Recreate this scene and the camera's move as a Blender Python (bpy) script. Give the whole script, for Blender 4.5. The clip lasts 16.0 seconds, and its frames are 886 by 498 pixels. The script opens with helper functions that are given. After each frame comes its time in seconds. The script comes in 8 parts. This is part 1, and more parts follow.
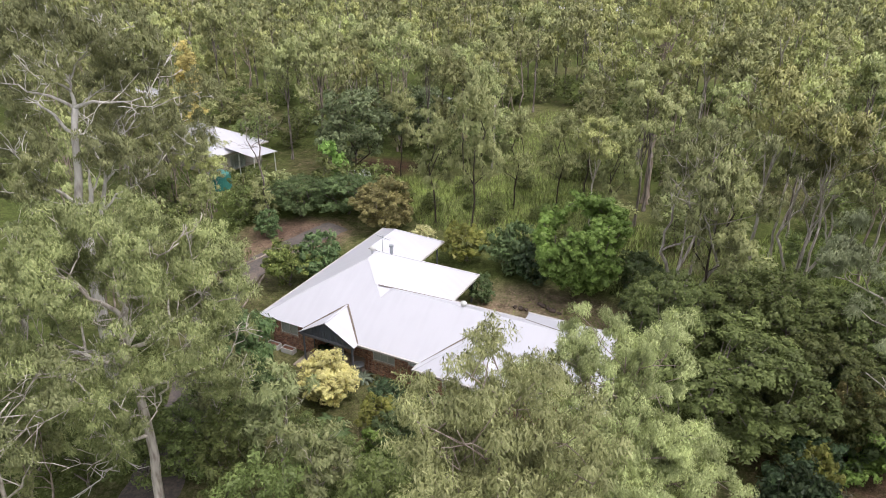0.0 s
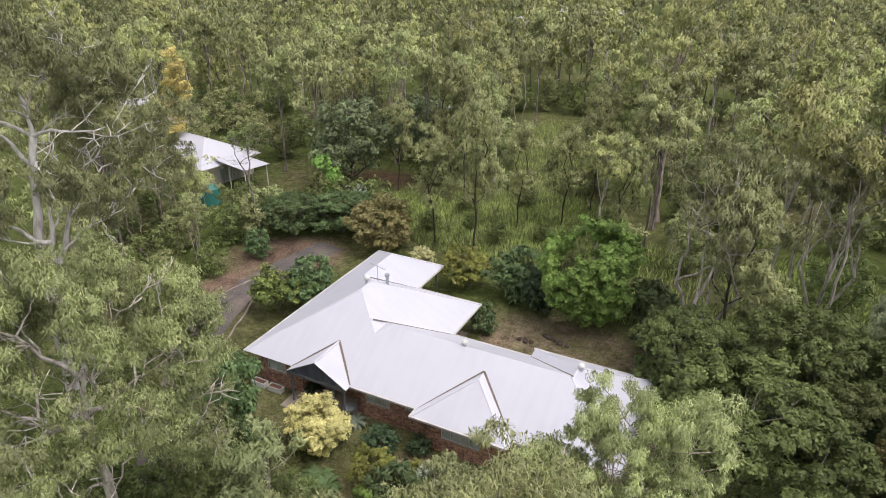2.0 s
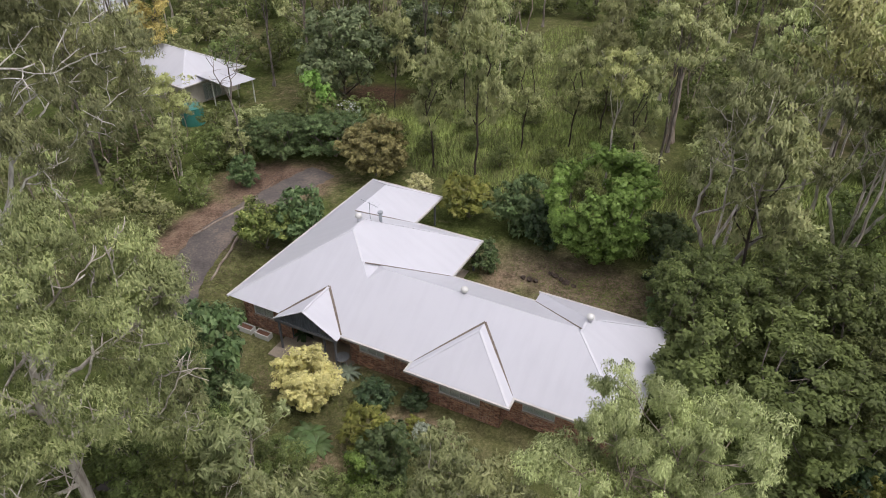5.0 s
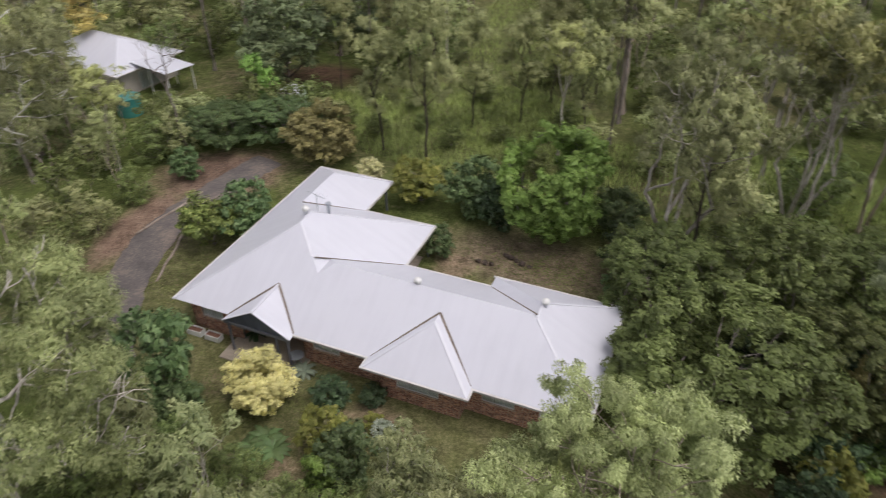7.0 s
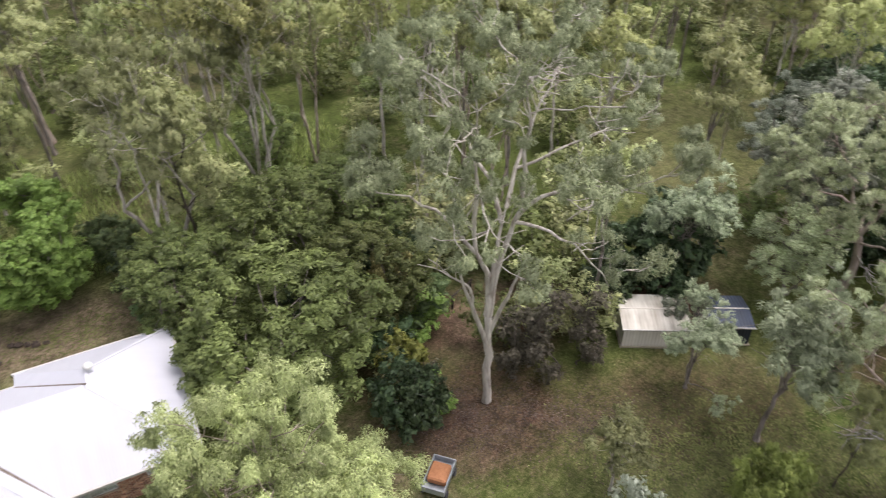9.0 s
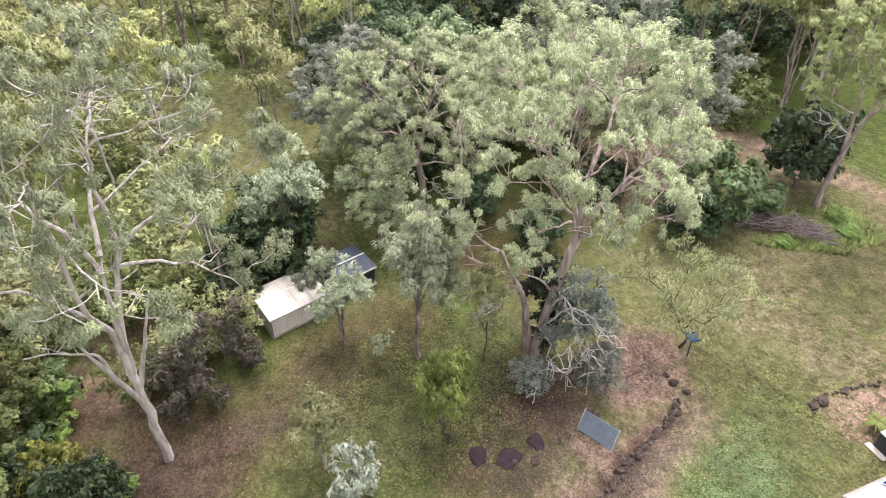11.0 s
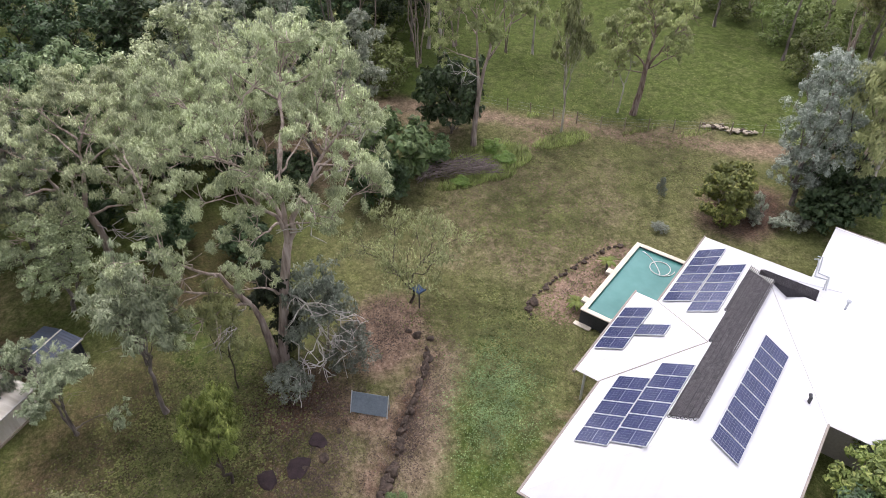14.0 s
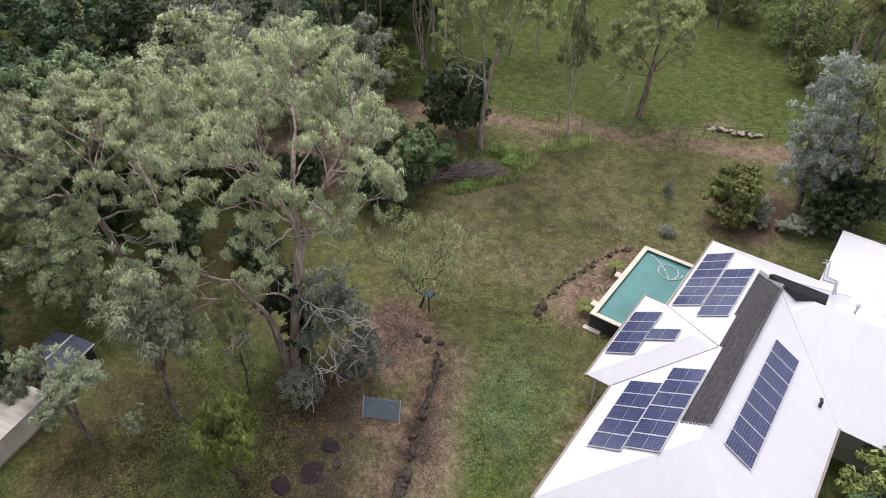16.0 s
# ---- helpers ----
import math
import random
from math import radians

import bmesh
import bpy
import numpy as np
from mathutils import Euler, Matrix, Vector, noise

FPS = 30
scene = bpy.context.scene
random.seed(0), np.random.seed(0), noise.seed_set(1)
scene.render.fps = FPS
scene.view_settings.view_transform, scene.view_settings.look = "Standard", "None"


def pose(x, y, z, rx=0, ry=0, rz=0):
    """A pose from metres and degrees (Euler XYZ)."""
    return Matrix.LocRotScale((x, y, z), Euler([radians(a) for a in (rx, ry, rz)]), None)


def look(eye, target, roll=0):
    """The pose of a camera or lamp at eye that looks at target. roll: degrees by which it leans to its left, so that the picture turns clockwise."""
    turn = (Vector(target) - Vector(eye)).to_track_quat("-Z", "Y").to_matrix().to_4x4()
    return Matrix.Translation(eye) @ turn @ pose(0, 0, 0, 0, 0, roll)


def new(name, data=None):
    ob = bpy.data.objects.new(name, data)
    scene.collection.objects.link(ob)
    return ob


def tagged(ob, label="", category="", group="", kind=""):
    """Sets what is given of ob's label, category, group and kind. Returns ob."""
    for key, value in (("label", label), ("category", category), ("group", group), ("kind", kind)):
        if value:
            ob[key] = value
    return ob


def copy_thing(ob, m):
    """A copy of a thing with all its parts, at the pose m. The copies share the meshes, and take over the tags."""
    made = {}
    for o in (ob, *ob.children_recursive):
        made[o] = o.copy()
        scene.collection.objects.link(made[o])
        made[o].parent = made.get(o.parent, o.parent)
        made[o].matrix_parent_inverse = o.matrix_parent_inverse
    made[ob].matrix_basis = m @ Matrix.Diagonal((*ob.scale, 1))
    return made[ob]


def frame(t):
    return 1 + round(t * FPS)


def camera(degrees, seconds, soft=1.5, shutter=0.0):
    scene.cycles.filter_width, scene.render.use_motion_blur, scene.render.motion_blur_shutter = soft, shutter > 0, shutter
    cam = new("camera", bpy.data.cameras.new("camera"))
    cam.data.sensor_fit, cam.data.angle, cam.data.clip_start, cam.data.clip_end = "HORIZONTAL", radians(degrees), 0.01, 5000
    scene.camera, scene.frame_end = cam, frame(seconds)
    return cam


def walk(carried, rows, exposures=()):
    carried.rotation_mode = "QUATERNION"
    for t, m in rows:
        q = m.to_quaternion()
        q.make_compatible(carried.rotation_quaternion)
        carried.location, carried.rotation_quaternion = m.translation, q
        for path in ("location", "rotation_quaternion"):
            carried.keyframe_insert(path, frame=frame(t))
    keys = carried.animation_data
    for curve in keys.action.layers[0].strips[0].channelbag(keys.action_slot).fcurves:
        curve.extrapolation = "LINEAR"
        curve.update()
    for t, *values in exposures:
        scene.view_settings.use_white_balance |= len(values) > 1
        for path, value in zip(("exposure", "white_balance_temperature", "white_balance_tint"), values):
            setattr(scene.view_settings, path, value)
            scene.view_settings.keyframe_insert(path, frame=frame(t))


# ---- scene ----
cam = camera(66.0, 16.0, 0.9, 0.25)
PATH = [
    (0, (1.471, 0.067, 29.443), (1.122, 1.836, 28.578), 0.4),
    (0.5, (1.195, 0.927, 29.545), (0.849, 2.697, 28.679), 0.6),
    (1, (0.972, 1.86, 29.608), (0.627, 3.631, 28.744), 0.6),
    (1.5, (0.754, 3.019, 29.688), (0.408, 4.789, 28.823), 0.6),
    (2, (0.534, 4.292, 29.832), (0.189, 6.061, 28.966), 0.7),
    (2.5, (0.289, 5.731, 29.899), (-0.056, 7.5, 29.033), 0.7),
    (3, (0.056, 7.223, 29.956), (-0.289, 8.992, 29.089), 0.7),
    (3.5, (-0.133, 8.38, 29.985), (-0.48, 10.149, 29.119), 0.7),
    (4, (-0.164, 8.691, 29.893), (-0.509, 10.448, 29.001), 0.7),
    (4.5, (-0.15, 8.683, 29.854), (-0.482, 10.376, 28.844), 0.6),
    (4.7, (-0.134, 8.736, 29.866), (-0.459, 10.394, 28.795), 0.6),
    (6.8, (0.39, 10.283, 30.219), (0.069, 11.869, 29.044), -0.4),
    (7, (0.37, 10.374, 30.253), (0.162, 11.977, 29.075), -0.4),
    (7.5, (0.198, 10.411, 30.364), (0.337, 12.015, 29.178), -0.5),
    (8, (0.138, 10.397, 30.558), (0.611, 11.927, 29.36), -0.7),
    (8.5, (0.384, 10.325, 30.658), (1.152, 11.718, 29.446), -1.2),
    (9, (0.302, 10.222, 30.719), (1.341, 11.416, 29.497), -1.1),
    (9.5, (0.071, 10.642, 30.689), (1.349, 11.566, 29.459), -0.3),
    (10, (-0.069, 10.895, 30.718), (1.375, 11.521, 29.483), 0.4),
    (10.2, (-0.077, 10.927, 30.724), (1.406, 11.446, 29.487), 0.4),
    (12.3, (-0.145, 10.915, 30.817), (1.416, 10.919, 29.566), -0.7),
    (12.5, (-0.196, 10.918, 30.843), (1.365, 10.888, 29.593), -0.7),
    (13, (-0.241, 11.041, 30.881), (1.282, 10.707, 29.629), -0.3),
    (13.5, (-0.288, 11.376, 31.009), (1.154, 10.79, 29.753), 0.2),
    (14, (-0.421, 11.625, 31.048), (1.008, 11.008, 29.792), 0.2),
    (14.5, (-0.596, 11.903, 31.094), (0.832, 11.285, 29.838), 0.2),
    (15, (-0.67, 12.181, 31.183), (0.757, 11.56, 29.926), 0.2),
    (15.5, (-0.484, 12.308, 31.306), (0.941, 11.687, 30.049), 0.2),
    (16, (-0.036, 12.25, 31.398), (1.39, 11.629, 30.14), 0.2),
]
EXPOSURES = [(0.0, 0.84, 6500, 16), (2.0, 0.70, 6500, 16), (4.5, 0.48, 6500, 16), (7.0, 0.44, 6500, 16), (8.0, 0.54, 6500, 16), (8.5, 0.57, 6500, 16), (9.0, 1.07, 6500, 17), (10.2, 1.72, 6500, 19),
             (12.3, 1.70, 6300, 23), (13.0, 1.58, 6250, 22), (13.5, 1.38, 6300, 20), (14.0, 0.92, 6350, 19), (16.0, 0.66, 6380, 18)]
walk(cam, [(t, look(eye, target, roll)) for t, eye, target, roll in PATH], EXPOSURES)
SKY, SUN = 0.15, 0.42

# ---- sky and sun: bright overcast ----
world = bpy.data.worlds.new("overcast_sky")
scene.world = world
world.use_nodes = True
wn, wl = world.node_tree.nodes, world.node_tree.links
sky = wn.new("ShaderNodeTexSky")
sky.sky_type, sky.sun_disc = "NISHITA", False
sky.sun_elevation, sky.sun_rotation = radians(67), radians(110)
sky.air_density, sky.dust_density, sky.ozone_density = 1.0, 4.0, 1.0
grey = wn.new("ShaderNodeHueSaturation")
grey.inputs["Saturation"].default_value = 0.2
wl.new(sky.outputs[0], grey.inputs["Color"])
wl.new(grey.outputs[0], wn["Background"].inputs["Color"])
wn["Background"].inputs["Strength"].default_value = SKY
sun = new("sun", bpy.data.lights.new("sun", "SUN"))
sun.data.energy, sun.data.angle, sun.data.color = SUN, radians(22), (1.0, 0.96, 0.9)
sun.matrix_basis = look((20, -7, 50), (0, 0, 0))

# ---- materials ----
def nodes_of(name):
    m = bpy.data.materials.new(name)
    m.use_nodes = True
    return m, m.node_tree.nodes, m.node_tree.links, m.node_tree.nodes["Principled BSDF"]


def ramp(n, stops):
    r = n.new("ShaderNodeValToRGB")
    e = r.color_ramp.elements
    while len(e) < len(stops):
        e.new(0.5)
    for k, (p, c) in zip(e, stops):
        k.position, k.color = p, (*c, 1)
    return r


def noise_node(n, l, scale, detail=4, coord="Object", rough=0.6):
    tc = n.new("ShaderNodeTexCoord")
    t = n.new("ShaderNodeTexNoise")
    t.inputs["Scale"].default_value, t.inputs["Detail"].default_value = scale, detail
    t.inputs["Roughness"].default_value = rough
    l.new(tc.outputs[coord], t.inputs["Vector"])
    return t


def surface(name, c1, c2, big=0.6, fine=18.0, rough=0.8, bump=0.25, metal=0.0, mid=None):
    """Two colours mixed by a coarse and a fine grain, with relief."""
    m, n, l, b = nodes_of(name)
    a, f = noise_node(n, l, big), noise_node(n, l, fine)
    mx = n.new("ShaderNodeMix")
    mx.inputs[0].default_value = 0.45
    l.new(a.outputs[0], mx.inputs[2])
    l.new(f.outputs[0], mx.inputs[3])
    r = ramp(n, [(0.36, c1), (0.64, c2)] if mid is None else [(0.34, c1), (0.5, mid), (0.66, c2)])
    l.new(mx.outputs[0], r.inputs[0])
    l.new(r.outputs[0], b.inputs["Base Color"])
    b.inputs["Roughness"].default_value, b.inputs["Metallic"].default_value = rough, metal
    bp = n.new("ShaderNodeBump")
    bp.inputs["Strength"].default_value, bp.inputs["Distance"].default_value = bump, 0.03
    l.new(f.outputs[0], bp.inputs["Height"])
    l.new(bp.outputs[0], b.inputs["Normal"])
    return m


LEAF = (1.6, 1.45, 1.76)


def leaves(name, dark, light, tip=None, through_light=0.18, rough=0.48):
    """Foliage: every leaf has its own shade, whole trees differ a little, light passes through."""
    m, n, l, b = nodes_of(name)
    g = n.new("ShaderNodeNewGeometry")
    dark, light, tip = (tuple(LEAF[k] * c[k] for k in range(3)) for c in (dark, light, tip or light))
    dark = tuple(0.6 * a + 0.4 * b_ for a, b_ in zip(dark, light))
    r = ramp(n, [(0.0, dark), (0.65, light), (1.0, tuple(0.8 * a + 0.2 * b_ for a, b_ in zip(tip, light)))])
    l.new(g.outputs["Random Per Island"], r.inputs[0])
    big = noise_node(n, l, 0.55, 2)
    oi = n.new("ShaderNodeObjectInfo")
    hs = n.new("ShaderNodeHueSaturation")
    mr = n.new("ShaderNodeMapRange")
    mr.inputs["From Min"].default_value, mr.inputs["From Max"].default_value = 0.3, 0.7
    mr.inputs["To Min"].default_value, mr.inputs["To Max"].default_value = 0.62, 1.32
    l.new(big.outputs[0], mr.inputs["Value"])
    ov = n.new("ShaderNodeMapRange")
    ov.inputs["To Min"].default_value, ov.inputs["To Max"].default_value = 0.78, 1.26
    l.new(oi.outputs["Random"], ov.inputs["Value"])
    mu = n.new("ShaderNodeMath")
    mu.operation = "MULTIPLY"
    l.new(mr.outputs[0], mu.inputs[0])
    l.new(ov.outputs[0], mu.inputs[1])
    l.new(mu.outputs[0], hs.inputs["Value"])
    oh = n.new("ShaderNodeMapRange")
    oh.inputs["To Min"].default_value, oh.inputs["To Max"].default_value = 0.488, 0.517
    l.new(oi.outputs["Random"], oh.inputs["Value"])
    l.new(oh.outputs[0], hs.inputs["Hue"])
    l.new(r.outputs[0], hs.inputs["Color"])
    l.new(hs.outputs[0], b.inputs["Base Color"])
    b.inputs["Roughness"].default_value = rough
    b.inputs["Specular IOR Level"].default_value = 0.25
    t = n.new("ShaderNodeBsdfTranslucent")
    l.new(hs.outputs[0], t.inputs["Color"])
    mix = n.new("ShaderNodeMixShader")
    mix.inputs[0].default_value = through_light
    l.new(b.outputs[0], mix.inputs[1])
    l.new(t.outputs[0], mix.inputs[2])
    l.new(mix.outputs[0], n["Material Output"].inputs["Surface"])
    return m


def bark(name, c1, c2, c3):
    m, n, l, b = nodes_of(name)
    tc = n.new("ShaderNodeTexCoord")
    mp = n.new("ShaderNodeMapping")
    mp.inputs["Scale"].default_value = (5, 5, 0.9)
    l.new(tc.outputs["Object"], mp.inputs["Vector"])
    t = n.new("ShaderNodeTexNoise")
    t.inputs["Scale"].default_value, t.inputs["Detail"].default_value = 1.0, 5
    l.new(mp.outputs[0], t.inputs["Vector"])
    r = ramp(n, [(0.35, c1), (0.5, c2), (0.68, c3)])
    l.new(t.outputs[0], r.inputs[0])
    l.new(r.outputs[0], b.inputs["Base Color"])
    b.inputs["Roughness"].default_value = 0.85
    bp = n.new("ShaderNodeBump")
    bp.inputs["Strength"].default_value, bp.inputs["Distance"].default_value = 0.4, 0.05
    l.new(t.outputs[0], bp.inputs["Height"])
    l.new(bp.outputs[0], b.inputs["Normal"])
    return m


def sheet_metal(name, c, dirt, pitch=0.16, rough=0.45, depth=0.5):
    """Ribbed roof sheeting; the ribs run up the slope by the UVs, with streaks of dirt."""
    m, n, l, b = nodes_of(name)
    uv = n.new("ShaderNodeUVMap")
    sx = n.new("ShaderNodeSeparateXYZ")
    l.new(uv.outputs[0], sx.inputs[0])
    k = n.new("ShaderNodeMath")
    k.operation, k.inputs[1].default_value = "MULTIPLY", 2 * math.pi / pitch
    l.new(sx.outputs[0], k.inputs[0])
    s = n.new("ShaderNodeMath")
    s.operation = "SINE"
    l.new(k.outputs[0], s.inputs[0])
    mp = n.new("ShaderNodeMapping")
    mp.inputs["Scale"].default_value = (2.2, 0.25, 1)
    l.new(uv.outputs[0], mp.inputs["Vector"])
    t = n.new("ShaderNodeTexNoise")
    t.inputs["Scale"].default_value, t.inputs["Detail"].default_value = 1.0, 5
    l.new(mp.outputs[0], t.inputs["Vector"])
    t2 = noise_node(n, l, 0.35, 3)
    mx = n.new("ShaderNodeMix")
    mx.inputs[0].default_value = 0.5
    l.new(t.outputs[0], mx.inputs[2])
    l.new(t2.outputs[0], mx.inputs[3])
    r = ramp(n, [(0.36, dirt), (0.56, c)])
    l.new(mx.outputs[0], r.inputs[0])
    l.new(r.outputs[0], b.inputs["Base Color"])
    b.inputs["Roughness"].default_value = rough
    bp = n.new("ShaderNodeBump")
    bp.inputs["Strength"].default_value, bp.inputs["Distance"].default_value = depth, 0.02
    l.new(s.outputs[0], bp.inputs["Height"])
    l.new(bp.outputs[0], b.inputs["Normal"])
    return m


def brickwork(name):
    m, n, l, b = nodes_of(name)
    uv = n.new("ShaderNodeUVMap")
    t = n.new("ShaderNodeTexBrick")
    t.inputs["Color1"].default_value, t.inputs["Color2"].default_value = (0.2, 0.075, 0.05, 1), (0.56, 0.32, 0.2, 1)
    t.inputs["Mortar"].default_value = (0.42, 0.35, 0.29, 1)
    t.inputs["Scale"].default_value, t.inputs["Mortar Size"].default_value = 1.0, 0.01
    t.inputs["Brick Width"].default_value, t.inputs["Row Height"].default_value = 0.24, 0.086
    t.inputs["Bias"].default_value = -0.2
    l.new(uv.outputs[0], t.inputs["Vector"])
    a = noise_node(n, l, 4.5, 5, rough=0.75)
    mx = n.new("ShaderNodeMix")
    mx.data_type, mx.blend_type = "RGBA", "MULTIPLY"
    mx.inputs[0].default_value = 0.85
    l.new(t.outputs[0], mx.inputs[6])
    r = ramp(n, [(0.36, (0.45, 0.42, 0.42)), (0.62, (1.5, 1.45, 1.4))])
    l.new(a.outputs[0], r.inputs[0])
    l.new(r.outputs[0], mx.inputs[7])
    l.new(mx.outputs[2], b.inputs["Base Color"])
    b.inputs["Roughness"].default_value = 0.9
    bp = n.new("ShaderNodeBump")
    bp.inputs["Strength"].default_value, bp.inputs["Distance"].default_value = 0.5, 0.01
    l.new(t.outputs["Fac"], bp.inputs["Height"])
    bp.invert = True
    l.new(bp.outputs[0], b.inputs["Normal"])
    return m


def solar(name, cols, rows, line, mid_bar):
    """Solar cells: dark blue squares with thin pale lines between."""
    m, n, l, b = nodes_of(name)
    uv = n.new("ShaderNodeUVMap")
    sx = n.new("ShaderNodeSeparateXYZ")
    l.new(uv.outputs[0], sx.inputs[0])

    def gap(out, count, width):
        a = n.new("ShaderNodeMath")
        a.operation, a.inputs[1].default_value = "MULTIPLY", count
        l.new(out, a.inputs[0])
        f = n.new("ShaderNodeMath")
        f.operation = "FRACT"
        l.new(a.outputs[0], f.inputs[0])
        d = n.new("ShaderNodeMath")
        d.operation, d.inputs[1].default_value = "SUBTRACT", 0.5
        l.new(f.outputs[0], d.inputs[0])
        ab = n.new("ShaderNodeMath")
        ab.operation = "ABSOLUTE"
        l.new(d.outputs[0], ab.inputs[0])
        g = n.new("ShaderNodeMath")
        g.operation, g.inputs[1].default_value = "GREATER_THAN", 0.5 - width / 2
        l.new(ab.outputs[0], g.inputs[0])
        return g.outputs[0]

    parts = [gap(sx.outputs[0], cols, line), gap(sx.outputs[1], rows, line)]
    if mid_bar:
        parts.append(gap(sx.outputs[1], 2, 0.05))
    out = parts[0]
    for p in parts[1:]:
        mxx = n.new("ShaderNodeMath")
        mxx.operation = "MAXIMUM"
        l.new(out, mxx.inputs[0])
        l.new(p, mxx.inputs[1])
        out = mxx.outputs[0]
    tint = noise_node(n, l, 1.5, 2)
    r = ramp(n, [(0.35, (0.034, 0.044, 0.105)), (0.65, (0.048, 0.057, 0.137))])
    l.new(tint.outputs[0], r.inputs[0])
    mx = n.new("ShaderNodeMix")
    mx.data_type = "RGBA"
    l.new(out, mx.inputs[0])
    l.new(r.outputs[0], mx.inputs[6])
    mx.inputs[7].default_value = (0.2, 0.22, 0.31, 1)
    l.new(mx.outputs[2], b.inputs["Base Color"])
    b.inputs["Roughness"].default_value = 0.12
    return m


def ground_material():
    """Soil, dry grass and lush grass, spread by the masks of the ground sheet and broken up by grain."""
    m, n, l, b = nodes_of("ground_cover")
    at = n.new("ShaderNodeVertexColor")
    at.layer_name = "cover"
    sep = n.new("ShaderNodeSeparateColor")
    l.new(at.outputs["Color"], sep.inputs[0])
    fine, mid, tiny, blades = noise_node(n, l, 2.2, 6), noise_node(n, l, 0.45, 5), noise_node(n, l, 5.0, 6, rough=0.7), noise_node(n, l, 17.0, 4, rough=0.7)
    grass = ramp(n, [(0.37, (0.057, 0.064, 0.021)), (0.5, (0.112, 0.122, 0.043)), (0.64, (0.195, 0.196, 0.086))])
    lush = ramp(n, [(0.37, (0.027, 0.046, 0.009)), (0.5, (0.062, 0.097, 0.019)), (0.64, (0.12, 0.158, 0.042))])
    soil = ramp(n, [(0.37, (0.12, 0.08, 0.056)), (0.5, (0.245, 0.17, 0.122)), (0.64, (0.4, 0.3, 0.23))])
    dry = ramp(n, [(0.37, (0.095, 0.072, 0.046)), (0.5, (0.2, 0.155, 0.103)), (0.64, (0.33, 0.265, 0.19))])
    grain = n.new("ShaderNodeMix")
    grain.inputs[0].default_value = 0.5
    l.new(tiny.outputs[0], grain.inputs[2])
    l.new(blades.outputs[0], grain.inputs[3])
    for k in (grass, lush, soil, dry):
        l.new(grain.outputs[0], k.inputs[0])
    wob = n.new("ShaderNodeMix")
    wob.inputs[0].default_value = 0.5
    l.new(fine.outputs[0], wob.inputs[2])
    l.new(mid.outputs[0], wob.inputs[3])

    def layer(below, above, mask, soft):
        s = n.new("ShaderNodeMath")
        s.operation = "ADD"
        l.new(mask, s.inputs[0])
        l.new(wob.outputs[0], s.inputs[1])
        mr = n.new("ShaderNodeMapRange")
        mr.inputs["From Min"].default_value, mr.inputs["From Max"].default_value = 1.0 - soft, 1.0 + soft
        l.new(s.outputs[0], mr.inputs["Value"])
        mx = n.new("ShaderNodeMix")
        mx.data_type = "RGBA"
        l.new(mr.outputs[0], mx.inputs[0])
        l.new(below, mx.inputs[6])
        l.new(above, mx.inputs[7])
        return mx.outputs[2]

    out = layer(grass.outputs[0], lush.outputs[0], sep.outputs[1], 0.32)
    out = layer(out, dry.outputs[0], sep.outputs[2], 0.3)
    out = layer(out, soil.outputs[0], sep.outputs[0], 0.24)
    # dark brown soil, whose darkness also paints in the shade below trees
    humus_shade = ramp(n, [(0.4, (0.03, 0.016, 0.011)), (0.5, (0.08, 0.046, 0.032)), (0.61, (0.165, 0.105, 0.075))])
    l.new(grain.outputs[0], humus_shade.inputs[0])
    out = layer(out, humus_shade.outputs[0], at.outputs["Alpha"], 0.26)
    pat = noise_node(n, l, 1.1, 7, rough=0.75)
    pv = n.new("ShaderNodeMapRange")
    pv.inputs["From Min"].default_value, pv.inputs["From Max"].default_value = 0.36, 0.64
    pv.inputs["To Min"].default_value, pv.inputs["To Max"].default_value = 0.6, 1.36
    l.new(pat.outputs[0], pv.inputs["Value"])
    hv = n.new("ShaderNodeHueSaturation")
    l.new(out, hv.inputs["Color"])
    l.new(pv.outputs[0], hv.inputs["Value"])
    l.new(hv.outputs[0], b.inputs["Base Color"])
    b.inputs["Roughness"].default_value = 0.95
    b.inputs["Specular IOR Level"].default_value = 0.08
    bp = n.new("ShaderNodeBump")
    bp.inputs["Strength"].default_value, bp.inputs["Distance"].default_value = 0.7, 0.08
    l.new(grain.outputs[0], bp.inputs["Height"])
    l.new(bp.outputs[0], b.inputs["Normal"])
    return m


GROUND = ground_material()
WHITE_ROOF = sheet_metal("white_roof_sheet", (0.56, 0.565, 0.615), (0.53, 0.535, 0.585), depth=0.03)
BLOWN_ROOF = sheet_metal("bright_white_roof_sheet", (0.7, 0.705, 0.73), (0.66, 0.665, 0.69), depth=0.08)
CREAM_ROOF = sheet_metal("cream_shed_sheet", (0.66, 0.63, 0.56), (0.3, 0.26, 0.2), 0.2, depth=0.2)
CREAM_WALL = sheet_metal("cream_shed_wall", (0.72, 0.68, 0.61), (0.6, 0.56, 0.49), 0.2)
BLUE_ROOF = sheet_metal("blue_grey_shed_roof", (0.06, 0.08, 0.125), (0.045, 0.055, 0.08), 0.2)
NAVY_WALL = sheet_metal("navy_shed_wall", (0.018, 0.022, 0.045), (0.014, 0.016, 0.03), 0.2)
DARK_RIB = sheet_metal("dark_gable_sheet", (0.2, 0.23, 0.29), (0.15, 0.17, 0.21), 0.17, 0.5, 1.0)
BRICK = brickwork("red_brick")
CAP = surface("roof_cap_metal", (0.58, 0.585, 0.63), (0.62, 0.625, 0.67), 1.5, 20, 0.45, 0.05)
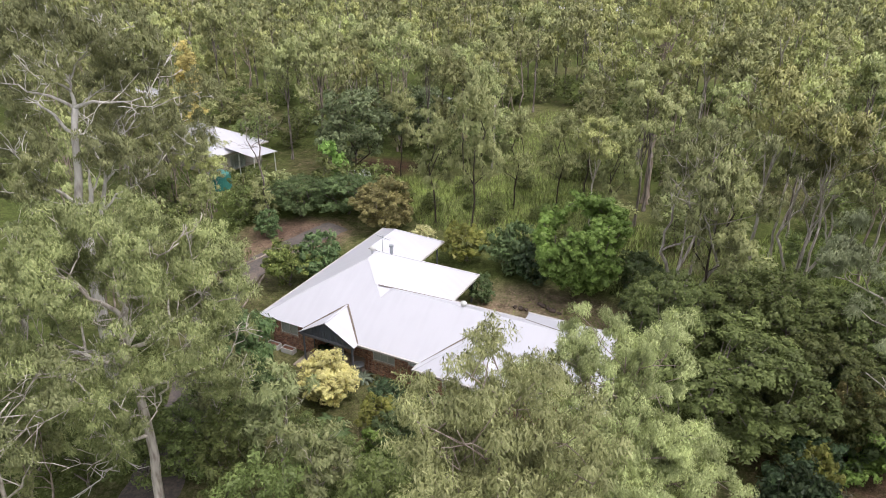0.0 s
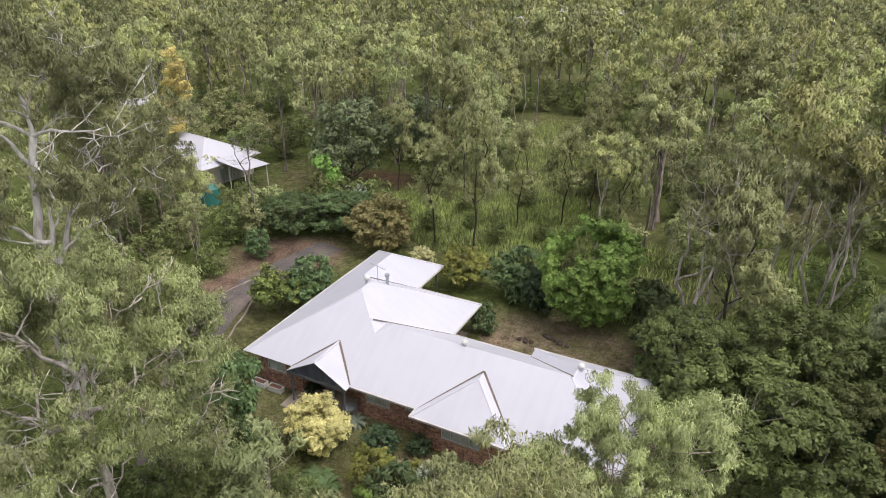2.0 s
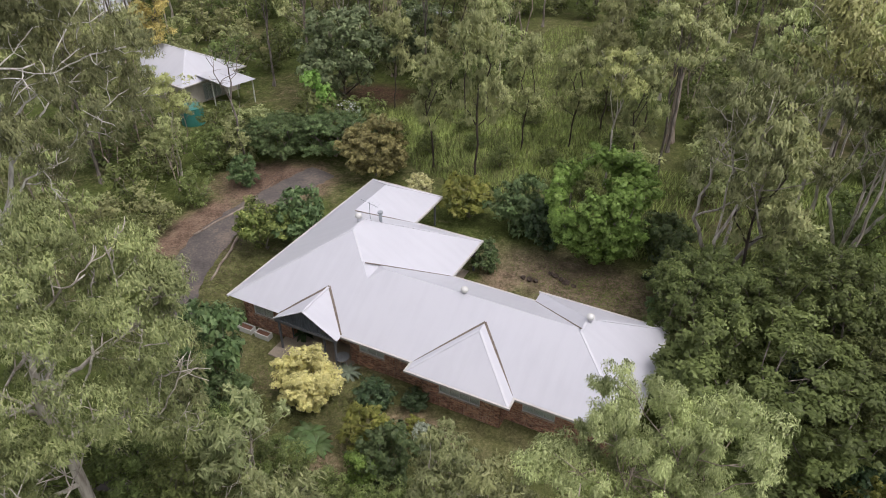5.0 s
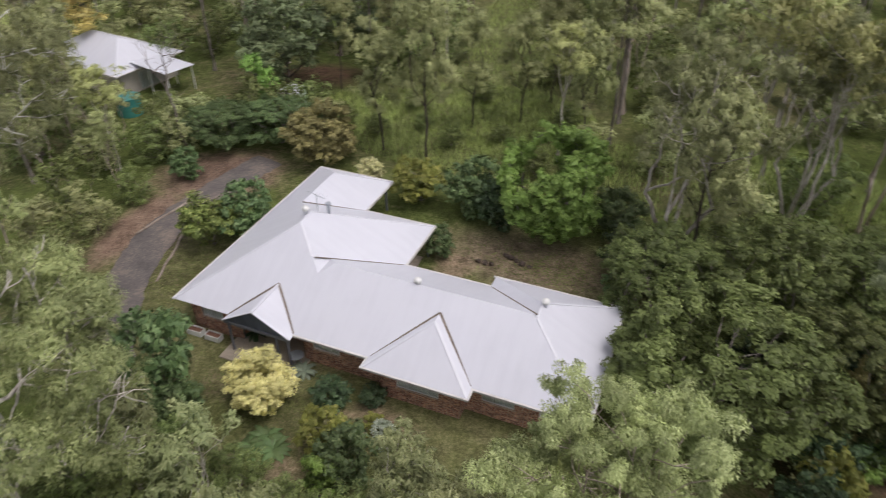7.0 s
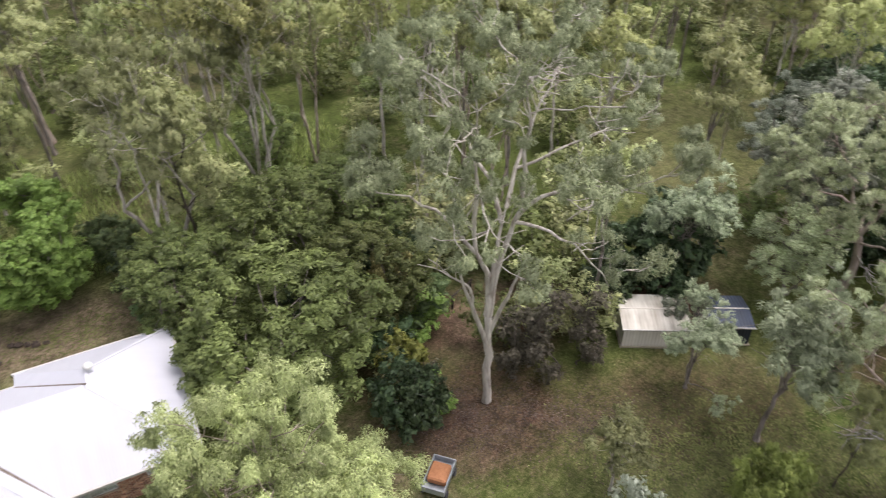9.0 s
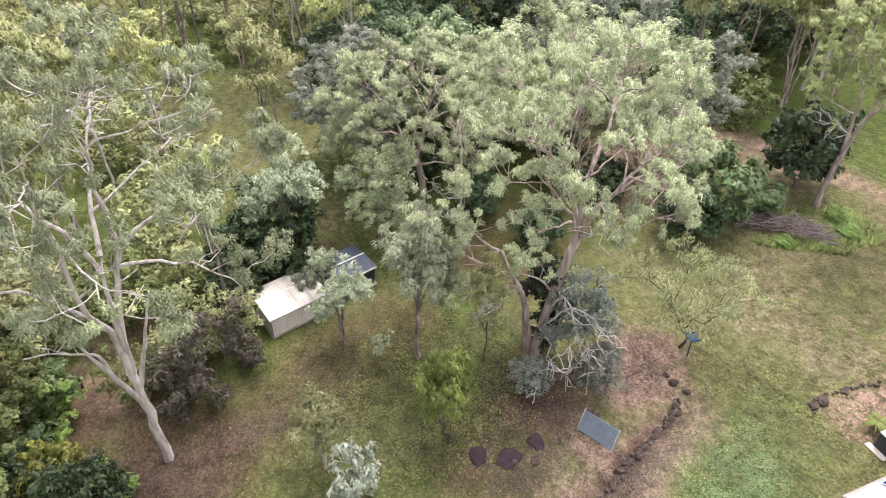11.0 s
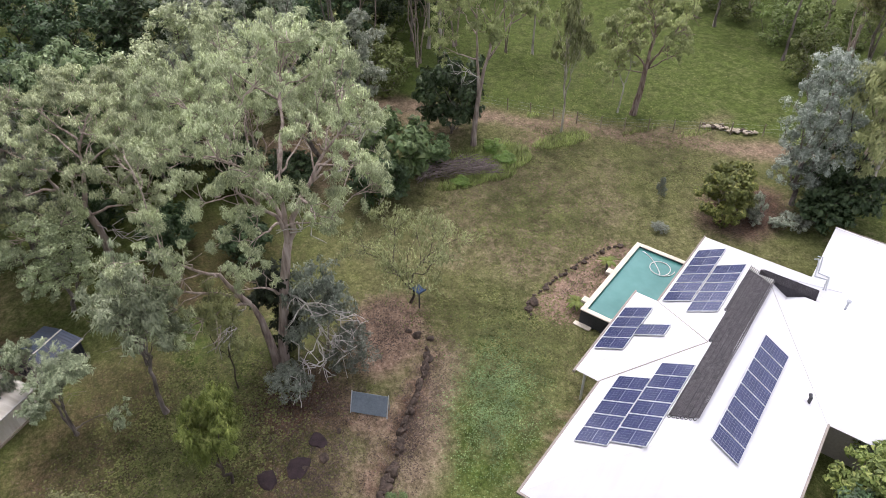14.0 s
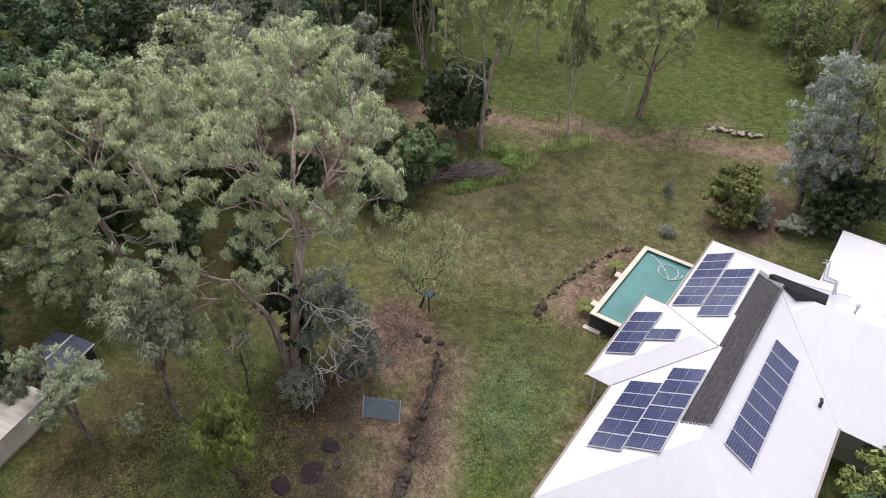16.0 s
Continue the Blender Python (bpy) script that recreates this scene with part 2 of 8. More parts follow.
WHITE_CAP = surface("white_cap_metal", (0.78, 0.78, 0.8), (0.82, 0.82, 0.84), 1.5, 20, 0.45, 0.05)
GUTTER = surface("gutter_metal", (0.45, 0.43, 0.41), (0.6, 0.58, 0.56), 1.5, 20, 0.5, 0.05)
DULL_GUTTER = surface("weathered_gutter", (0.2, 0.17, 0.14), (0.32, 0.28, 0.25), 1.5, 20, 0.6, 0.05)
RUST = surface("valley_litter", (0.1, 0.075, 0.058), (0.24, 0.2, 0.165), 3, 25, 0.9, 0.4)
WHITE = surface("white_paint", (0.6, 0.6, 0.58), (0.7, 0.7, 0.68), 1.2, 15, 0.5, 0.05)
CREAM = surface("cream_concrete", (0.58, 0.52, 0.42), (0.74, 0.68, 0.57), 1.0, 12, 0.8, 0.15)
DARK_PAINT = surface("dark_paint", (0.02, 0.022, 0.03), (0.045, 0.045, 0.055), 1.2, 12, 0.6, 0.1)
POST_GREY = surface("grey_paint", (0.1, 0.11, 0.13), (0.18, 0.18, 0.2), 1.2, 12, 0.6, 0.1)
STEEL = surface("galvanised_steel", (0.3, 0.33, 0.36), (0.46, 0.49, 0.52), 2.0, 15, 0.4, 0.08, 0.6)
ALU = surface("aluminium_frame", (0.6, 0.62, 0.65), (0.72, 0.73, 0.76), 3, 20, 0.35, 0.03, 0.4)
RUBBER = surface("black_rubber_mat", (0.02, 0.018, 0.022), (0.055, 0.049, 0.057), 1.2, 14, 0.75, 0.4)
TUBE = surface("worn_rubber_tube", (0.03, 0.027, 0.032), (0.13, 0.12, 0.13), 4, 30, 0.7, 0.4)
CONCRETE = surface("concrete_slab", (0.24, 0.2, 0.16), (0.4, 0.34, 0.27), 0.8, 10, 0.9, 0.2)
ASPHALT = surface("asphalt", (0.065, 0.058, 0.056), (0.23, 0.18, 0.145), 0.4, 6, 0.9, 0.3, 0.0, (0.115, 0.1, 0.092))
ROCK = surface("brown_rock", (0.03, 0.022, 0.017), (0.15, 0.11, 0.085), 1.5, 8, 0.9, 0.9, 0.0, (0.07, 0.05, 0.038))
MULCH = surface("dark_mulch", (0.016, 0.01, 0.012), (0.05, 0.031, 0.034), 2, 12, 0.95, 0.9)
LOG = surface("weathered_timber", (0.16, 0.12, 0.09), (0.4, 0.34, 0.28), 1.5, 12, 0.9, 0.5)
STICK = surface("dead_sticks", (0.11, 0.085, 0.08), (0.31, 0.255, 0.24), 1.0, 8, 0.9, 0.4)
TEAL = surface("teal_tank_plastic", (0.03, 0.17, 0.15), (0.05, 0.24, 0.21), 1.0, 8, 0.5, 0.05)
PALE_GREEN = surface("pale_green_tank", (0.3, 0.38, 0.28), (0.42, 0.5, 0.38), 1.0, 8, 0.5, 0.05)
TERRA = surface("potting_soil", (0.12, 0.06, 0.04), (0.22, 0.11, 0.07), 3, 20, 0.9, 0.4)
PV = solar("solar_cells", 6, 10, 0.07, False)
PV_BAR = solar("solar_cells_with_bar", 6, 10, 0.05, True)
BARK_PALE = bark("pale_gum_bark", (0.27, 0.23, 0.2), (0.47, 0.43, 0.38), (0.6, 0.56, 0.5))
BARK_RUST = bark("rusty_grey_gum_bark", (0.13, 0.085, 0.066), (0.26, 0.195, 0.165), (0.4, 0.335, 0.3))
BARK_PINK = bark("pinkish_gum_bark", (0.2, 0.15, 0.13), (0.36, 0.29, 0.25), (0.5, 0.42, 0.37))
BARK_DARK = bark("dark_ironbark", (0.03, 0.024, 0.02), (0.065, 0.05, 0.04), (0.12, 0.095, 0.08))
BARK_GREY = bark("grey_bark", (0.1, 0.085, 0.075), (0.2, 0.17, 0.15), (0.34, 0.3, 0.27))

L_GUM = leaves("gum_leaves", (0.08, 0.101, 0.037), (0.156, 0.187, 0.068), (0.235, 0.264, 0.11))
L_LIME = leaves("pale_gum_leaves", (0.133, 0.167, 0.058), (0.248, 0.301, 0.106), (0.365, 0.423, 0.180))
L_FRESH = leaves("fresh_gum_leaves", (0.095, 0.128, 0.042), (0.19, 0.238, 0.08), (0.3, 0.345, 0.135))
L_BLUEGUM = leaves("blue_grey_gum_leaves", (0.100, 0.134, 0.066), (0.211, 0.269, 0.138), (0.351, 0.430, 0.240), 0.2)
L_DULL = leaves("shaded_green_leaves", (0.036, 0.050, 0.012), (0.076, 0.101, 0.026), (0.127, 0.156, 0.046))
L_WOOD = leaves("forest_gum_leaves", (0.141, 0.178, 0.062), (0.213, 0.254, 0.088), (0.267, 0.298, 0.118))
L_CREAM = leaves("cream_flowers", (0.2, 0.22, 0.08), (0.38, 0.4, 0.17), (0.5, 0.5, 0.26))
L_OLIVE = leaves("olive_gum_leaves", (0.149, 0.180, 0.064), (0.215, 0.254, 0.093), (0.272, 0.301, 0.115))
L_DENSE = leaves("dull_green_leaves", (0.052, 0.072, 0.018), (0.103, 0.141, 0.036), (0.158, 0.205, 0.060))
L_TAN = leaves("tan_gum_leaves", (0.165, 0.198, 0.059), (0.255, 0.296, 0.095), (0.312, 0.340, 0.130))
L_SILVER = leaves("silver_leaves", (0.101, 0.130, 0.076), (0.214, 0.257, 0.161), (0.340, 0.395, 0.274), 0.3)
L_GREY = leaves("grey_green_leaves", (0.126, 0.161, 0.073), (0.276, 0.343, 0.159), (0.472, 0.551, 0.302), 0.22)
L_SOFT = leaves("soft_grey_gum_leaves", (0.082, 0.106, 0.046), (0.162, 0.200, 0.090), (0.254, 0.297, 0.149), 0.2)
L_BRIGHT = leaves("bright_green_leaves", (0.062, 0.115, 0.019), (0.123, 0.215, 0.038), (0.194, 0.290, 0.067))
L_DARK = leaves("dark_green_leaves", (0.016, 0.032, 0.012), (0.04, 0.07, 0.025), (0.08, 0.12, 0.045), 0.2, 0.4)
L_MID = leaves("mid_green_leaves", (0.036, 0.066, 0.022), (0.084, 0.138, 0.043), (0.144, 0.204, 0.072))
L_BLUE = leaves("blue_green_leaves", (0.055, 0.091, 0.035), (0.124, 0.179, 0.070), (0.202, 0.260, 0.114))
L_GOLD = leaves("golden_leaves", (0.385, 0.402, 0.125), (0.525, 0.544, 0.188), (0.606, 0.630, 0.260))
L_BROWN = leaves("brown_flower_leaves", (0.092, 0.102, 0.028), (0.216, 0.224, 0.070), (0.335, 0.348, 0.122))
L_ORANGE = leaves("rusty_leaves", (0.208, 0.189, 0.055), (0.364, 0.327, 0.102), (0.482, 0.435, 0.149))
L_YELLOW = leaves("yellow_green_leaves", (0.058, 0.083, 0.015), (0.119, 0.158, 0.032), (0.196, 0.232, 0.060))
L_GRASS = leaves("tall_grass", (0.101, 0.142, 0.030), (0.162, 0.216, 0.051), (0.230, 0.270, 0.081))
L_LITTER = leaves("leaf_litter", (0.026, 0.021, 0.014), (0.062, 0.05, 0.033), (0.13, 0.108, 0.072), 0.1, 0.8)
L_TUFT = leaves("lawn_tufts", (0.054, 0.071, 0.018), (0.107, 0.133, 0.037), (0.166, 0.188, 0.065), 0.25, 0.7)
# near-black leaves: the shade of the old gum's hollow as colour
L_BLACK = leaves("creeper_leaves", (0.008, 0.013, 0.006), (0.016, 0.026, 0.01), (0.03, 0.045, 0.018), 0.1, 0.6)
L_TWIG = leaves("brown_twig_leaves", (0.035, 0.036, 0.02), (0.075, 0.074, 0.042), (0.13, 0.125, 0.08), 0.2, 0.6)
BARK_BLEACHED = bark("bleached_dead_wood", (0.34, 0.31, 0.28), (0.5, 0.47, 0.44), (0.62, 0.6, 0.57))
BARK_WHITE = bark("white_gum_bark", (0.36, 0.33, 0.3), (0.56, 0.53, 0.49), (0.68, 0.66, 0.62))
L_BLUEGREY = leaves("blue_grey_shrub_leaves", (0.056, 0.075, 0.048), (0.13, 0.16, 0.104), (0.23, 0.27, 0.185), 0.25)
L_STEEL = leaves("silver_grey_leaves", (0.131, 0.179, 0.113), (0.293, 0.373, 0.255), (0.525, 0.629, 0.456), 0.2)
L_OLIVEBUSH = leaves("olive_bush_leaves", (0.043, 0.065, 0.015), (0.115, 0.151, 0.032), (0.243, 0.270, 0.070), 0.2)
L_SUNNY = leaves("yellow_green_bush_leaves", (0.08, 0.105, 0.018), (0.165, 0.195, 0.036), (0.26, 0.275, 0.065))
# ---- building tools ----
def part(name, bm, material, parent=None, label=""):
    me = bpy.data.meshes.new(name)
    bm.to_mesh(me)
    bm.free()
    me.materials.append(material)
    ob = new(name, me)
    ob.parent = parent
    if label:
        ob["label"] = label
    return ob


def raw(name, verts, faces, material, parent=None, smooth=False):
    """A mesh object straight from arrays."""
    me = bpy.data.meshes.new(name)
    me.from_pydata([tuple(v) for v in verts] if not isinstance(verts, np.ndarray) else verts.tolist(), [], faces if not isinstance(faces, np.ndarray) else faces.tolist())
    me.materials.append(material)
    if smooth:
        me.shade_smooth()
    ob = new(name, me)
    ob.parent = parent
    return ob


def thing(name, x, y, z=0.0, rz=0.0, label="", category="", group="", kind=""):
    ob = new(name)
    ob.empty_display_size = 0.3
    ob.matrix_basis = pose(x, y, z, 0, 0, rz)
    return tagged(ob, label, category, group, kind)


def uv_by_face(bm):
    """UVs in metres: along the level direction of each face and up its slope."""
    uv = bm.loops.layers.uv.verify()
    for f in bm.faces:
        f.normal_update()
        nz = f.normal
        along = Vector((0, 0, 1)).cross(nz)
        along = along.normalized() if along.length > 1e-4 else Vector((1, 0, 0))
        up = nz.cross(along)
        for lp in f.loops:
            lp[uv].uv = (lp.vert.co.dot(along), lp.vert.co.dot(up))


def box(bm, x0, y0, z0, x1, y1, z1, m=None, bevel=0.0):
    geo = bmesh.ops.create_cube(bm, size=1.0)
    vs = geo["verts"]
    mat = Matrix.Translation(((x0 + x1) / 2, (y0 + y1) / 2, (z0 + z1) / 2)) @ Matrix.Diagonal((x1 - x0, y1 - y0, z1 - z0, 1))
    bmesh.ops.transform(bm, matrix=(m @ mat) if m else mat, verts=vs)
    if bevel:
        es = list({e for v in vs for e in v.link_edges})
        bmesh.ops.bevel(bm, geom=es, offset=bevel, segments=1, affect="EDGES")
    return vs


def bar(bm, a, b, w, h=None, up=0.0):
    """A square bar from a to b."""
    a, b = Vector(a), Vector(b)
    d = b - a
    q = d.to_track_quat("Y", "Z").to_matrix().to_4x4()
    m = Matrix.Translation((a + b) / 2 + Vector((0, 0, up))) @ q @ Matrix.Diagonal((w, d.length, h or w, 1))
    geo = bmesh.ops.create_cube(bm, size=1.0)
    bmesh.ops.transform(bm, matrix=m, verts=geo["verts"])


def rod(bm, a, b, r, sides=8, r2=None):
    a, b = Vector(a), Vector(b)
    d = b - a
    q = d.to_track_quat("Z", "Y").to_matrix().to_4x4()
    m = Matrix.Translation((a + b) / 2) @ q
    bmesh.ops.create_cone(bm, cap_ends=True, segments=sides, radius1=r, radius2=r if r2 is None else r2, depth=d.length, matrix=m)


def tubes(lines, sides=6):
    """Verts and faces of tapered tubes; each line is a list of (point, radius)."""
    verts, faces = [], []
    for ln in lines:
        pts = [Vector(p) for p, _ in ln]
        base = len(verts)
        side = None
        for i, (p, r) in enumerate(ln):
            d = (pts[min(i + 1, len(pts) - 1)] - pts[max(i - 1, 0)]).normalized()
            if side is None:
                side = d.orthogonal().normalized()
            side = (side - d * side.dot(d)).normalized()
            o = d.cross(side)
            for k in range(sides):
                a = 2 * math.pi * k / sides
                verts.append(tuple(Vector(p) + (side * math.cos(a) + o * math.sin(a)) * r))
        for i in range(len(ln) - 1):
            for k in range(sides):
                a, b = base + i * sides + k, base + i * sides + (k + 1) % sides
                faces.append((a, b, b + sides, a + sides))
        faces.append(tuple(base + (len(ln) - 1) * sides + k for k in range(sides)))
    return verts, faces


def unit(v):
    return v / np.linalg.norm(v, axis=1, keepdims=True)


def leaf_arrays(rng, centres, radii, per, length, width, droop=0.35, flat=0.75, bend=0.25, corners=4, sub=5, hang=False):
    """Pointed leaves in clumps of smaller tufts, few on the underside; gum leaves hang down. Gives corners and soft normals."""
    c0, r0 = np.asarray(centres, float), np.asarray(radii, float)
    if hang:
        length, width, per = length * 0.95, width * 0.6, round(per * 1.9)
    k = max(1, per // sub)
    c0, r0 = np.repeat(c0, sub, axis=0), np.repeat(r0, sub)
    d = unit(rng.normal(size=c0.shape) + np.array([0, 0, 0.2]))
    c = c0 + d * (r0 * 0.74 * rng.random(len(r0)) ** 0.45)[:, None] * np.array([1, 1, flat])
    r = r0 * (0.32 + 0.22 * rng.random(len(r0)))
    c, r, c0, r0 = (np.repeat(q, k, axis=0) for q in (c, r, c0, r0))
    n = len(c)
    d = unit(rng.normal(size=(n, 3)) + np.array([0, 0, 0.4]))
    p = c + d * (r * (0.5 + 0.55 * rng.random(n)))[:, None] * np.array([1, 1, 0.8])
    o = unit(p - c0 + np.array([0, 0, 0.4]) * r0[:, None])
    nr = unit(0.6 * d + 0.8 * o + rng.normal(size=(n, 3)) * 0.27 + np.array([0, 0, 0.2]))
    if hang:
        ax = unit(np.array([0, 0, -1.0]) + 0.7 * d * np.array([1, 1, 0.3]) + rng.normal(size=(n, 3)) * 0.5)
        nr = unit(nr - ax * np.sum(nr * ax, axis=1)[:, None])
    else:
        ax = unit(np.cross(nr, rng.normal(size=(n, 3)))) + np.array([0, 0, -1.6 * droop])
        ax = unit(ax - nr * (0.7 * np.sum(ax * nr, axis=1))[:, None])
    w = unit(np.cross(ax, nr))
    s = (0.65 + 0.7 * rng.random(n))[:, None]
    a = p - ax * s * length * 0.5
    t = p + ax * s * length * 0.5
    soft = unit(0.5 * o + 0.35 * d + 0.5 * nr + rng.normal(size=(n, 3)) * 0.28 + np.array([0, 0, 0.25]))
    if corners == 3:
        q = [a - w * s * width * 0.55, t, a + w * s * width * 0.55]
        face = np.cross(q[1] - q[0], q[2] - q[0])
        back = (np.sum(face * soft, axis=1) < 0)[:, None]
        q[0], q[2] = np.where(back, q[2], q[0]), np.where(back, q[0], q[2])
    else:
        lift = nr * s * length * bend * 0.3
        q = [a, p - w * s * width * 0.5 + lift, t, p + w * s * width * 0.5 + lift]
    return np.stack([np.concatenate([v, soft], axis=1) for v in q], 1).reshape(-1, 6)


def leaf_object(name, verts, material, parent, corners=4):
    n = len(verts) // corners
    me = bpy.data.meshes.new(name)
    me.vertices.add(len(verts))
    me.vertices.foreach_set("co", np.ascontiguousarray(verts[:, :3], dtype=np.float32).ravel())
    me.loops.add(corners * n)
    me.loops.foreach_set("vertex_index", np.arange(corners * n, dtype=np.int32))
    me.polygons.add(n)
    me.polygons.foreach_set("loop_start", np.arange(0, corners * n, corners, dtype=np.int32))
    me.update(calc_edges=True)
    if verts.shape[1] == 6 and corners == 3:
        me.normals_split_custom_set_from_vertices(verts[:, 3:].tolist())
    me.materials.append(material)
    ob = new(name, me)
    ob.parent = parent
    return ob


def skeleton_lines(rng, stems, clumps, tip, droop_ok=0.6, power=0.5, wander=0.05, hold=0.6, reach=0.9):
    """Branches from the stems to every clump, thick where many pass. stems: lists of points."""
    pos, par = [], []
    for st in stems:
        prev = -1
        for p in st:
            pos.append(np.array(p, float))
            par.append(prev)
            prev = len(pos) - 1
    order = sorted(range(len(clumps)), key=lambda i: np.linalg.norm(clumps[i] - pos[len(stems[0]) - 1]))
    firm = len(pos)
    run = [0.0] * firm
    for i in range(firm):
        if par[i] >= 0:
            run[i] = run[par[i]] + float(np.linalg.norm(pos[i] - pos[par[i]]))
    ends = []
    for i in order:
        c = clumps[i]
        arr = np.array(pos)
        dist = np.linalg.norm(arr - c, axis=1) + 2.5 * np.maximum(0, arr[:, 2] - c[2] + 0.2 - droop_ok)
        dist += 0.55 * np.array(run)
        dist[:firm] += np.where(arr[:firm, 2] < hold * max(arr[:firm, 2]), 50.0, 0.0)
        j = int(np.argmin(dist))
        a = pos[j]
        gap = np.linalg.norm(c - a)
        steps = max(2, int(gap / reach))
        ctrl = (a + c) / 2 + np.array([0, 0, 0.1 * gap]) + rng.normal(size=3) * wander * gap
        prev = j
        for k in range(1, steps + 1):
            t = k / steps
            q = (1 - t) ** 2 * a + 2 * t * (1 - t) * ctrl + t * t * c
            pos.append(q)
            par.append(prev)
            run.append(run[prev] + float(np.linalg.norm(q - pos[prev])))
            prev = len(pos) - 1
        ends.append(prev)
    cnt = np.zeros(len(pos))
    cnt[ends] = 1
    for i in range(len(pos) - 1, -1, -1):
        if par[i] >= 0:
            cnt[par[i]] += cnt[i]
    kids = [[] for _ in pos]
    for i, p in enumerate(par):
        if p >= 0:
            kids[p].append(i)
    rad = tip * np.maximum(cnt, 1) ** power * 0.72
    lines = []
    todo = [(i, -1) for i, p in enumerate(par) if p < 0]
    while todo:
        i, frm = todo.pop()
        ln = [(pos[frm], min(rad[frm] * 0.7, rad[i] * 1.3))] if frm >= 0 else []
        while True:
            ln.append((pos[i], rad[i]))
            if not kids[i]:
                break
            ks = sorted(kids[i], key=lambda k: -cnt[k])
            todo += [(k, i) for k in ks[1:]]
            i = ks[0]
        if len(ln) > 1:
            lines.append(ln)
    return lines


def envelope(rng, n, centre, radii, gap, hollow=0.35, lumps=0.0, seed=0):
    """Clump centres in an uneven ellipsoid, with gaps."""
    got = []
    tries = 0
    c, r = np.array(centre, float), np.array(radii, float)
    while len(got) < n and tries < n * 60:
        tries += 1
        d = rng.normal(size=3)
        d /= np.linalg.norm(d)
        wob = 1 + lumps * noise.noise(Vector(d * 1.7) + Vector((seed * 3.1, 0, 0)))
        f = hollow + (1 - hollow) * rng.random() ** 0.6
        p = c + d * r * f * wob
        if p[2] < 0.25:
            continue
        if noise.noise(Vector(p * 0.32) + Vector((0, seed * 1.7, 0))) < -0.16:
            continue
        if all(np.linalg.norm(p - q) > gap for q in got[-120:]):
            got.append(p)
    return np.array(got)


def lobed(rng, n, centre, radii, lobes, size, gap):
    """Clump centres grouped in separate rounded masses, as limbs carry them."""
    c, r = np.array(centre, float), np.array(radii, float)
    heads = []
    for _ in range(4000):
        d = rng.normal(size=3)
        d /= np.linalg.norm(d)
        p = c + d * (r - size * 0.6) * (0.45 + 0.55 * rng.random() ** 0.5)
        if p[2] > 0.8 and all(np.linalg.norm((p - q) / np.array([1, 1, 0.8])) > size * 1.25 for q in heads):
            heads.append(p)
        if len(heads) >= lobes:
            break
    got = []
    for h in heads:
        s = size * (0.75 + 0.5 * rng.random())
        mine = []
        for _ in range(300):
            d = rng.normal(size=3)
            d /= np.linalg.norm(d)
            if d[2] < -0.35:
                continue
            p = h + d * s * (0.35 + 0.65 * rng.random() ** 0.5) * np.array([1, 1, 0.62])
            if all(np.linalg.norm(p - q) > gap for q in mine):
                mine.append(p)
            if len(mine) >= n / len(heads):
                break
        got += mine
    return np.array(got)


def bend(rng, a, m, b, n, wob):
    """A curved line from a past m to b, with some crookedness."""
    out = []
    for k in range(n + 1):
        t = k / n
        q = (1 - t) ** 2 * a + 2 * t * (1 - t) * m + t * t * b
        out.append(q + (rng.normal(size=3) * wob if 0 < k < n else 0))
    return out


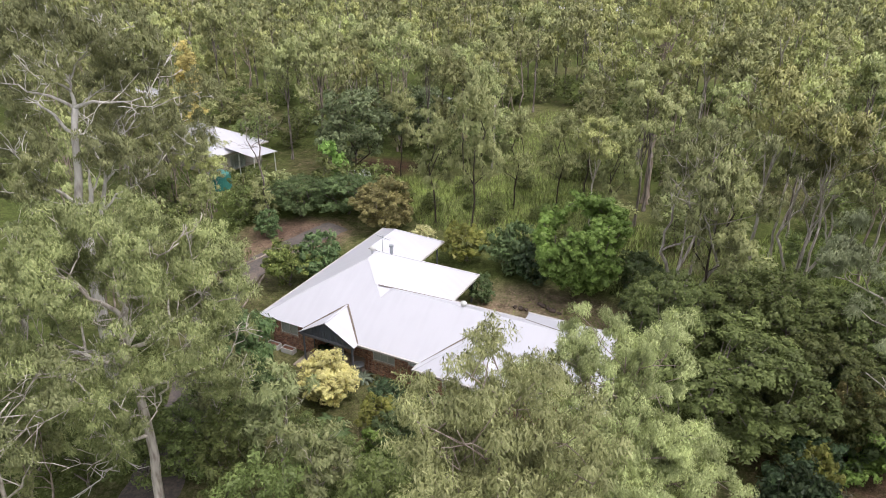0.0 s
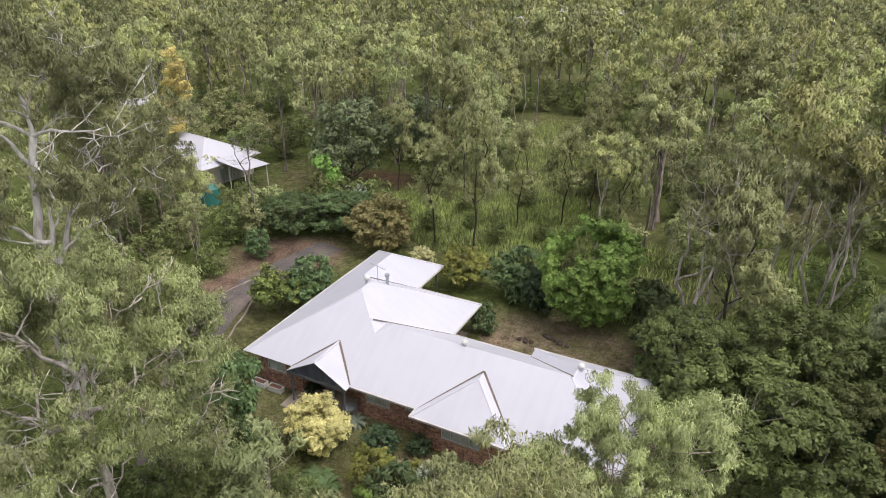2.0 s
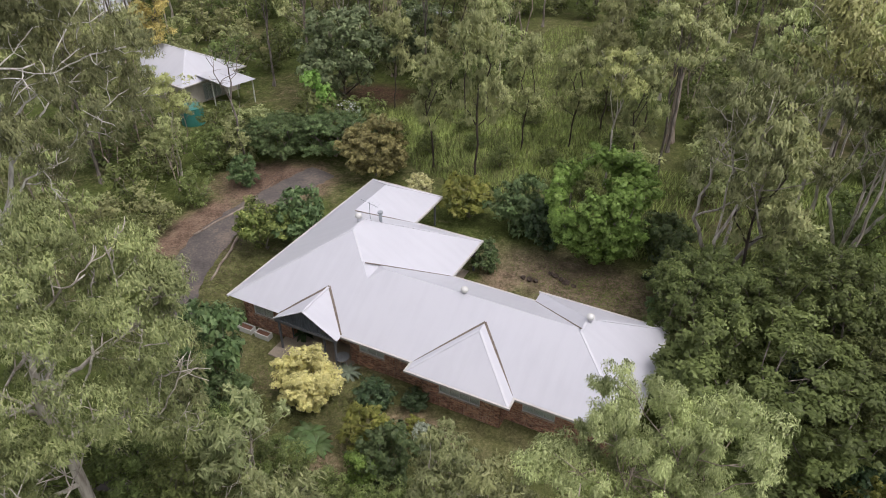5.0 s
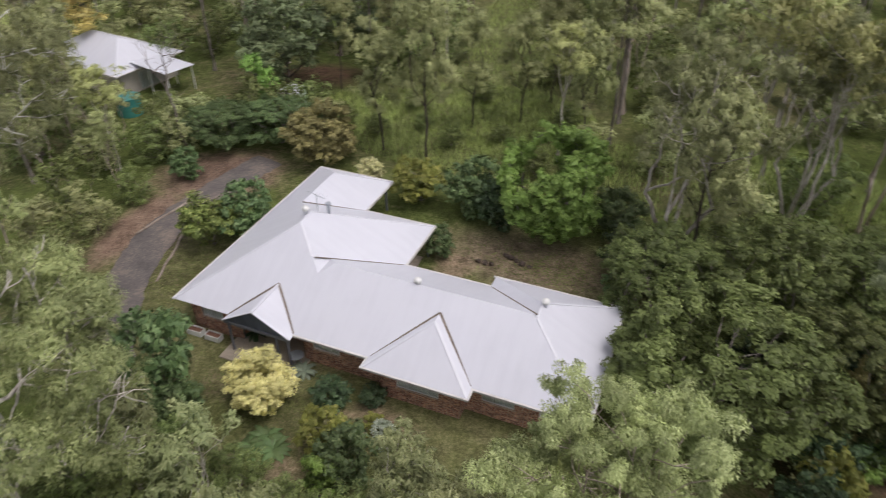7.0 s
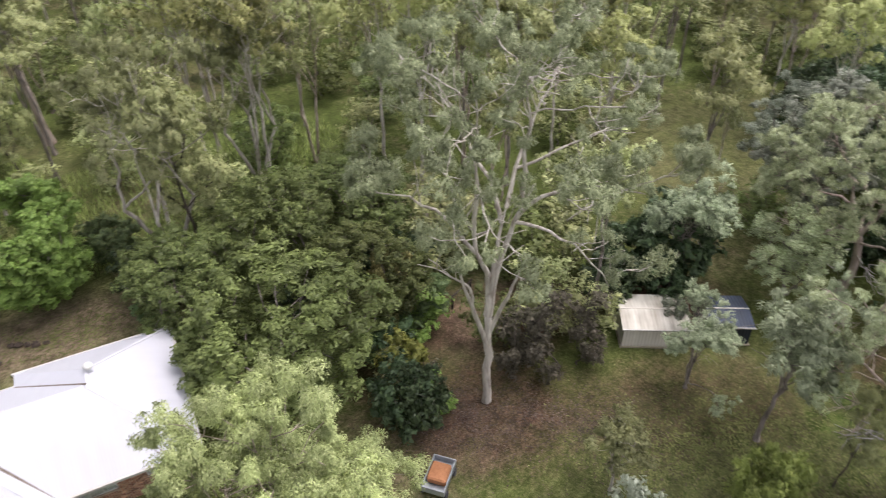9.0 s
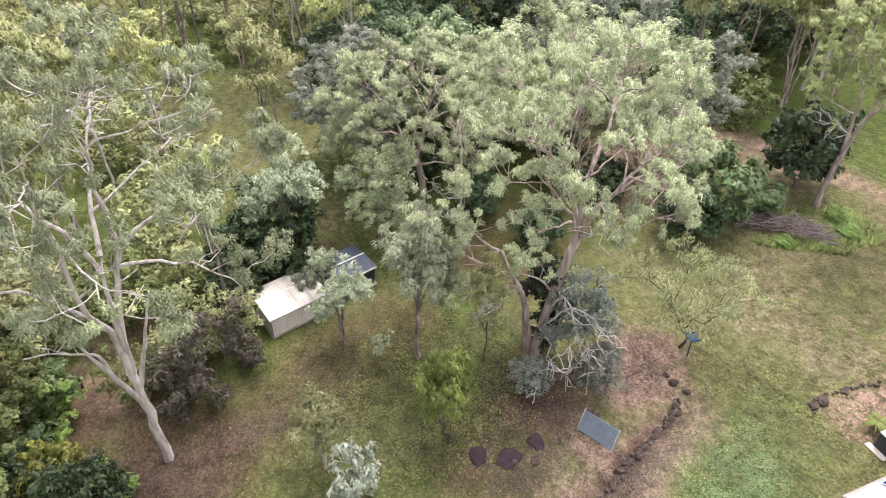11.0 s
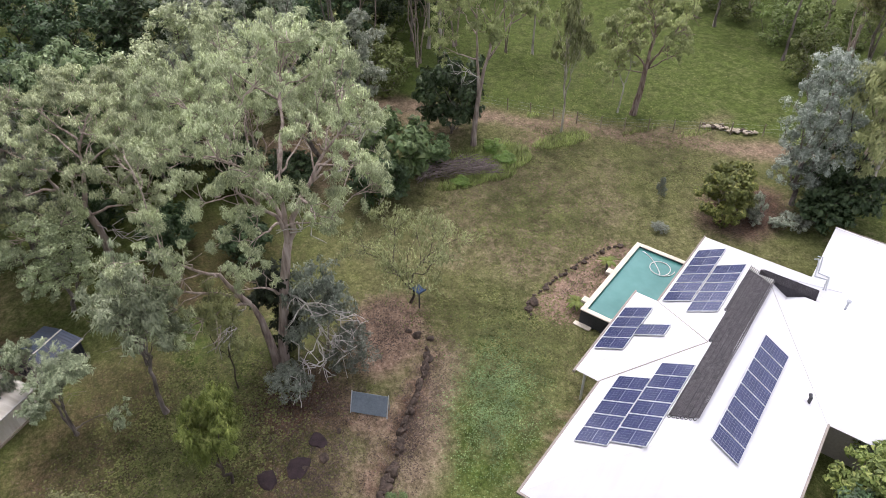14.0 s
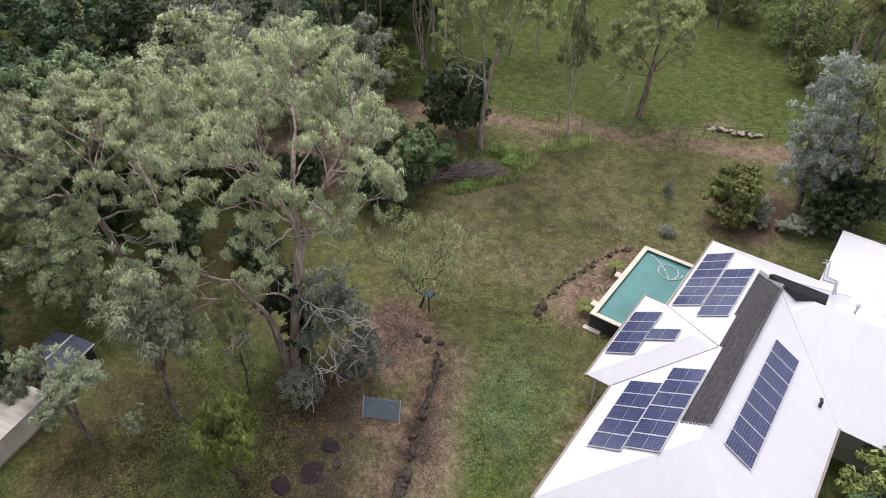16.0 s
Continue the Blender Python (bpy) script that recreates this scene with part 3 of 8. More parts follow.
def branching(rng, h, r, hf, limbs, subs, twigs, base, tip, spread=(8, 84), stems=1, splay=0.0, cheap=False):
    """Trunk, crooked ascending limbs, side branches and twigs; gives the lines and the twig ends."""
    lines, ends = [], []
    heads, leaders = [], []
    for k in range(stems):
        a = 0.7 + k * 6.283 / stems + 0.4 * rng.random()
        top = np.array([splay * hf * math.cos(a), splay * hf * math.sin(a), hf * (0.92 + 0.16 * rng.random())])
        rb = base * (1.0 if stems == 1 else 0.72)
        pts = bend(rng, np.zeros(3) + np.array([0.2 * math.cos(a), 0.2 * math.sin(a), -0.15]) * (stems > 1), top * np.array([0.35, 0.35, 0.5]) + rng.normal(size=3) * 0.02 * hf, top, 6, 0.006 * hf)
        lines.append([(q, rb * (1.25 if j == 0 else 1.0 - 0.3 * j / 6)) for j, q in enumerate(pts)])
        heads.append((top, rb * 0.72, pts[-2]))
    for i in range(limbs):
        top, rb, below = heads[i % stems]
        a = i * 2.39996 + 0.5 * rng.normal()
        e = radians(spread[0] + (spread[1] - spread[0]) * ((i * 0.618 + 0.5 * rng.random() * 0.3) % 1.0)) if i >= stems else radians(66 + 14 * rng.random())
        lift = rng.random() * 0.12 * (h - hf)
        a0 = top
        if i >= stems:
            lead, lrad = leaders[i % stems]
            f = (0.0, 0.0, 1.0, 2.0, 0.5, 3.0)[(i // stems) % 6] * (len(lead) / 10) + 0.5 * rng.random()
            j0 = int(f)
            a0 = lead[j0] + (lead[j0 + 1] - lead[j0]) * (f - j0)
            rb = max(lrad[j0] * 1.25, tip * 2)
        b = np.array([0.0, 0.0, hf]) + np.array([r * 0.8 * math.cos(e) * math.cos(a), r * 0.8 * math.cos(e) * math.sin(a), (h - hf) * 0.86 * math.sin(e) ** 0.8 + lift])
        ln = np.linalg.norm(b - a0)
        m = a0 + (b - a0) * 0.45 + np.array([0, 0, ln * rng.uniform(-0.06, 0.2)]) + rng.normal(size=3) * 0.05 * ln
        n = 5 if cheap else 9
        pts = bend(rng, a0, m, b, n, 0.014 * ln)
        r0 = rb * 0.95 if i < stems else min(rb * 0.66, rb * (0.3 + 0.03 * ln))
        rad = [max(tip, r0 * (1 - j / n) ** 0.75) for j in range(n + 1)]
        lines.append(list(zip(pts, rad)))
        ends.append(b)
        if i < stems:
            leaders.append((pts, rad))
        for j in range(subs):
            t = 0.36 + 0.6 * (j + rng.random() * 0.6) / subs
            k = min(int(t * n), n - 1)
            o = pts[k] + (pts[k + 1] - pts[k]) * (t * n - k)
            tang = (pts[k + 1] - pts[k]) / np.linalg.norm(pts[k + 1] - pts[k])
            d = rng.normal(size=3)
            d -= tang * (d @ tang)
            d /= np.linalg.norm(d)
            d = tang * 0.55 + d * 0.85 + np.array([0, 0, 0.32])
            d /= np.linalg.norm(d)
            l2 = ln * rng.uniform(0.22, 0.4) * (1.25 - 0.5 * t) + 0.5
            b2 = o + d * l2
            n2 = 3 if cheap else 5
            p2 = bend(rng, o, o + d * l2 * 0.5 + rng.normal(size=3) * 0.08 * l2 - np.array([0, 0, 0.08 * l2]), b2, n2, 0.025 * l2)
            r2 = max(tip * 0.9, rad[k] * 0.55)
            lines.append([(q, max(tip * 0.6, r2 * (1 - i2 / n2) ** 0.8)) for i2, q in enumerate(p2)])
            ends.append(b2)
            for w in range(twigs):
                t2 = 0.4 + 0.55 * rng.random()
                q = p2[min(int(t2 * n2), n2 - 1)]
                d2 = d * 0.4 + rng.normal(size=3) * 0.6 + np.array([0, 0, 0.25])
                d2 /= np.linalg.norm(d2)
                e2 = q + d2 * (0.35 * l2 + 0.3) * rng.uniform(0.7, 1.2)
                if not cheap:
                    lines.append([(q, tip * 0.7), ((q + e2) / 2 + rng.normal(size=3) * 0.04, tip * 0.6), (e2, tip * 0.4)])
                ends.append(e2)
    ends = np.array(ends)
    kx = r / np.percentile(np.hypot(ends[:, 0], ends[:, 1]), 98.5)
    kz = h / np.max(ends[:, 2])
    k = np.array([kx, kx, kz])
    lines = [[(q * k, rr) for q, rr in ln] for ln in lines]
    return lines, ends * k


def dress(rng, pts, rad, subs, twigs, tip, lines, ends, t0=0.36):
    """Side branches and twigs along a limb; their ends carry the leaf clumps."""
    n = len(pts) - 1
    ln = sum(np.linalg.norm(pts[k + 1] - pts[k]) for k in range(n))
    ends.append(pts[-1])
    for j in range(subs):
        t = t0 + (0.96 - t0) * (j + rng.random() * 0.6) / subs
        k = min(int(t * n), n - 1)
        o = pts[k] + (pts[k + 1] - pts[k]) * (t * n - k)
        tang = (pts[k + 1] - pts[k]) / np.linalg.norm(pts[k + 1] - pts[k])
        d = rng.normal(size=3)
        d -= tang * (d @ tang)
        d = tang * 0.55 + d / np.linalg.norm(d) * 0.85 + np.array([0, 0, 0.3])
        d /= np.linalg.norm(d)
        l2 = ln * rng.uniform(0.2, 0.36) * (1.25 - 0.5 * t) + 0.6
        p2 = bend(rng, o, o + d * l2 * 0.5 + rng.normal(size=3) * 0.1 * l2 - np.array([0, 0, 0.08 * l2]), o + d * l2, 5, 0.03 * l2)
        r2 = max(tip * 0.9, rad[k] * 0.5)
        lines.append([(q, max(tip * 0.6, r2 * (1 - i / 5) ** 0.8)) for i, q in enumerate(p2)])
        ends.append(p2[-1])
        for _ in range(twigs):
            q = p2[int(2 + 2.6 * rng.random())]
            d2 = d * 0.4 + rng.normal(size=3) * 0.6 + np.array([0, 0, 0.25])
            e2 = q + d2 / np.linalg.norm(d2) * (0.35 * l2 + 0.3) * rng.uniform(0.7, 1.2)
            lines.append([(q, tip * 0.7), ((q + e2) / 2 + rng.normal(size=3) * 0.05, tip * 0.6), (e2, tip * 0.4)])
            ends.append(e2)


def gappy(ends, seed, keep=-0.1, scale=0.4):
    """Leaves gaps of a metre or two between the leaf masses of a crown."""
    return np.array([p for p in ends if noise.noise(Vector(p) * scale + Vector((seed * 2.3, 0, seed * 0.7))) > keep])


def limbed_gum(x, y, rz, label, bark_m, leaf_m, trunks, limbs, dead, crown, seed, rc, per, leaf, tip=0.03, keep=-0.2):
    """A big gum with its own laid-out limbs: (start, middle, end, thickness, side branches)."""
    rng = np.random.default_rng(seed)
    ob = thing("gum_tree", x, y, 0, rz, label, "tree")
    lines, ends, anchors, bare = [], [], [], []
    for a, m, b, r0, r1 in trunks:
        a, m, b = (np.array(q, float) for q in (a, m, b))
        if anchors:
            a = min((q for q, _ in anchors), key=lambda q: np.linalg.norm(q - a)) if np.linalg.norm(a) > 3 else a
        pts = bend(rng, a, 2 * m - (a + b) / 2, b, 8, 0.03)
        goes_on = any(np.linalg.norm(np.array(o[0], float) - b) < 0.7 for o in trunks)
        r2 = r1 if goes_on else r1 * 0.3
        lines.append([(q, (r0 + (r2 - r0) * (j / 8) ** (1.0 if goes_on else 1.5)) * (1.2 if j == 0 else 1)) for j, q in enumerate(pts)])
        anchors += [(q, r1) for q in pts[4:]]
    for a, m, b, r0, subs in limbs:
        a, m, b = (np.array(q, float) for q in (a, m, b))
        a = min((q for q, _ in anchors), key=lambda q: np.linalg.norm(q - a))
        m = 2 * m - (a + b) / 2
        pts = bend(rng, a, m, b, 9, 0.012 * np.linalg.norm(b - a))
        rad = [max(tip, r0 * (1 - 0.85 * j / 9)) for j in range(10)]
        lines.append(list(zip(pts, rad)))
        anchors += [(pts[j], rad[j]) for j in range(2, 9)]
        dress(rng, pts, rad, subs, 2, tip, lines, ends, 0.5)
    c, r, count, low = crown
    c, r = np.array(c, float), np.array(r, float)
    for i in range(count):
        a = i * 2.39996
        u = 1 - (1 - low) * (i + 0.5) / count
        d = np.array([math.sqrt(max(0, 1 - u * u)) * math.cos(a), math.sqrt(max(0, 1 - u * u)) * math.sin(a), u])
        b = c + d * r * (0.8 + 0.16 * rng.random())
        cand = [(np.linalg.norm(b - q) + 3 * max(0, q[2] - b[2] + 1.0), k) for k, (q, _) in enumerate(anchors)]
        q, rr = anchors[min(cand)[1]]
        ln = np.linalg.norm(b - q)
        pts = bend(rng, q, (q + b) / 2 + np.array([0, 0, 0.08 * ln]) + rng.normal(size=3) * 0.06 * ln, b, 7, 0.015 * ln)
        rad = [max(tip, min(rr * 0.8, 0.035 + 0.014 * ln) * (1 - 0.85 * j / 7)) for j in range(8)]
        lines.append(list(zip(pts, rad)))
        dress(rng, pts, rad, 3, 3, tip, lines, ends, 0.55)
    for a, m, b, r0, subs in dead:
        a, m, b = (np.array(q, float) for q in (a, m, b))
        pts = bend(rng, a, 2 * m - (a + b) / 2, b, 8, 0.13)
        rad = [max(0.016, 0.75 * r0 * (1 - 0.8 * j / 8)) for j in range(9)]
        bare.append([list(zip(pts, rad))])
        for j in range(2 * subs):
            k = 2 + int(5 * (j + rng.random()) / (2 * subs))
            d = (pts[k + 1] - pts[k]) * 1.5 + rng.normal(size=3) * np.array([1, 0.6, 0.8]) * 0.8
            e = pts[k] + d / np.linalg.norm(d) * rng.uniform(0.8, 1.9)
            w = [pts[k] + (e - pts[k]) * f + rng.normal(size=3) * 0.17 for f in (0.35, 0.7)]
            bare[-1].append([(pts[k], rad[k] * 0.7), (w[0], 0.032), (w[1], 0.025), (e, 0.014)])
            g = w[0] + (e - w[0]) * 0.6 + rng.normal(size=3) * 0.32
            bare[-1].append([(w[0], 0.026), ((w[0] + g) / 2 + rng.normal(size=3) * 0.06, 0.02), (g, 0.012)])
    v, f = tubes(lines, 7)
    raw("trunk", v, f, bark_m, ob, True)
    for b in bare:
        v, f = tubes(b, 6)
        raw("dead_branch", v, f, BARK_BLEACHED, ob, True)["label"] = "bleached leafless branch"
    cl = gappy(ends, seed, keep) + np.array([0, 0, 0.12])
    lv = leaf_arrays(rng, cl, rc * (0.75 + 0.5 * rng.random(len(cl))), per, leaf[0], leaf[1], 0.45, 0.7, 0.25, 3, hang=True)
    leaf_object("crown", lv, leaf_m, ob, 3)
    return ob


PROTO = {}


def tree(kind, x, y, h, rz=0.0, w=None, label="", group=""):
    """Puts a plant of a kind at a place, scaled to a height and a crown width."""
    spec = KINDS[kind]
    if kind not in PROTO:
        PROTO[kind] = (build_plant(kind, spec), None)
        fresh = True
    else:
        fresh = False
    ob = PROTO[kind][0]
    sz = h / spec["h"]
    sx = (w / (2 * spec["r"])) if w else sz
    if fresh:
        ob.matrix_basis = Matrix.LocRotScale((x, y, 0), Euler((0, 0, rz)), (sx, sx, sz))
    else:
        s = ob.scale
        ob = copy_thing(ob, Matrix.LocRotScale((x, y, 0), Euler((0, 0, rz)), (sx / s.x, sx / s.y, sz / s.z)))
    if label:
        ob["label"] = label
    if group:
        ob["group"] = group
    return ob


def build_plant(kind, s):
    rng = np.random.default_rng(s["seed"])
    ob = new(s.get("name", "gum_tree"))
    tagged(ob, s["label"], s.get("cat", "tree"), s.get("group", ""))
    h, r = s["h"], s["r"]
    bottom = s.get("bottom", 0.3) * h
    zc, rz = (h + bottom) / 2, (h - bottom) / 2
    rc = s["rc"]
    cl = envelope(rng, s["n"], (s.get("lean", 0) * r, 0, zc), (r - rc * 0.6, r - rc * 0.6, rz - rc * 0.5), s.get("gap", rc * 0.9), s.get("hollow", 0.3), s.get("lumps", 0.35), s["seed"])
    if s.get("lobes"):
        cl = lobed(rng, s["n"], (s.get("lean", 0) * r, 0, zc), (r, r, rz), s["lobes"], s["size"], rc * 0.62)
    if s.get("taper"):
        k = np.clip((cl[:, 2] - bottom) / (h - bottom), 0, 1)
        cl[:, :2] *= (1.15 - s["taper"] * k)[:, None]
    stems = []
    hf = s.get("fork", 0.3) * h
    if s.get("limbs"):
        lines, cl = branching(rng, h - rc * 0.4, r - rc * 0.5, hf, *s["limbs"], s.get("base", 0.3), s["tip"], s.get("spread", (8, 84)), s.get("stems", 1), s.get("splay", 0.0), s.get("cheap", False))
        cl = gappy(cl[cl[:, 2] > bottom * 0.8], s["seed"], s.get("keep", -0.14)) + np.array([0, 0, 0.12])
    for k in range(0 if s.get("limbs") else s.get("stems", 1)):
        ang = rng.random() * 6.28 + k * 2.4
        out = s.get("splay", 0.08) * h
        steps = 5
        stems.append([(out * 0.15 * math.cos(ang) * 0 + out * math.cos(ang) * (t / steps) ** 1.4 + 0.12 * rng.normal() * (t > 0), out * math.sin(ang) * (t / steps) ** 1.4 + 0.12 * rng.normal() * (t > 0), hf * t / steps) for t in range(steps + 1)])
    if not s.get("limbs"):
        lines = skeleton_lines(rng, stems, cl, s.get("tip", 0.03), s.get("droop_ok", 0.6), s.get("power", 0.5), reach=s.get("reach", 1.0))
    for ln in lines:
        if ln[0][0][2] < 0.01:
            ln[0] = (ln[0][0] - np.array([0, 0, 0.15]), ln[0][1] * 1.35)
    v, f = tubes(lines, s.get("sides", 6))
    raw("trunk", v, f, s["bark"], ob, True)
    if s["per"]:
        rad = rc * (0.75 + 0.5 * rng.random(len(cl)))
        lv = leaf_arrays(rng, cl, rad, s["per"], s["leaf"][0], s["leaf"][1], s.get("droop", 0.4), s.get("flat", 0.7), 0.25, s.get("corners", 4), hang=s.get("hang", bool(s.get("limbs"))))
        leaf_object("crown", lv, s["mat"], ob, s.get("corners", 4))
    return ob


KINDS = {
    "gum_b": dict(label="pale gum tree with several limbs and drooping leaves", seed=8, h=18, r=5.5, bottom=0.25, fork=0.25, n=120, rc=0.85, per=300, leaf=(0.18, 0.07), mat=L_GUM, bark=BARK_PALE, tip=0.032, splay=0.22, stems=2, corners=3, limbs=(7, 5, 3), base=0.3),
    "gum_lime": dict(label="gum tree with dense pale yellow-green crown", seed=12, h=17, r=5.2, bottom=0.28, fork=0.3, n=120, rc=0.8, per=420, keep=-0.6, leaf=(0.15, 0.066), mat=L_LIME, bark=BARK_PINK, tip=0.026, corners=3, limbs=(11, 6, 3), base=0.24),
    "gum_tan": dict(label="gum tree with thin tan-green leaves", seed=15, h=18.5, r=4.8, bottom=0.3, fork=0.32, n=105, rc=0.76, per=300, keep=-0.34, leaf=(0.16, 0.06), mat=L_LIME, bark=BARK_PINK, tip=0.026, corners=3, limbs=(10, 6, 3), base=0.24),
    "gum_grey": dict(label="spreading gum tree with grey-green leaves and pinkish limbs", seed=21, h=19, r=8.2, bottom=0.32, fork=0.22, n=165, rc=0.9, per=215, leaf=(0.24, 0.095), mat=L_GREY, bark=BARK_PINK, tip=0.034, splay=0.35, stems=3, corners=3, limbs=(8, 5, 3), base=0.3, spread=(18, 84)),
    "silver": dict(label="silver-leaved wattle tree with dense crown", name="wattle_tree", seed=25, h=13, r=4.2, bottom=0.15, fork=0.2, n=100, rc=0.85, per=160, leaf=(0.24, 0.11), mat=L_SILVER, bark=BARK_GREY, tip=0.026, lumps=0.4, corners=3, lobes=17, size=1.5),
    "silver_grey": dict(label="grey-green leaved tree with rounded lumpy crown", name="wattle_tree", seed=27, h=13.5, r=5.2, bottom=0.2, fork=0.2, n=115, rc=0.95, per=170, leaf=(0.25, 0.11), mat=L_GREY, bark=BARK_GREY, tip=0.026, lumps=0.5, corners=3, lobes=18, size=1.7),
    "forest_a": dict(label="slender forest gum with olive crown", corners=3, seed=31, h=17, r=3.2, bottom=0.28, fork=0.42, n=50, rc=1.05, per=66, leaf=(0.4, 0.185), mat=L_OLIVE, bark=BARK_GREY, tip=0.03, sides=3, limbs=(5, 3, 2), base=0.17, spread=(30, 88), cheap=True),
    "forest_b": dict(label="slender forest gum with yellow-green crown", corners=3, seed=33, h=18, r=3.6, bottom=0.3, fork=0.4, n=52, rc=1.05, per=66, leaf=(0.4, 0.185), mat=L_TAN, bark=BARK_PALE, tip=0.03, sides=3, limbs=(5, 3, 2), base=0.17, spread=(30, 88), cheap=True),
    "forest_c": dict(label="forest gum with spreading green crown", corners=3, seed=36, h=16, r=4.4, bottom=0.3, fork=0.32, n=56, rc=1.05, per=66, leaf=(0.4, 0.185), mat=L_WOOD, bark=BARK_PINK, tip=0.032, sides=3, limbs=(6, 3, 2), base=0.2, stems=2, splay=0.2, spread=(15, 85), cheap=True),
    "forest_d": dict(hang=True, label="feathery dark-trunked forest tree", name="ironbark_tree", corners=3, seed=39, h=13, r=2.8, bottom=0.25, fork=0.5, n=40, rc=0.9, per=110, leaf=(0.36, 0.13), mat=L_OLIVE, bark=BARK_DARK, tip=0.02, taper=0.5, sides=3, droop=0.8, reach=1.8),
    "multi": dict(label="multi-stemmed gum tree with pale bare limbs", seed=41, h=15.5, r=6.2, bottom=0.3, fork=0.3, n=105, rc=0.9, per=150, leaf=(0.29, 0.13), mat=L_GUM, bark=BARK_PALE, tip=0.032, stems=4, splay=0.45, corners=3, limbs=(8, 4, 2), base=0.26),
    "tall_gum": dict(label="tall gum tree with thick pinkish-grey trunk", seed=44, h=23, r=4.8, bottom=0.42, fork=0.4, n=80, rc=0.95, per=140, leaf=(0.33, 0.14), mat=L_TAN, bark=BARK_PINK, tip=0.034, splay=0.03, corners=3, limbs=(7, 4, 2), base=0.36, spread=(25, 86)),
    "broad": dict(label="broad shade tree with dense bright green crown", name="shade_tree", seed=51, h=9, r=4.1, bottom=0.06, fork=0.2, n=320, gap=0.58, rc=0.66, per=190, leaf=(0.19, 0.125), mat=L_BRIGHT, bark=BARK_GREY, tip=0.018, hollow=0.66, lumps=0.14, droop=0.2, corners=3),
    "dense": dict(label="broad dense tree with dull green crown", name="shade_tree", seed=53, h=8.5, r=5.2, bottom=0.08, fork=0.2, n=230, gap=0.8, rc=0.8, per=150, leaf=(0.23, 0.11), mat=L_DENSE, bark=BARK_GREY, tip=0.018, hollow=0.68, lumps=0.3, corners=3),
    "blue": dict(label="large spreading tree with dark bluish-green crown", name="shade_tree", seed=55, h=11, r=5.5, bottom=0.12, fork=0.2, n=100, rc=1.15, per=130, leaf=(0.36, 0.18), mat=L_BLUE, bark=BARK_DARK, tip=0.024, hollow=0.4, lumps=0.35, corners=3),
    "rusty": dict(label="conical tree with rusty orange-brown foliage", name="casuarina_tree", corners=3, seed=57, h=15, r=2.9, bottom=0.2, fork=0.5, n=80, rc=0.85, per=75, leaf=(0.42, 0.11), mat=L_ORANGE, bark=BARK_GREY, tip=0.02, taper=0.7, sides=4, reach=1.8),
    "bare": dict(label="thin leafless dead tree with fine grey branches", name="dead_tree", seed=59, h=14, r=2.6, bottom=0.45, fork=0.6, n=70, rc=0.5, per=0, leaf=(0.3, 0.1), mat=L_GUM, bark=BARK_GREY, tip=0.014, sides=5),
    "bush_dark": dict(label="dense dark green rounded garden bush", name="bush", cat="bush", seed=61, h=3.5, r=2.0, bottom=0.02, fork=0.1, n=45, rc=0.62, per=93, leaf=(0.24, 0.14), mat=L_DARK, bark=BARK_GREY, tip=0.012, hollow=0.5, sides=4, corners=3),
    "bush_mid": dict(label="mid-green leafy shrub beside bare soil", name="bush", cat="bush", seed=63, h=3.2, r=1.8, bottom=0.02, fork=0.1, n=37, rc=0.62, per=88, leaf=(0.26, 0.13), mat=L_MID, bark=BARK_GREY, tip=0.012, hollow=0.45, sides=4, lumps=0.5, corners=3),
    "bush_bright": dict(label="bright green leafy garden bush", name="bush", cat="bush", seed=64, h=3.2, r=1.8, bottom=0.02, fork=0.1, n=37, rc=0.56, per=93, leaf=(0.26, 0.14), mat=L_BRIGHT, bark=BARK_GREY, tip=0.012, hollow=0.45, sides=4, corners=3),
    "bush_gold": dict(label="golden-yellow clipped garden bush", name="bush", cat="bush", seed=65, h=3.8, r=1.9, bottom=0.06, fork=0.1, n=120, gap=0.36, rc=0.5, per=170, leaf=(0.13, 0.085), mat=L_GOLD, bark=BARK_GREY, tip=0.01, hollow=0.6, sides=4, droop=-0.2, corners=3),
    "bush_brown": dict(label="rounded tree covered in golden-brown flowers", name="bush", cat="bush", seed=66, h=5.5, r=3.1, bottom=0.04, fork=0.1, n=110, rc=0.66, per=150, leaf=(0.26, 0.14), mat=L_BROWN, bark=BARK_GREY, tip=0.014, hollow=0.7, sides=4, corners=3),
    "bush_yellow": dict(label="yellow-green leafy garden bush", name="bush", cat="bush", seed=67, h=2.8, r=1.5, bottom=0.02, fork=0.1, n=33, rc=0.5, per=93, leaf=(0.23, 0.12), mat=L_SUNNY, bark=BARK_GREY, tip=0.01, hollow=0.5, sides=4, corners=3),
    "bush_silver": dict(label="small silver-white leaved shrub", name="bush", cat="bush", seed=68, h=1.8, r=1.1, bottom=0.02, fork=0.1, n=19, rc=0.4, per=66, leaf=(0.23, 0.10), mat=L_SILVER, bark=BARK_GREY, tip=0.01, hollow=0.4, sides=4, lumps=0.6, corners=3),
    "bush_grey": dict(label="loose grey-green shrub with fine leaves", name="bush", cat="bush", seed=69, h=4.5, r=2.3, bottom=0.03, fork=0.15, n=45, rc=0.69, per=130, leaf=(0.2, 0.07), mat=L_BLUEGREY, bark=BARK_GREY, tip=0.012, hollow=0.3, sides=4, lumps=0.6, corners=3),
    "sapling": dict(corners=3, label="young gum sapling with thin leafy crown", seed=71, h=7, r=2.1, bottom=0.2, fork=0.22, n=31, rc=0.62, per=70, leaf=(0.31, 0.11), mat=L_GUM, bark=BARK_PALE, tip=0.016, sides=5, limbs=(6, 3, 1), base=0.1),
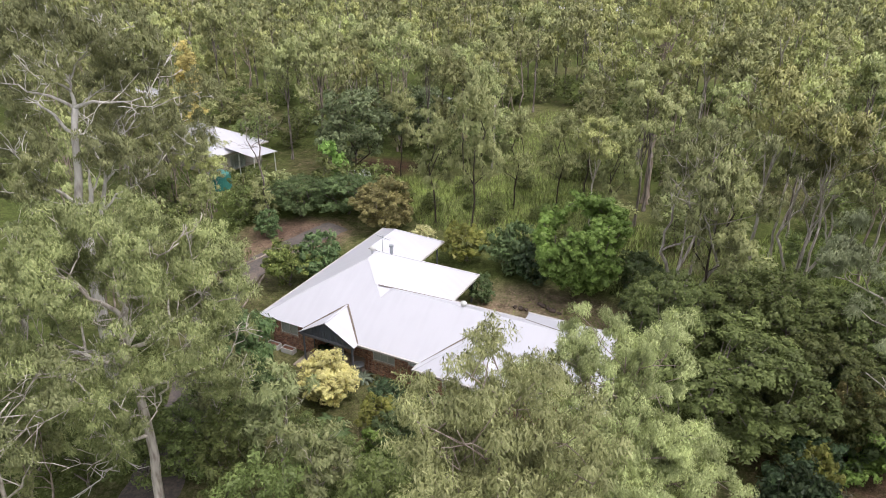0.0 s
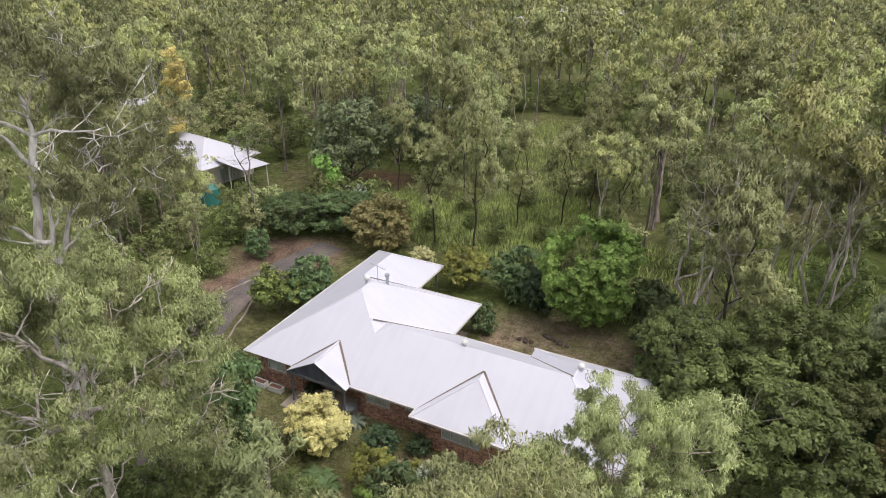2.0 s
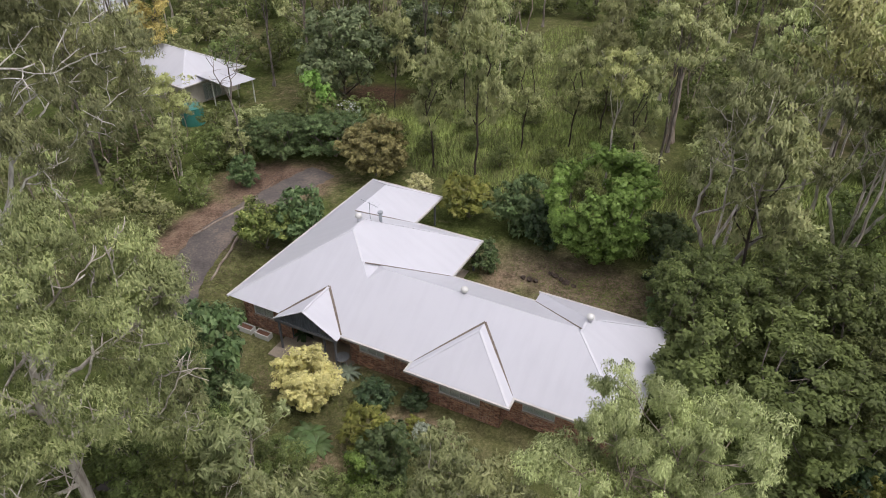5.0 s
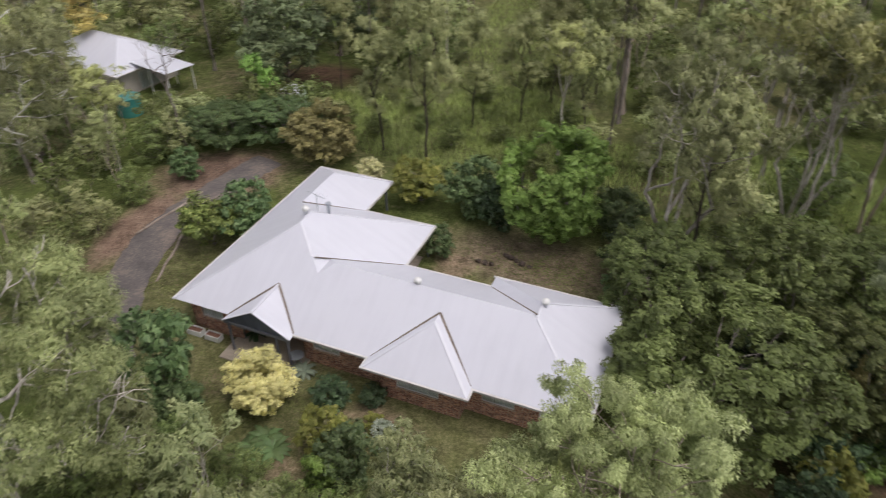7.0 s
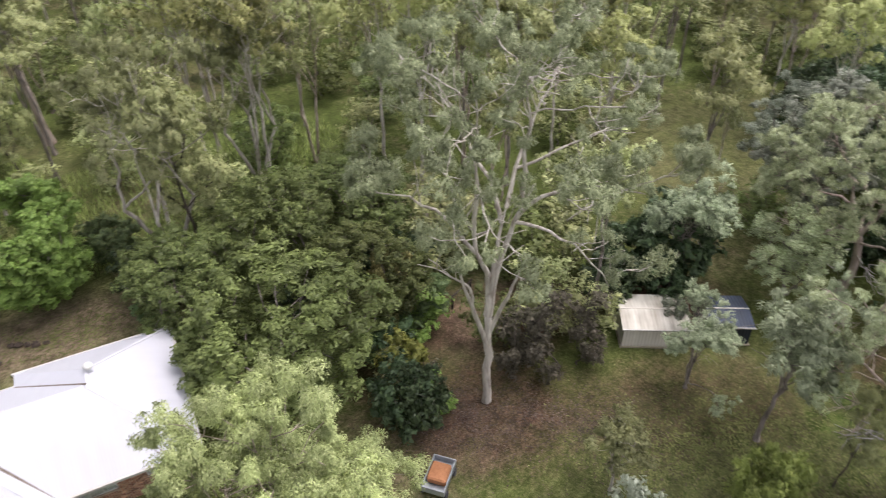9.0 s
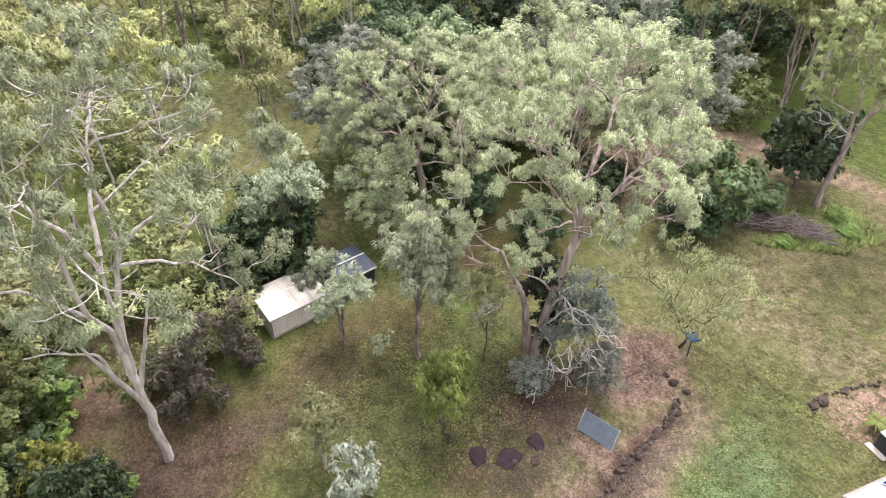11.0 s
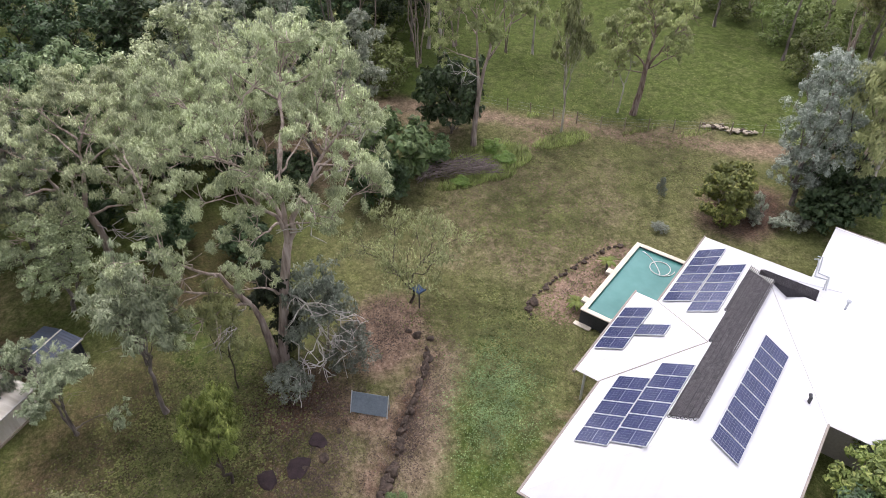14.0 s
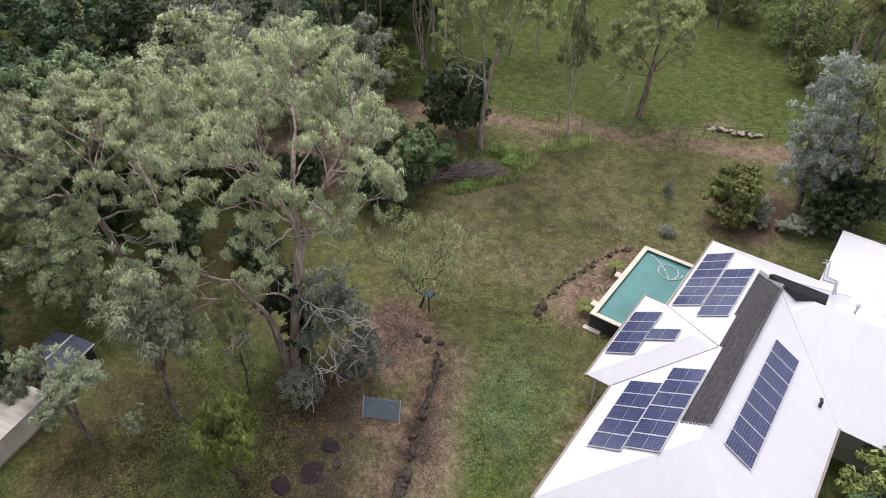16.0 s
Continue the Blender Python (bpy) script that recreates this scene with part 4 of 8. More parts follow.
    "grey_sapling": dict(label="slender young gum with grey-green leaves in the yard", seed=70, h=8, r=2.0, bottom=0.3, fork=0.38, n=40, rc=0.55, per=80, leaf=(0.22, 0.085), mat=L_BLUEGUM, bark=BARK_GREY, tip=0.016, sides=5, limbs=(7, 4, 2), base=0.1, corners=3),
    "sapling_yellow": dict(corners=3, hang=True, label="young tree with feathery yellow-green foliage", name="young_tree", seed=73, h=6, r=1.9, bottom=0.18, fork=0.25, n=52, rc=0.62, per=150, leaf=(0.26, 0.085), mat=L_YELLOW, bark=BARK_DARK, tip=0.018, sides=5, stems=2),
    "thin_gum": dict(corners=3, hang=True, label="low spreading gum with thin see-through olive leaves", seed=84, h=7.5, r=4.4, bottom=0.35, fork=0.4, n=60, rc=0.9, per=55, leaf=(0.26, 0.09), mat=L_GUM, bark=BARK_DARK, tip=0.016, sides=5, lumps=0.5),
    "cream_bush": dict(label="small shrub covered in cream flowers", name="bush", cat="bush", seed=86, h=2.0, r=1.2, bottom=0.02, fork=0.1, n=34, rc=0.42, per=80, leaf=(0.20, 0.13), mat=L_CREAM, bark=BARK_GREY, tip=0.01, hollow=0.5, sides=4, corners=3),
    # added leaf mass, black to stand in for shade between the trunks
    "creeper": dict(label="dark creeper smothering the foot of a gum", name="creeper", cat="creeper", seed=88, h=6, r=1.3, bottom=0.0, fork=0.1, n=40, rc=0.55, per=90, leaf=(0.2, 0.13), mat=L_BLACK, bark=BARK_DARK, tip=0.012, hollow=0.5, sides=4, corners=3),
    "twiggy": dict(label="half-bare brown twiggy shrub", name="bush", cat="bush", seed=90, h=3, r=1.7, bottom=0.02, fork=0.1, n=45, rc=0.55, per=70, leaf=(0.2, 0.08), mat=L_TWIG, bark=BARK_DARK, tip=0.014, hollow=0.2, sides=4, lumps=0.6, corners=3),
    "silver_column": dict(label="dense upright silver-grey leaved tree", name="wattle_tree", seed=92, h=12, r=3.3, bottom=0.06, fork=0.2, n=190, rc=0.66, per=120, lobes=34, size=1.2, leaf=(0.22, 0.085), mat=L_STEEL, bark=BARK_GREY, tip=0.02, lumps=0.25, hollow=0.5, corners=3),
    "bush_olive": dict(label="dense olive bush with yellowish tips", name="bush", cat="bush", seed=94, h=3.5, r=2.0, bottom=0.02, fork=0.1, n=52, rc=0.58, per=100, leaf=(0.21, 0.12), mat=L_OLIVEBUSH, bark=BARK_GREY, tip=0.012, hollow=0.5, sides=4, corners=3),
    "dark_tree": dict(label="dark dense bushland tree", name="shade_tree", seed=96, h=10, r=4.5, bottom=0.05, fork=0.2, n=100, rc=1.0, per=80, leaf=(0.36, 0.18), mat=L_DARK, bark=BARK_DARK, tip=0.02, hollow=0.45, lumps=0.4, corners=3),
    "near_shrub": dict(label="leafy green understorey shrub", name="understorey_shrub", cat="shrub", seed=98, h=5, r=2.5, bottom=0.03, fork=0.15, n=52, rc=0.75, per=150, leaf=(0.18, 0.08), mat=L_DENSE, bark=BARK_GREY, tip=0.018, sides=4, lumps=0.6, corners=3),
    "under_a": dict(label="forest understorey shrub with olive leaves", name="understorey_shrub", cat="shrub", corners=3, seed=75, h=5, r=2.4, bottom=0.03, fork=0.15, n=30, rc=0.9, per=55, leaf=(0.32, 0.15), mat=L_DENSE, bark=BARK_GREY, tip=0.02, sides=3, lumps=0.6, reach=1.8),
    "under_b": dict(label="forest understorey shrub with dull grey-green leaves", name="understorey_shrub", cat="shrub", corners=3, seed=77, h=6, r=2.6, bottom=0.05, fork=0.2, n=30, rc=0.95, per=55, leaf=(0.32, 0.15), mat=L_OLIVE, bark=BARK_GREY, tip=0.02, sides=3, lumps=0.6, reach=1.8),
}

for k, far_kind in (("forest_a", "wood_a"), ("forest_b", "wood_b"), ("forest_c", "wood_c")):
    KINDS[far_kind] = dict(KINDS[k], seed=KINDS[k]["seed"] + 70, per=36, leaf=(0.5, 0.25))
KINDS["dense_green"] = dict(KINDS["dense"], seed=253, mat=L_MID, label="broad dense tree with mid-green crown")
KINDS["dense_dull"] = dict(KINDS["dense"], seed=153, mat=L_DULL, label="broad dense tree with dark dull green crown")

# ---- ground ----
def axis_steps(lo, hi, fine, far):
    a = list(np.arange(lo, hi + 1e-6, fine))
    step, v, w = fine, lo, hi
    while v > -far:
        step *= 1.35
        v, w = v - step, w + step
        a = [v] + a + [w]
    return np.array(a)


def blob(X, Y, x, y, rx, ry, rot=0.0, soft=0.5):
    c, s = math.cos(radians(rot)), math.sin(radians(rot))
    u, v = (X - x) * c + (Y - y) * s, -(X - x) * s + (Y - y) * c
    d = np.sqrt((u / rx) ** 2 + (v / ry) ** 2)
    return np.clip((1 + soft - d) / (2 * soft), 0, 1)


# each: place, half sizes, turn, strength
SOIL = [(-26, 60.5, 6, 4.5, 20, .85), (-29.5, 52, 2.2, 7, -10, .8), (17, 27, 5, 4, -30, .5), (20, 24, 9, 2.4, -45, .44),
        (26.4, -8.2, 1.6, 1.6, 0, 1.2), (27.5, -10.3, 1.6, 1.6, 0, 1.2), (28.7, -12.6, 1.5, 1.5, 0, 1.2), (29.8, -14.9, 1.3, 1.3, 0, 1.2), (28.6, 3.2, 3.6, 2.3, -40, 1.15), (25.4, 8.8, 3.4, 3.6, 0, .72), (23.4, 6.4, 4.2, 1.5, 35, .72), (20.5, 10.2, 2.0, 3.0, 0, .5), (30.2, -27.2, 4.6, 3.0, -65, .85), (-10.7, 30.5, 1.6, 3, 0, .55),
        (-6.8, 35, 2.6, 1.2, -15, .6), (-4, 49.5, 1.6, 2, 0, .6), (-16, 38.5, 1.8, 3.4, 0, .45), (47.5, -20.5, 9, 1.6, -66, .66), (33.5, 26, 5, 3, -44, .7), (24, 33, 6, 4, 0, .6),
        (17.8, -3.2, 0.7, 5.2, 30, .6), (-12, 45, 10, 6, -15, .6), (56, -10, 8, 5, 0, .5), (25, 18, 10, 6, -40, .25), (52, 2, 9, 6, 0, .6), (20.0, 6.4, 4.2, 0.8, -38, .6), (24.4, 2.2, 4.2, 0.9, -38, .66)]
DRY = [(2, 50.5, 8, 3.2, -15, .85), (37, -11, 10, 8.5, -30, .6), (3, 50, 7.5, 3.3, -15, .6), (19.6, 4.2, 1.5, 4.6, 54, .8), (24.0, 1.2, 1.5, 4.6, 54, .75), (21.5, 6.0, 1.3, 4.5, 54, .6), (38, -19.5, 6, 2.6, -35, .5), (31.5, -9.5, 2.6, 5, 20, .62), (34.8, -16.5, 3.5, 4, 20, .6), (38.5, -11.5, 4, 3, 20, .5), (37, -13, 8, 5, -30, .48), (41, -28, 6, 3, -40, .5),
       (25, 20, 6, 3, -40, .25), (16.6, -1.6, 1.0, 3, 30, .5), (42, -34.0, 4.5, 1.6, -65, .72), (-13, 36.5, 4, 1.3, -15, .4), (34.6, -4, 4, 2.5, 0, .5), (44, -19.4, 2.4, 4.5, 20, .4), (38.7, -26.3, 2.4, 2.2, 0, .5)]
LUSH = [(-5, 73, 13, 10, 0, .65), (-2, 92, 7, 28, 4, .6), (-17, 75, 6, 5, 0, .55), (21.6, -1.3, 7.0, 3.3, -32, 1.2), (30, 17, 4, 3.4, 0, .4), (24.5, 15, 9, 6, -40, .95), (56, 35, 10, 8, 0, .45), (33, 14, 4.5, 3.4, -20, .95),
        (25, 62, 6, 9, 0, .5), (-23.5, 45.5, 2.2, 5, 0, .3), (34, -21.5, 4, 3, 0, .3), (45, -12, 5, 3, -30, .5), (48, -19, 4, 1.2, -40, .6), (0, 45, 40, 25, 0, .05), (30, -5.5, 3, 2.4, 0, .5), (41, -23.5, 3.4, 1.8, -60, .45)]


# dark soil and litter, plus painted shade under gums and along the rocks
HUMUS_SHADE = [(21.5, 4.6, 4.6, .5, -38, .8), (18, 36, 6.5, 6, 0, .6), (18.5, 27.5, 6.5, 5, -40, .62), (22, 24.5, 7, 2.6, -45, .5), (25.2, 10, 3.6, 3.4, 0, .68), (20.6, 12, 3.4, 3.4, 0, .5), (33.5, 26.5, 5, 3, -44, .66), (30.2, -27.4, 4.2, 2.8, -65, .72), (26, 31, 6, 4, 0, .6), (-26, 60.5, 6, 4.5, 20, .45), (-29.5, 52, 2.2, 7, -10, .4), (-23, 84, 6, 4, 0, .7), (40, 12, 8, 6, 0, .5), (27, 20, 9, 5, -40, .46), (24, 13, 5, 3, -40, .42)]


def build_ground():
    xs, ys = axis_steps(-66, 82, 0.9, 2200), axis_steps(-62, 118, 0.9, 2200)
    X, Y = np.meshgrid(xs, ys, indexing="ij")
    rough = np.sin(X * 0.9 + 1.3 * np.sin(Y * 0.37)) * np.sin(Y * 0.8 + np.sin(X * 0.41)) * 0.035
    nx, ny = len(xs), len(ys)
    V = np.stack([X.ravel(), Y.ravel(), rough.ravel() - 0.03], 1)
    i = (np.arange(nx - 1)[:, None] * ny + np.arange(ny - 1)[None]).ravel()
    F = np.stack([i, i + ny, i + ny + 1, i + 1], 1)
    ob = raw("ground", V, F, GROUND, None, True)
    tagged(ob, "uneven ground of patchy grass, dry grass and brown soil", "ground", kind="structure")
    cov = np.zeros((len(V), 4), np.float32)
    wood = 0.26 + 0.14 * np.sin(X * 0.21 + 2) * np.sin(Y * 0.17)
    open_land = np.maximum.reduce([blob(X, Y, 36, -14, 26, 20, -35, .25), blob(X, Y, 60, -36, 32, 22, -35, .2), blob(X, Y, 25, 14, 12, 10, 0, .3), blob(X, Y, -4, 74, 15, 13, 0, .35),
                                   blob(X, Y, -10, 38, 14, 7, -15, .3), blob(X, Y, -24, 44, 5, 9, 0, .3), blob(X, Y, 56, 34, 14, 10, 0, .3), blob(X, Y, -2, 95, 7, 30, 4, .3), blob(X, Y, 3, 50, 9, 5, -15, .3)])
    soil = wood * (1 - open_land) + 0.13 * open_land
    for x, y, rx, ry, rot, k in SOIL:
        soil = np.maximum(soil, k * blob(X, Y, x, y, rx, ry, rot))
    lush, dry = 0.24 + 0.32 * (1 - open_land), 0.33 - 0.18 * (1 - open_land)
    for x, y, rx, ry, rot, k in DRY:
        dry = np.maximum(dry, k * blob(X, Y, x, y, rx, ry, rot))
    for x, y, rx, ry, rot, k in LUSH:
        b = blob(X, Y, x, y, rx, ry, rot)
        lush = np.maximum(lush, k * b)
        soil = soil * (1 - 0.6 * b * (k > .6))
    # paddock beyond the fence and the worn verge along it
    past = (X - 47.5) * 0.795 - (Y + 25.2) * 0.606 + 1.2 + 0.35 * np.sin(Y * 0.9)
    near = blob(X, Y, 62, -36, 46, 30, -50, .15)
    paddock, verge = np.clip(past / 1.6, 0, 1) * near, np.clip(1.25 - np.abs(past + 1.5) / 2.2, 0, 1) * near
    lush, soil, dry = np.maximum(lush, 0.7 * paddock), soil * (1 - 0.75 * paddock), dry * (1 - 0.3 * paddock)
    lush, soil, dry = lush * (1 - 0.6 * verge), np.maximum(soil, 0.5 * verge), np.maximum(dry, 0.72 * verge)
    humus_shade = 0.1 + 0 * X
    for x, y, rx, ry, rot, k in HUMUS_SHADE:
        humus_shade = np.maximum(humus_shade, k * blob(X, Y, x, y, rx, ry, rot))
    cov[:, 0], cov[:, 1], cov[:, 2], cov[:, 3] = soil.ravel(), lush.ravel(), dry.ravel(), humus_shade.ravel()
    at = ob.data.color_attributes.new("cover", "FLOAT_COLOR", "POINT")
    at.data.foreach_set("color", cov.ravel())
    return ob


build_ground()


def ribbon(pts, half, z):
    """A strip along a smooth line, with slightly uneven edges."""
    P = []
    for k in range(len(pts) - 1):
        p0, p1, p2, p3 = (np.array(pts[min(max(k + d, 0), len(pts) - 1)], float) for d in (-1, 0, 1, 2))
        for t in np.linspace(0, 1, 10, endpoint=False):
            P.append(0.5 * (2 * p1 + (p2 - p0) * t + (2 * p0 - 5 * p1 + 4 * p2 - p3) * t * t + (3 * p1 - p0 - 3 * p2 + p3) * t ** 3))
    P = np.array(P)
    D = np.gradient(P, axis=0)
    D /= np.linalg.norm(D, axis=1, keepdims=True)
    N = np.stack([-D[:, 1], D[:, 0]], 1)
    rng = np.random.default_rng(5)
    rows = [-1, -0.5, 0, 0.5, 1]
    V = [(*(p + n * half * r * (1 + (0.06 * rng.normal() if abs(r) == 1 else 0))), z + 0.05 * (1 - abs(r))) for p, n in zip(P, N) for r in rows]
    F = [(i * 5 + j, i * 5 + j + 1, i * 5 + j + 6, i * 5 + j + 5) for i in range(len(P) - 1) for j in range(4)]
    return V, F


V, F = ribbon([(-22.5, 63.5), (-24.7, 59), (-26.6, 54), (-27.2, 49.5), (-26.5, 44), (-24.6, 38.5), (-22.3, 33), (-20.5, 26), (-20, 18)], 1.6, 0.035)
tagged(raw("driveway", V, F, ASPHALT, None, True), "worn grey asphalt driveway strewn with litter", "driveway", kind="structure")


# ---- houses ----
def hip_polys(u0, u1, v0, v1, e, t=0.577):
    """The four slopes of a hip roof over a rectangle."""
    du, dv = u1 - u0, v1 - v0
    hw = min(du, dv) / 2
    z = e + hw * t
    a, b, c, d = (u0, v0, e), (u1, v0, e), (u1, v1, e), (u0, v1, e)
    if du >= dv:
        r1, r2 = (u0 + hw, v0 + hw, z), (u1 - hw, v0 + hw, z)
        return [(a, b, r2, r1), (b, c, r2), (c, d, r1, r2), (d, a, r1)], [(r1, r2), (a, r1), (d, r1), (b, r2), (c, r2)]
    r1, r2 = (u0 + hw, v0 + hw, z), (u0 + hw, v1 - hw, z)
    return [(a, b, r1), (b, c, r2, r1), (c, d, r2), (d, a, r1, r2)], [(r1, r2), (a, r1), (b, r1), (c, r2), (d, r2)]


def roof(house, polys, name="roof", mat=None, under=None):
    bm = bmesh.new()
    for p in polys:
        bm.faces.new([bm.verts.new(v) for v in p])
    if under:
        u0, u1, v0, v1, e = under
        bm.faces.new([bm.verts.new(v) for v in ((u0, v1, e), (u1, v1, e), (u1, v0, e), (u0, v0, e))])
    bmesh.ops.remove_doubles(bm, verts=bm.verts, dist=0.001)
    bm.normal_update()
    uv_by_face(bm)
    return part(name, bm, mat or WHITE_ROOF, house)


def hip(house, u0, u1, v0, v1, e, caps=(0, 1, 2, 3, 4), gut="swne", t=0.577, mat=None):
    """A hip roof with caps on the chosen ridges and gutters on the chosen sides."""
    polys, lines = hip_polys(u0, u1, v0, v1, e, t)
    roof(house, polys, "roof", mat, (u0, u1, v0, v1, e))
    for k in caps:
        bm = bmesh.new()
        bar(bm, lines[k][0], lines[k][1], 0.14, 0.03, 0.004)
        part("ridge_cap", bm, WHITE_CAP if mat is BLOWN_ROOF else CAP, house)
    for side in gut:
        bm = bmesh.new()
        g = 0.12
        if side == "s":
            box(bm, u0 - g, v0 - g, e - 0.13, u1 + g, v0 - 0.003, e + 0.01)
        elif side == "n":
            box(bm, u0 - g, v1 + 0.003, e - 0.13, u1 + g, v1 + g, e + 0.01)
        elif side == "w":
            box(bm, u0 - g, v0 + 0.003, e - 0.13, u0 - 0.003, v1 - 0.003, e + 0.01)
        else:
            box(bm, u1 + 0.003, v0 + 0.003, e - 0.13, u1 + g, v1 - 0.003, e + 0.01)
        part("gutter", bm, DULL_GUTTER if mat is BLOWN_ROOF else GUTTER, house)


def wall_run(house, a, b, h, openings=(), mat=None, th=0.23, name="wall"):
    """A straight wall from a to b (its outer face lies to the right of the way), with openings (from, to, sill, head)."""
    a, b = Vector((*a, 0)), Vector((*b, 0))
    d = (b - a)
    length = d.length
    m = Matrix.Translation(a) @ Matrix.Rotation(math.atan2(d.y, d.x), 4, "Z")
    s = 0.0
    boxes = []
    for o0, o1, z0, z1 in sorted(openings):
        boxes += [(s, -0.1, o0, h), (o0, -0.1, o1, z0), (o0, z1, o1, h)]
        s = o1
    for x0, z0, x1, z1 in boxes + [(s, -0.1, length, h)]:
        bm = bmesh.new()
        box(bm, x0, 0, z0, x1, th, z1, m)
        uv_by_face(bm)
        ob = part(name, bm, mat or BRICK, house)
    for o0, o1, z0, z1 in openings:
        window(house, m, o0, o1, z0, z1)
    return ob


def window(house, m, o0, o1, z0, z1):
    """A sliding window of two or more panes in a white frame, with a blind behind each pane."""
    f = 0.055
    count = max(2, round((o1 - o0) / 0.7))
    step = (o1 - o0 - f) / count
    bm = bmesh.new()
    for k in range(count + 1):
        box(bm, o0 + k * step, 0.02, z0, o0 + k * step + f, 0.1, z1, m)
    for k in range(count):
        p0, p1 = o0 + k * step + f, o0 + (k + 1) * step
        box(bm, p0, 0.02, z1 - f, p1, 0.1, z1, m)
        box(bm, p0, 0.02, z0, p1, 0.1, z0 + f, m)
    w = part("window", bm, WHITE, house, "white aluminium sliding window")
    for k in range(count):
        p0, p1 = o0 + k * step + f, o0 + (k + 1) * step
        bm = bmesh.new()
        box(bm, p0, 0.05, z0 + f, p1, 0.06, z1 - f, m)
        part("pane", bm, GLASS, w).visible_shadow = False
        bm = bmesh.new()
        box(bm, p0 + 0.02, 0.09, z0 + f, p1 - 0.02, 0.105, z1 - f, m)
        part("blind", bm, BLIND, w, "pale closed blind")
    bm = bmesh.new()
    box(bm, o0 - 0.03, -0.04, z0 - 0.07, o1 + 0.03, 0.06, z0 - 0.003, m)
    part("sill", bm, BRICK, w)


def glass_material():
    m, n, l, b = nodes_of("window_glass")
    b.inputs["Base Color"].default_value = (0.8, 0.85, 0.85, 1)
    b.inputs["Roughness"].default_value, b.inputs["Transmission Weight"].default_value = 0.05, 1.0
    return m


GLASS = glass_material()
BLIND = surface("pale_blind", (0.7, 0.7, 0.68), (0.8, 0.79, 0.76), 2, 10, 0.9, 0.05)


def whirly_vent(house, u, v, z):
    bm = bmesh.new()
    rod(bm, (u, v, z - 0.35), (u, v, z + 0.12), 0.14, 10)
    part("vent_pipe", bm, CAP, house)
    bm = bmesh.new()
    bmesh.ops.create_uvsphere(bm, u_segments=16, v_segments=8, radius=0.24, matrix=Matrix.Translation((u, v, z + 0.28)) @ Matrix.Diagonal((1, 1, 0.85, 1)))
    part("roof_vent", bm, WHITE, house, "white rounded whirlybird vent")


# brick house with the white hip roofs
EA = 2.6
house_a = thing("house", -20.4, 41.11, 0, -15.2, "low brick house with large white metal hip roofs", "house")
hip(house_a, -0.2, 11.9, -0.35, 13.15, EA, (0, 1, 3), "wne")
hip(house_a, -0.2, 6.3, 4.0, 17.75, EA - 0.012, (3, 4), "wne")
hip(house_a, 5.0, 26.0, -0.36, 8.2, EA - 0.0028, (), "sn")
hip(house_a, 17.9, 26.2, -0.37, 9.25, EA - 0.012, (0, 2, 3), "sne")
bm = bmesh.new()
bar(bm, (7.62, 3.93, EA + 2.47), (5.85, 5.7, EA + 3.49), 0.14, 0.035, 0.008)
part("ridge_cap", bm, CAP, house_a)
hip(house_a, 13.55, 19.8, -1.15, 6.6, EA - 0.006, (1, 2), "swe")
# gabled entry porch
pe, pu0, pu1, pv0, pm = EA - 0.03, 3.9, 8.65, -0.85, 6.275
pz = pe + (pu1 - pu0) / 2 * 0.577
roof(house_a, [((pu0, pv0, pe), (pm, pv0, pz), (pm, 3.0, pz), (pu0, 3.0, pe)), ((pm, pv0, pz), (pu1, pv0, pe), (pu1, 3.0, pe), (pm, 3.0, pz))], "porch_roof")
bm = bmesh.new()
bm.faces.new([bm.verts.new(v) for v in ((pu0 + .05, pv0 + .04, pe - .02), (pu1 - .05, pv0 + .04, pe - .02), (pm, pv0 + .04, pz - .03))])
bmesh.ops.solidify(bm, geom=bm.faces[:], thickness=-0.05)
uv_by_face(bm)
part("gable_cladding", bm, DARK_RIB, house_a, "dark grey ribbed gable cladding")
for a, b in (((pu0, pv0, pe), (pm, pv0, pz)), ((pm, pv0, pz), (pu1, pv0, pe)), ((pm, pv0, pz), (pm, 2.2, pz))):
    bm = bmesh.new()
    bar(bm, a, b, 0.14, 0.06, 0.02)
    part("ridge_cap", bm, CAP, house_a)
bm = bmesh.new()
box(bm, pu0 + .05, pv0, pe - 0.22, pu1 - .05, pv0 + 0.1, pe - 0.025)
part("porch_beam", bm, POST_GREY, house_a)
for u, v in ((4.15, -0.7), (7.55, -0.7), (8.35, -0.7), (4.15, 0.4)):
    bm = bmesh.new()
    box(bm, u - 0.06, v - 0.06, 0, u + 0.06, v + 0.06, pe - 0.1, bevel=0.01)
    part("porch_post", bm, POST_GREY, house_a)
bm = bmesh.new()
box(bm, 3.6, -1.6, -0.05, 9.0, 0.6, 0.09, bevel=0.02)
part("porch_slab", bm, CONCRETE, house_a, "worn tan concrete porch floor")
# walls, a hand inside the eaves
wi = 0.62
wall_run(house_a, (0.42, 0.3), (4.2, 0.3), EA, [(0.8, 2.4, 1.15, 2.3)])
wall_run(house_a, (4.2, 0.32), (4.2, 1.5), EA)
wall_run(house_a, (4.2, 1.5), (8.7, 1.5), EA, [(0.9, 1.85, 0.1, 2.1), (2.4, 3.9, 0.9, 2.1)])
wall_run(house_a, (8.7, 1.5), (8.7, 0.3), EA)
wall_run(house_a, (8.7, 0.3), (14.2, 0.3), EA, [(0.7, 2.5, 1.15, 2.3), (3.6, 4.8, 1.6, 2.3)])
wall_run(house_a, (14.2, 0.27), (14.2, -0.5), EA)
wall_run(house_a, (14.2, -0.5), (19.15, -0.5), EA, [(1.1, 3.7, 1.05, 2.3)])
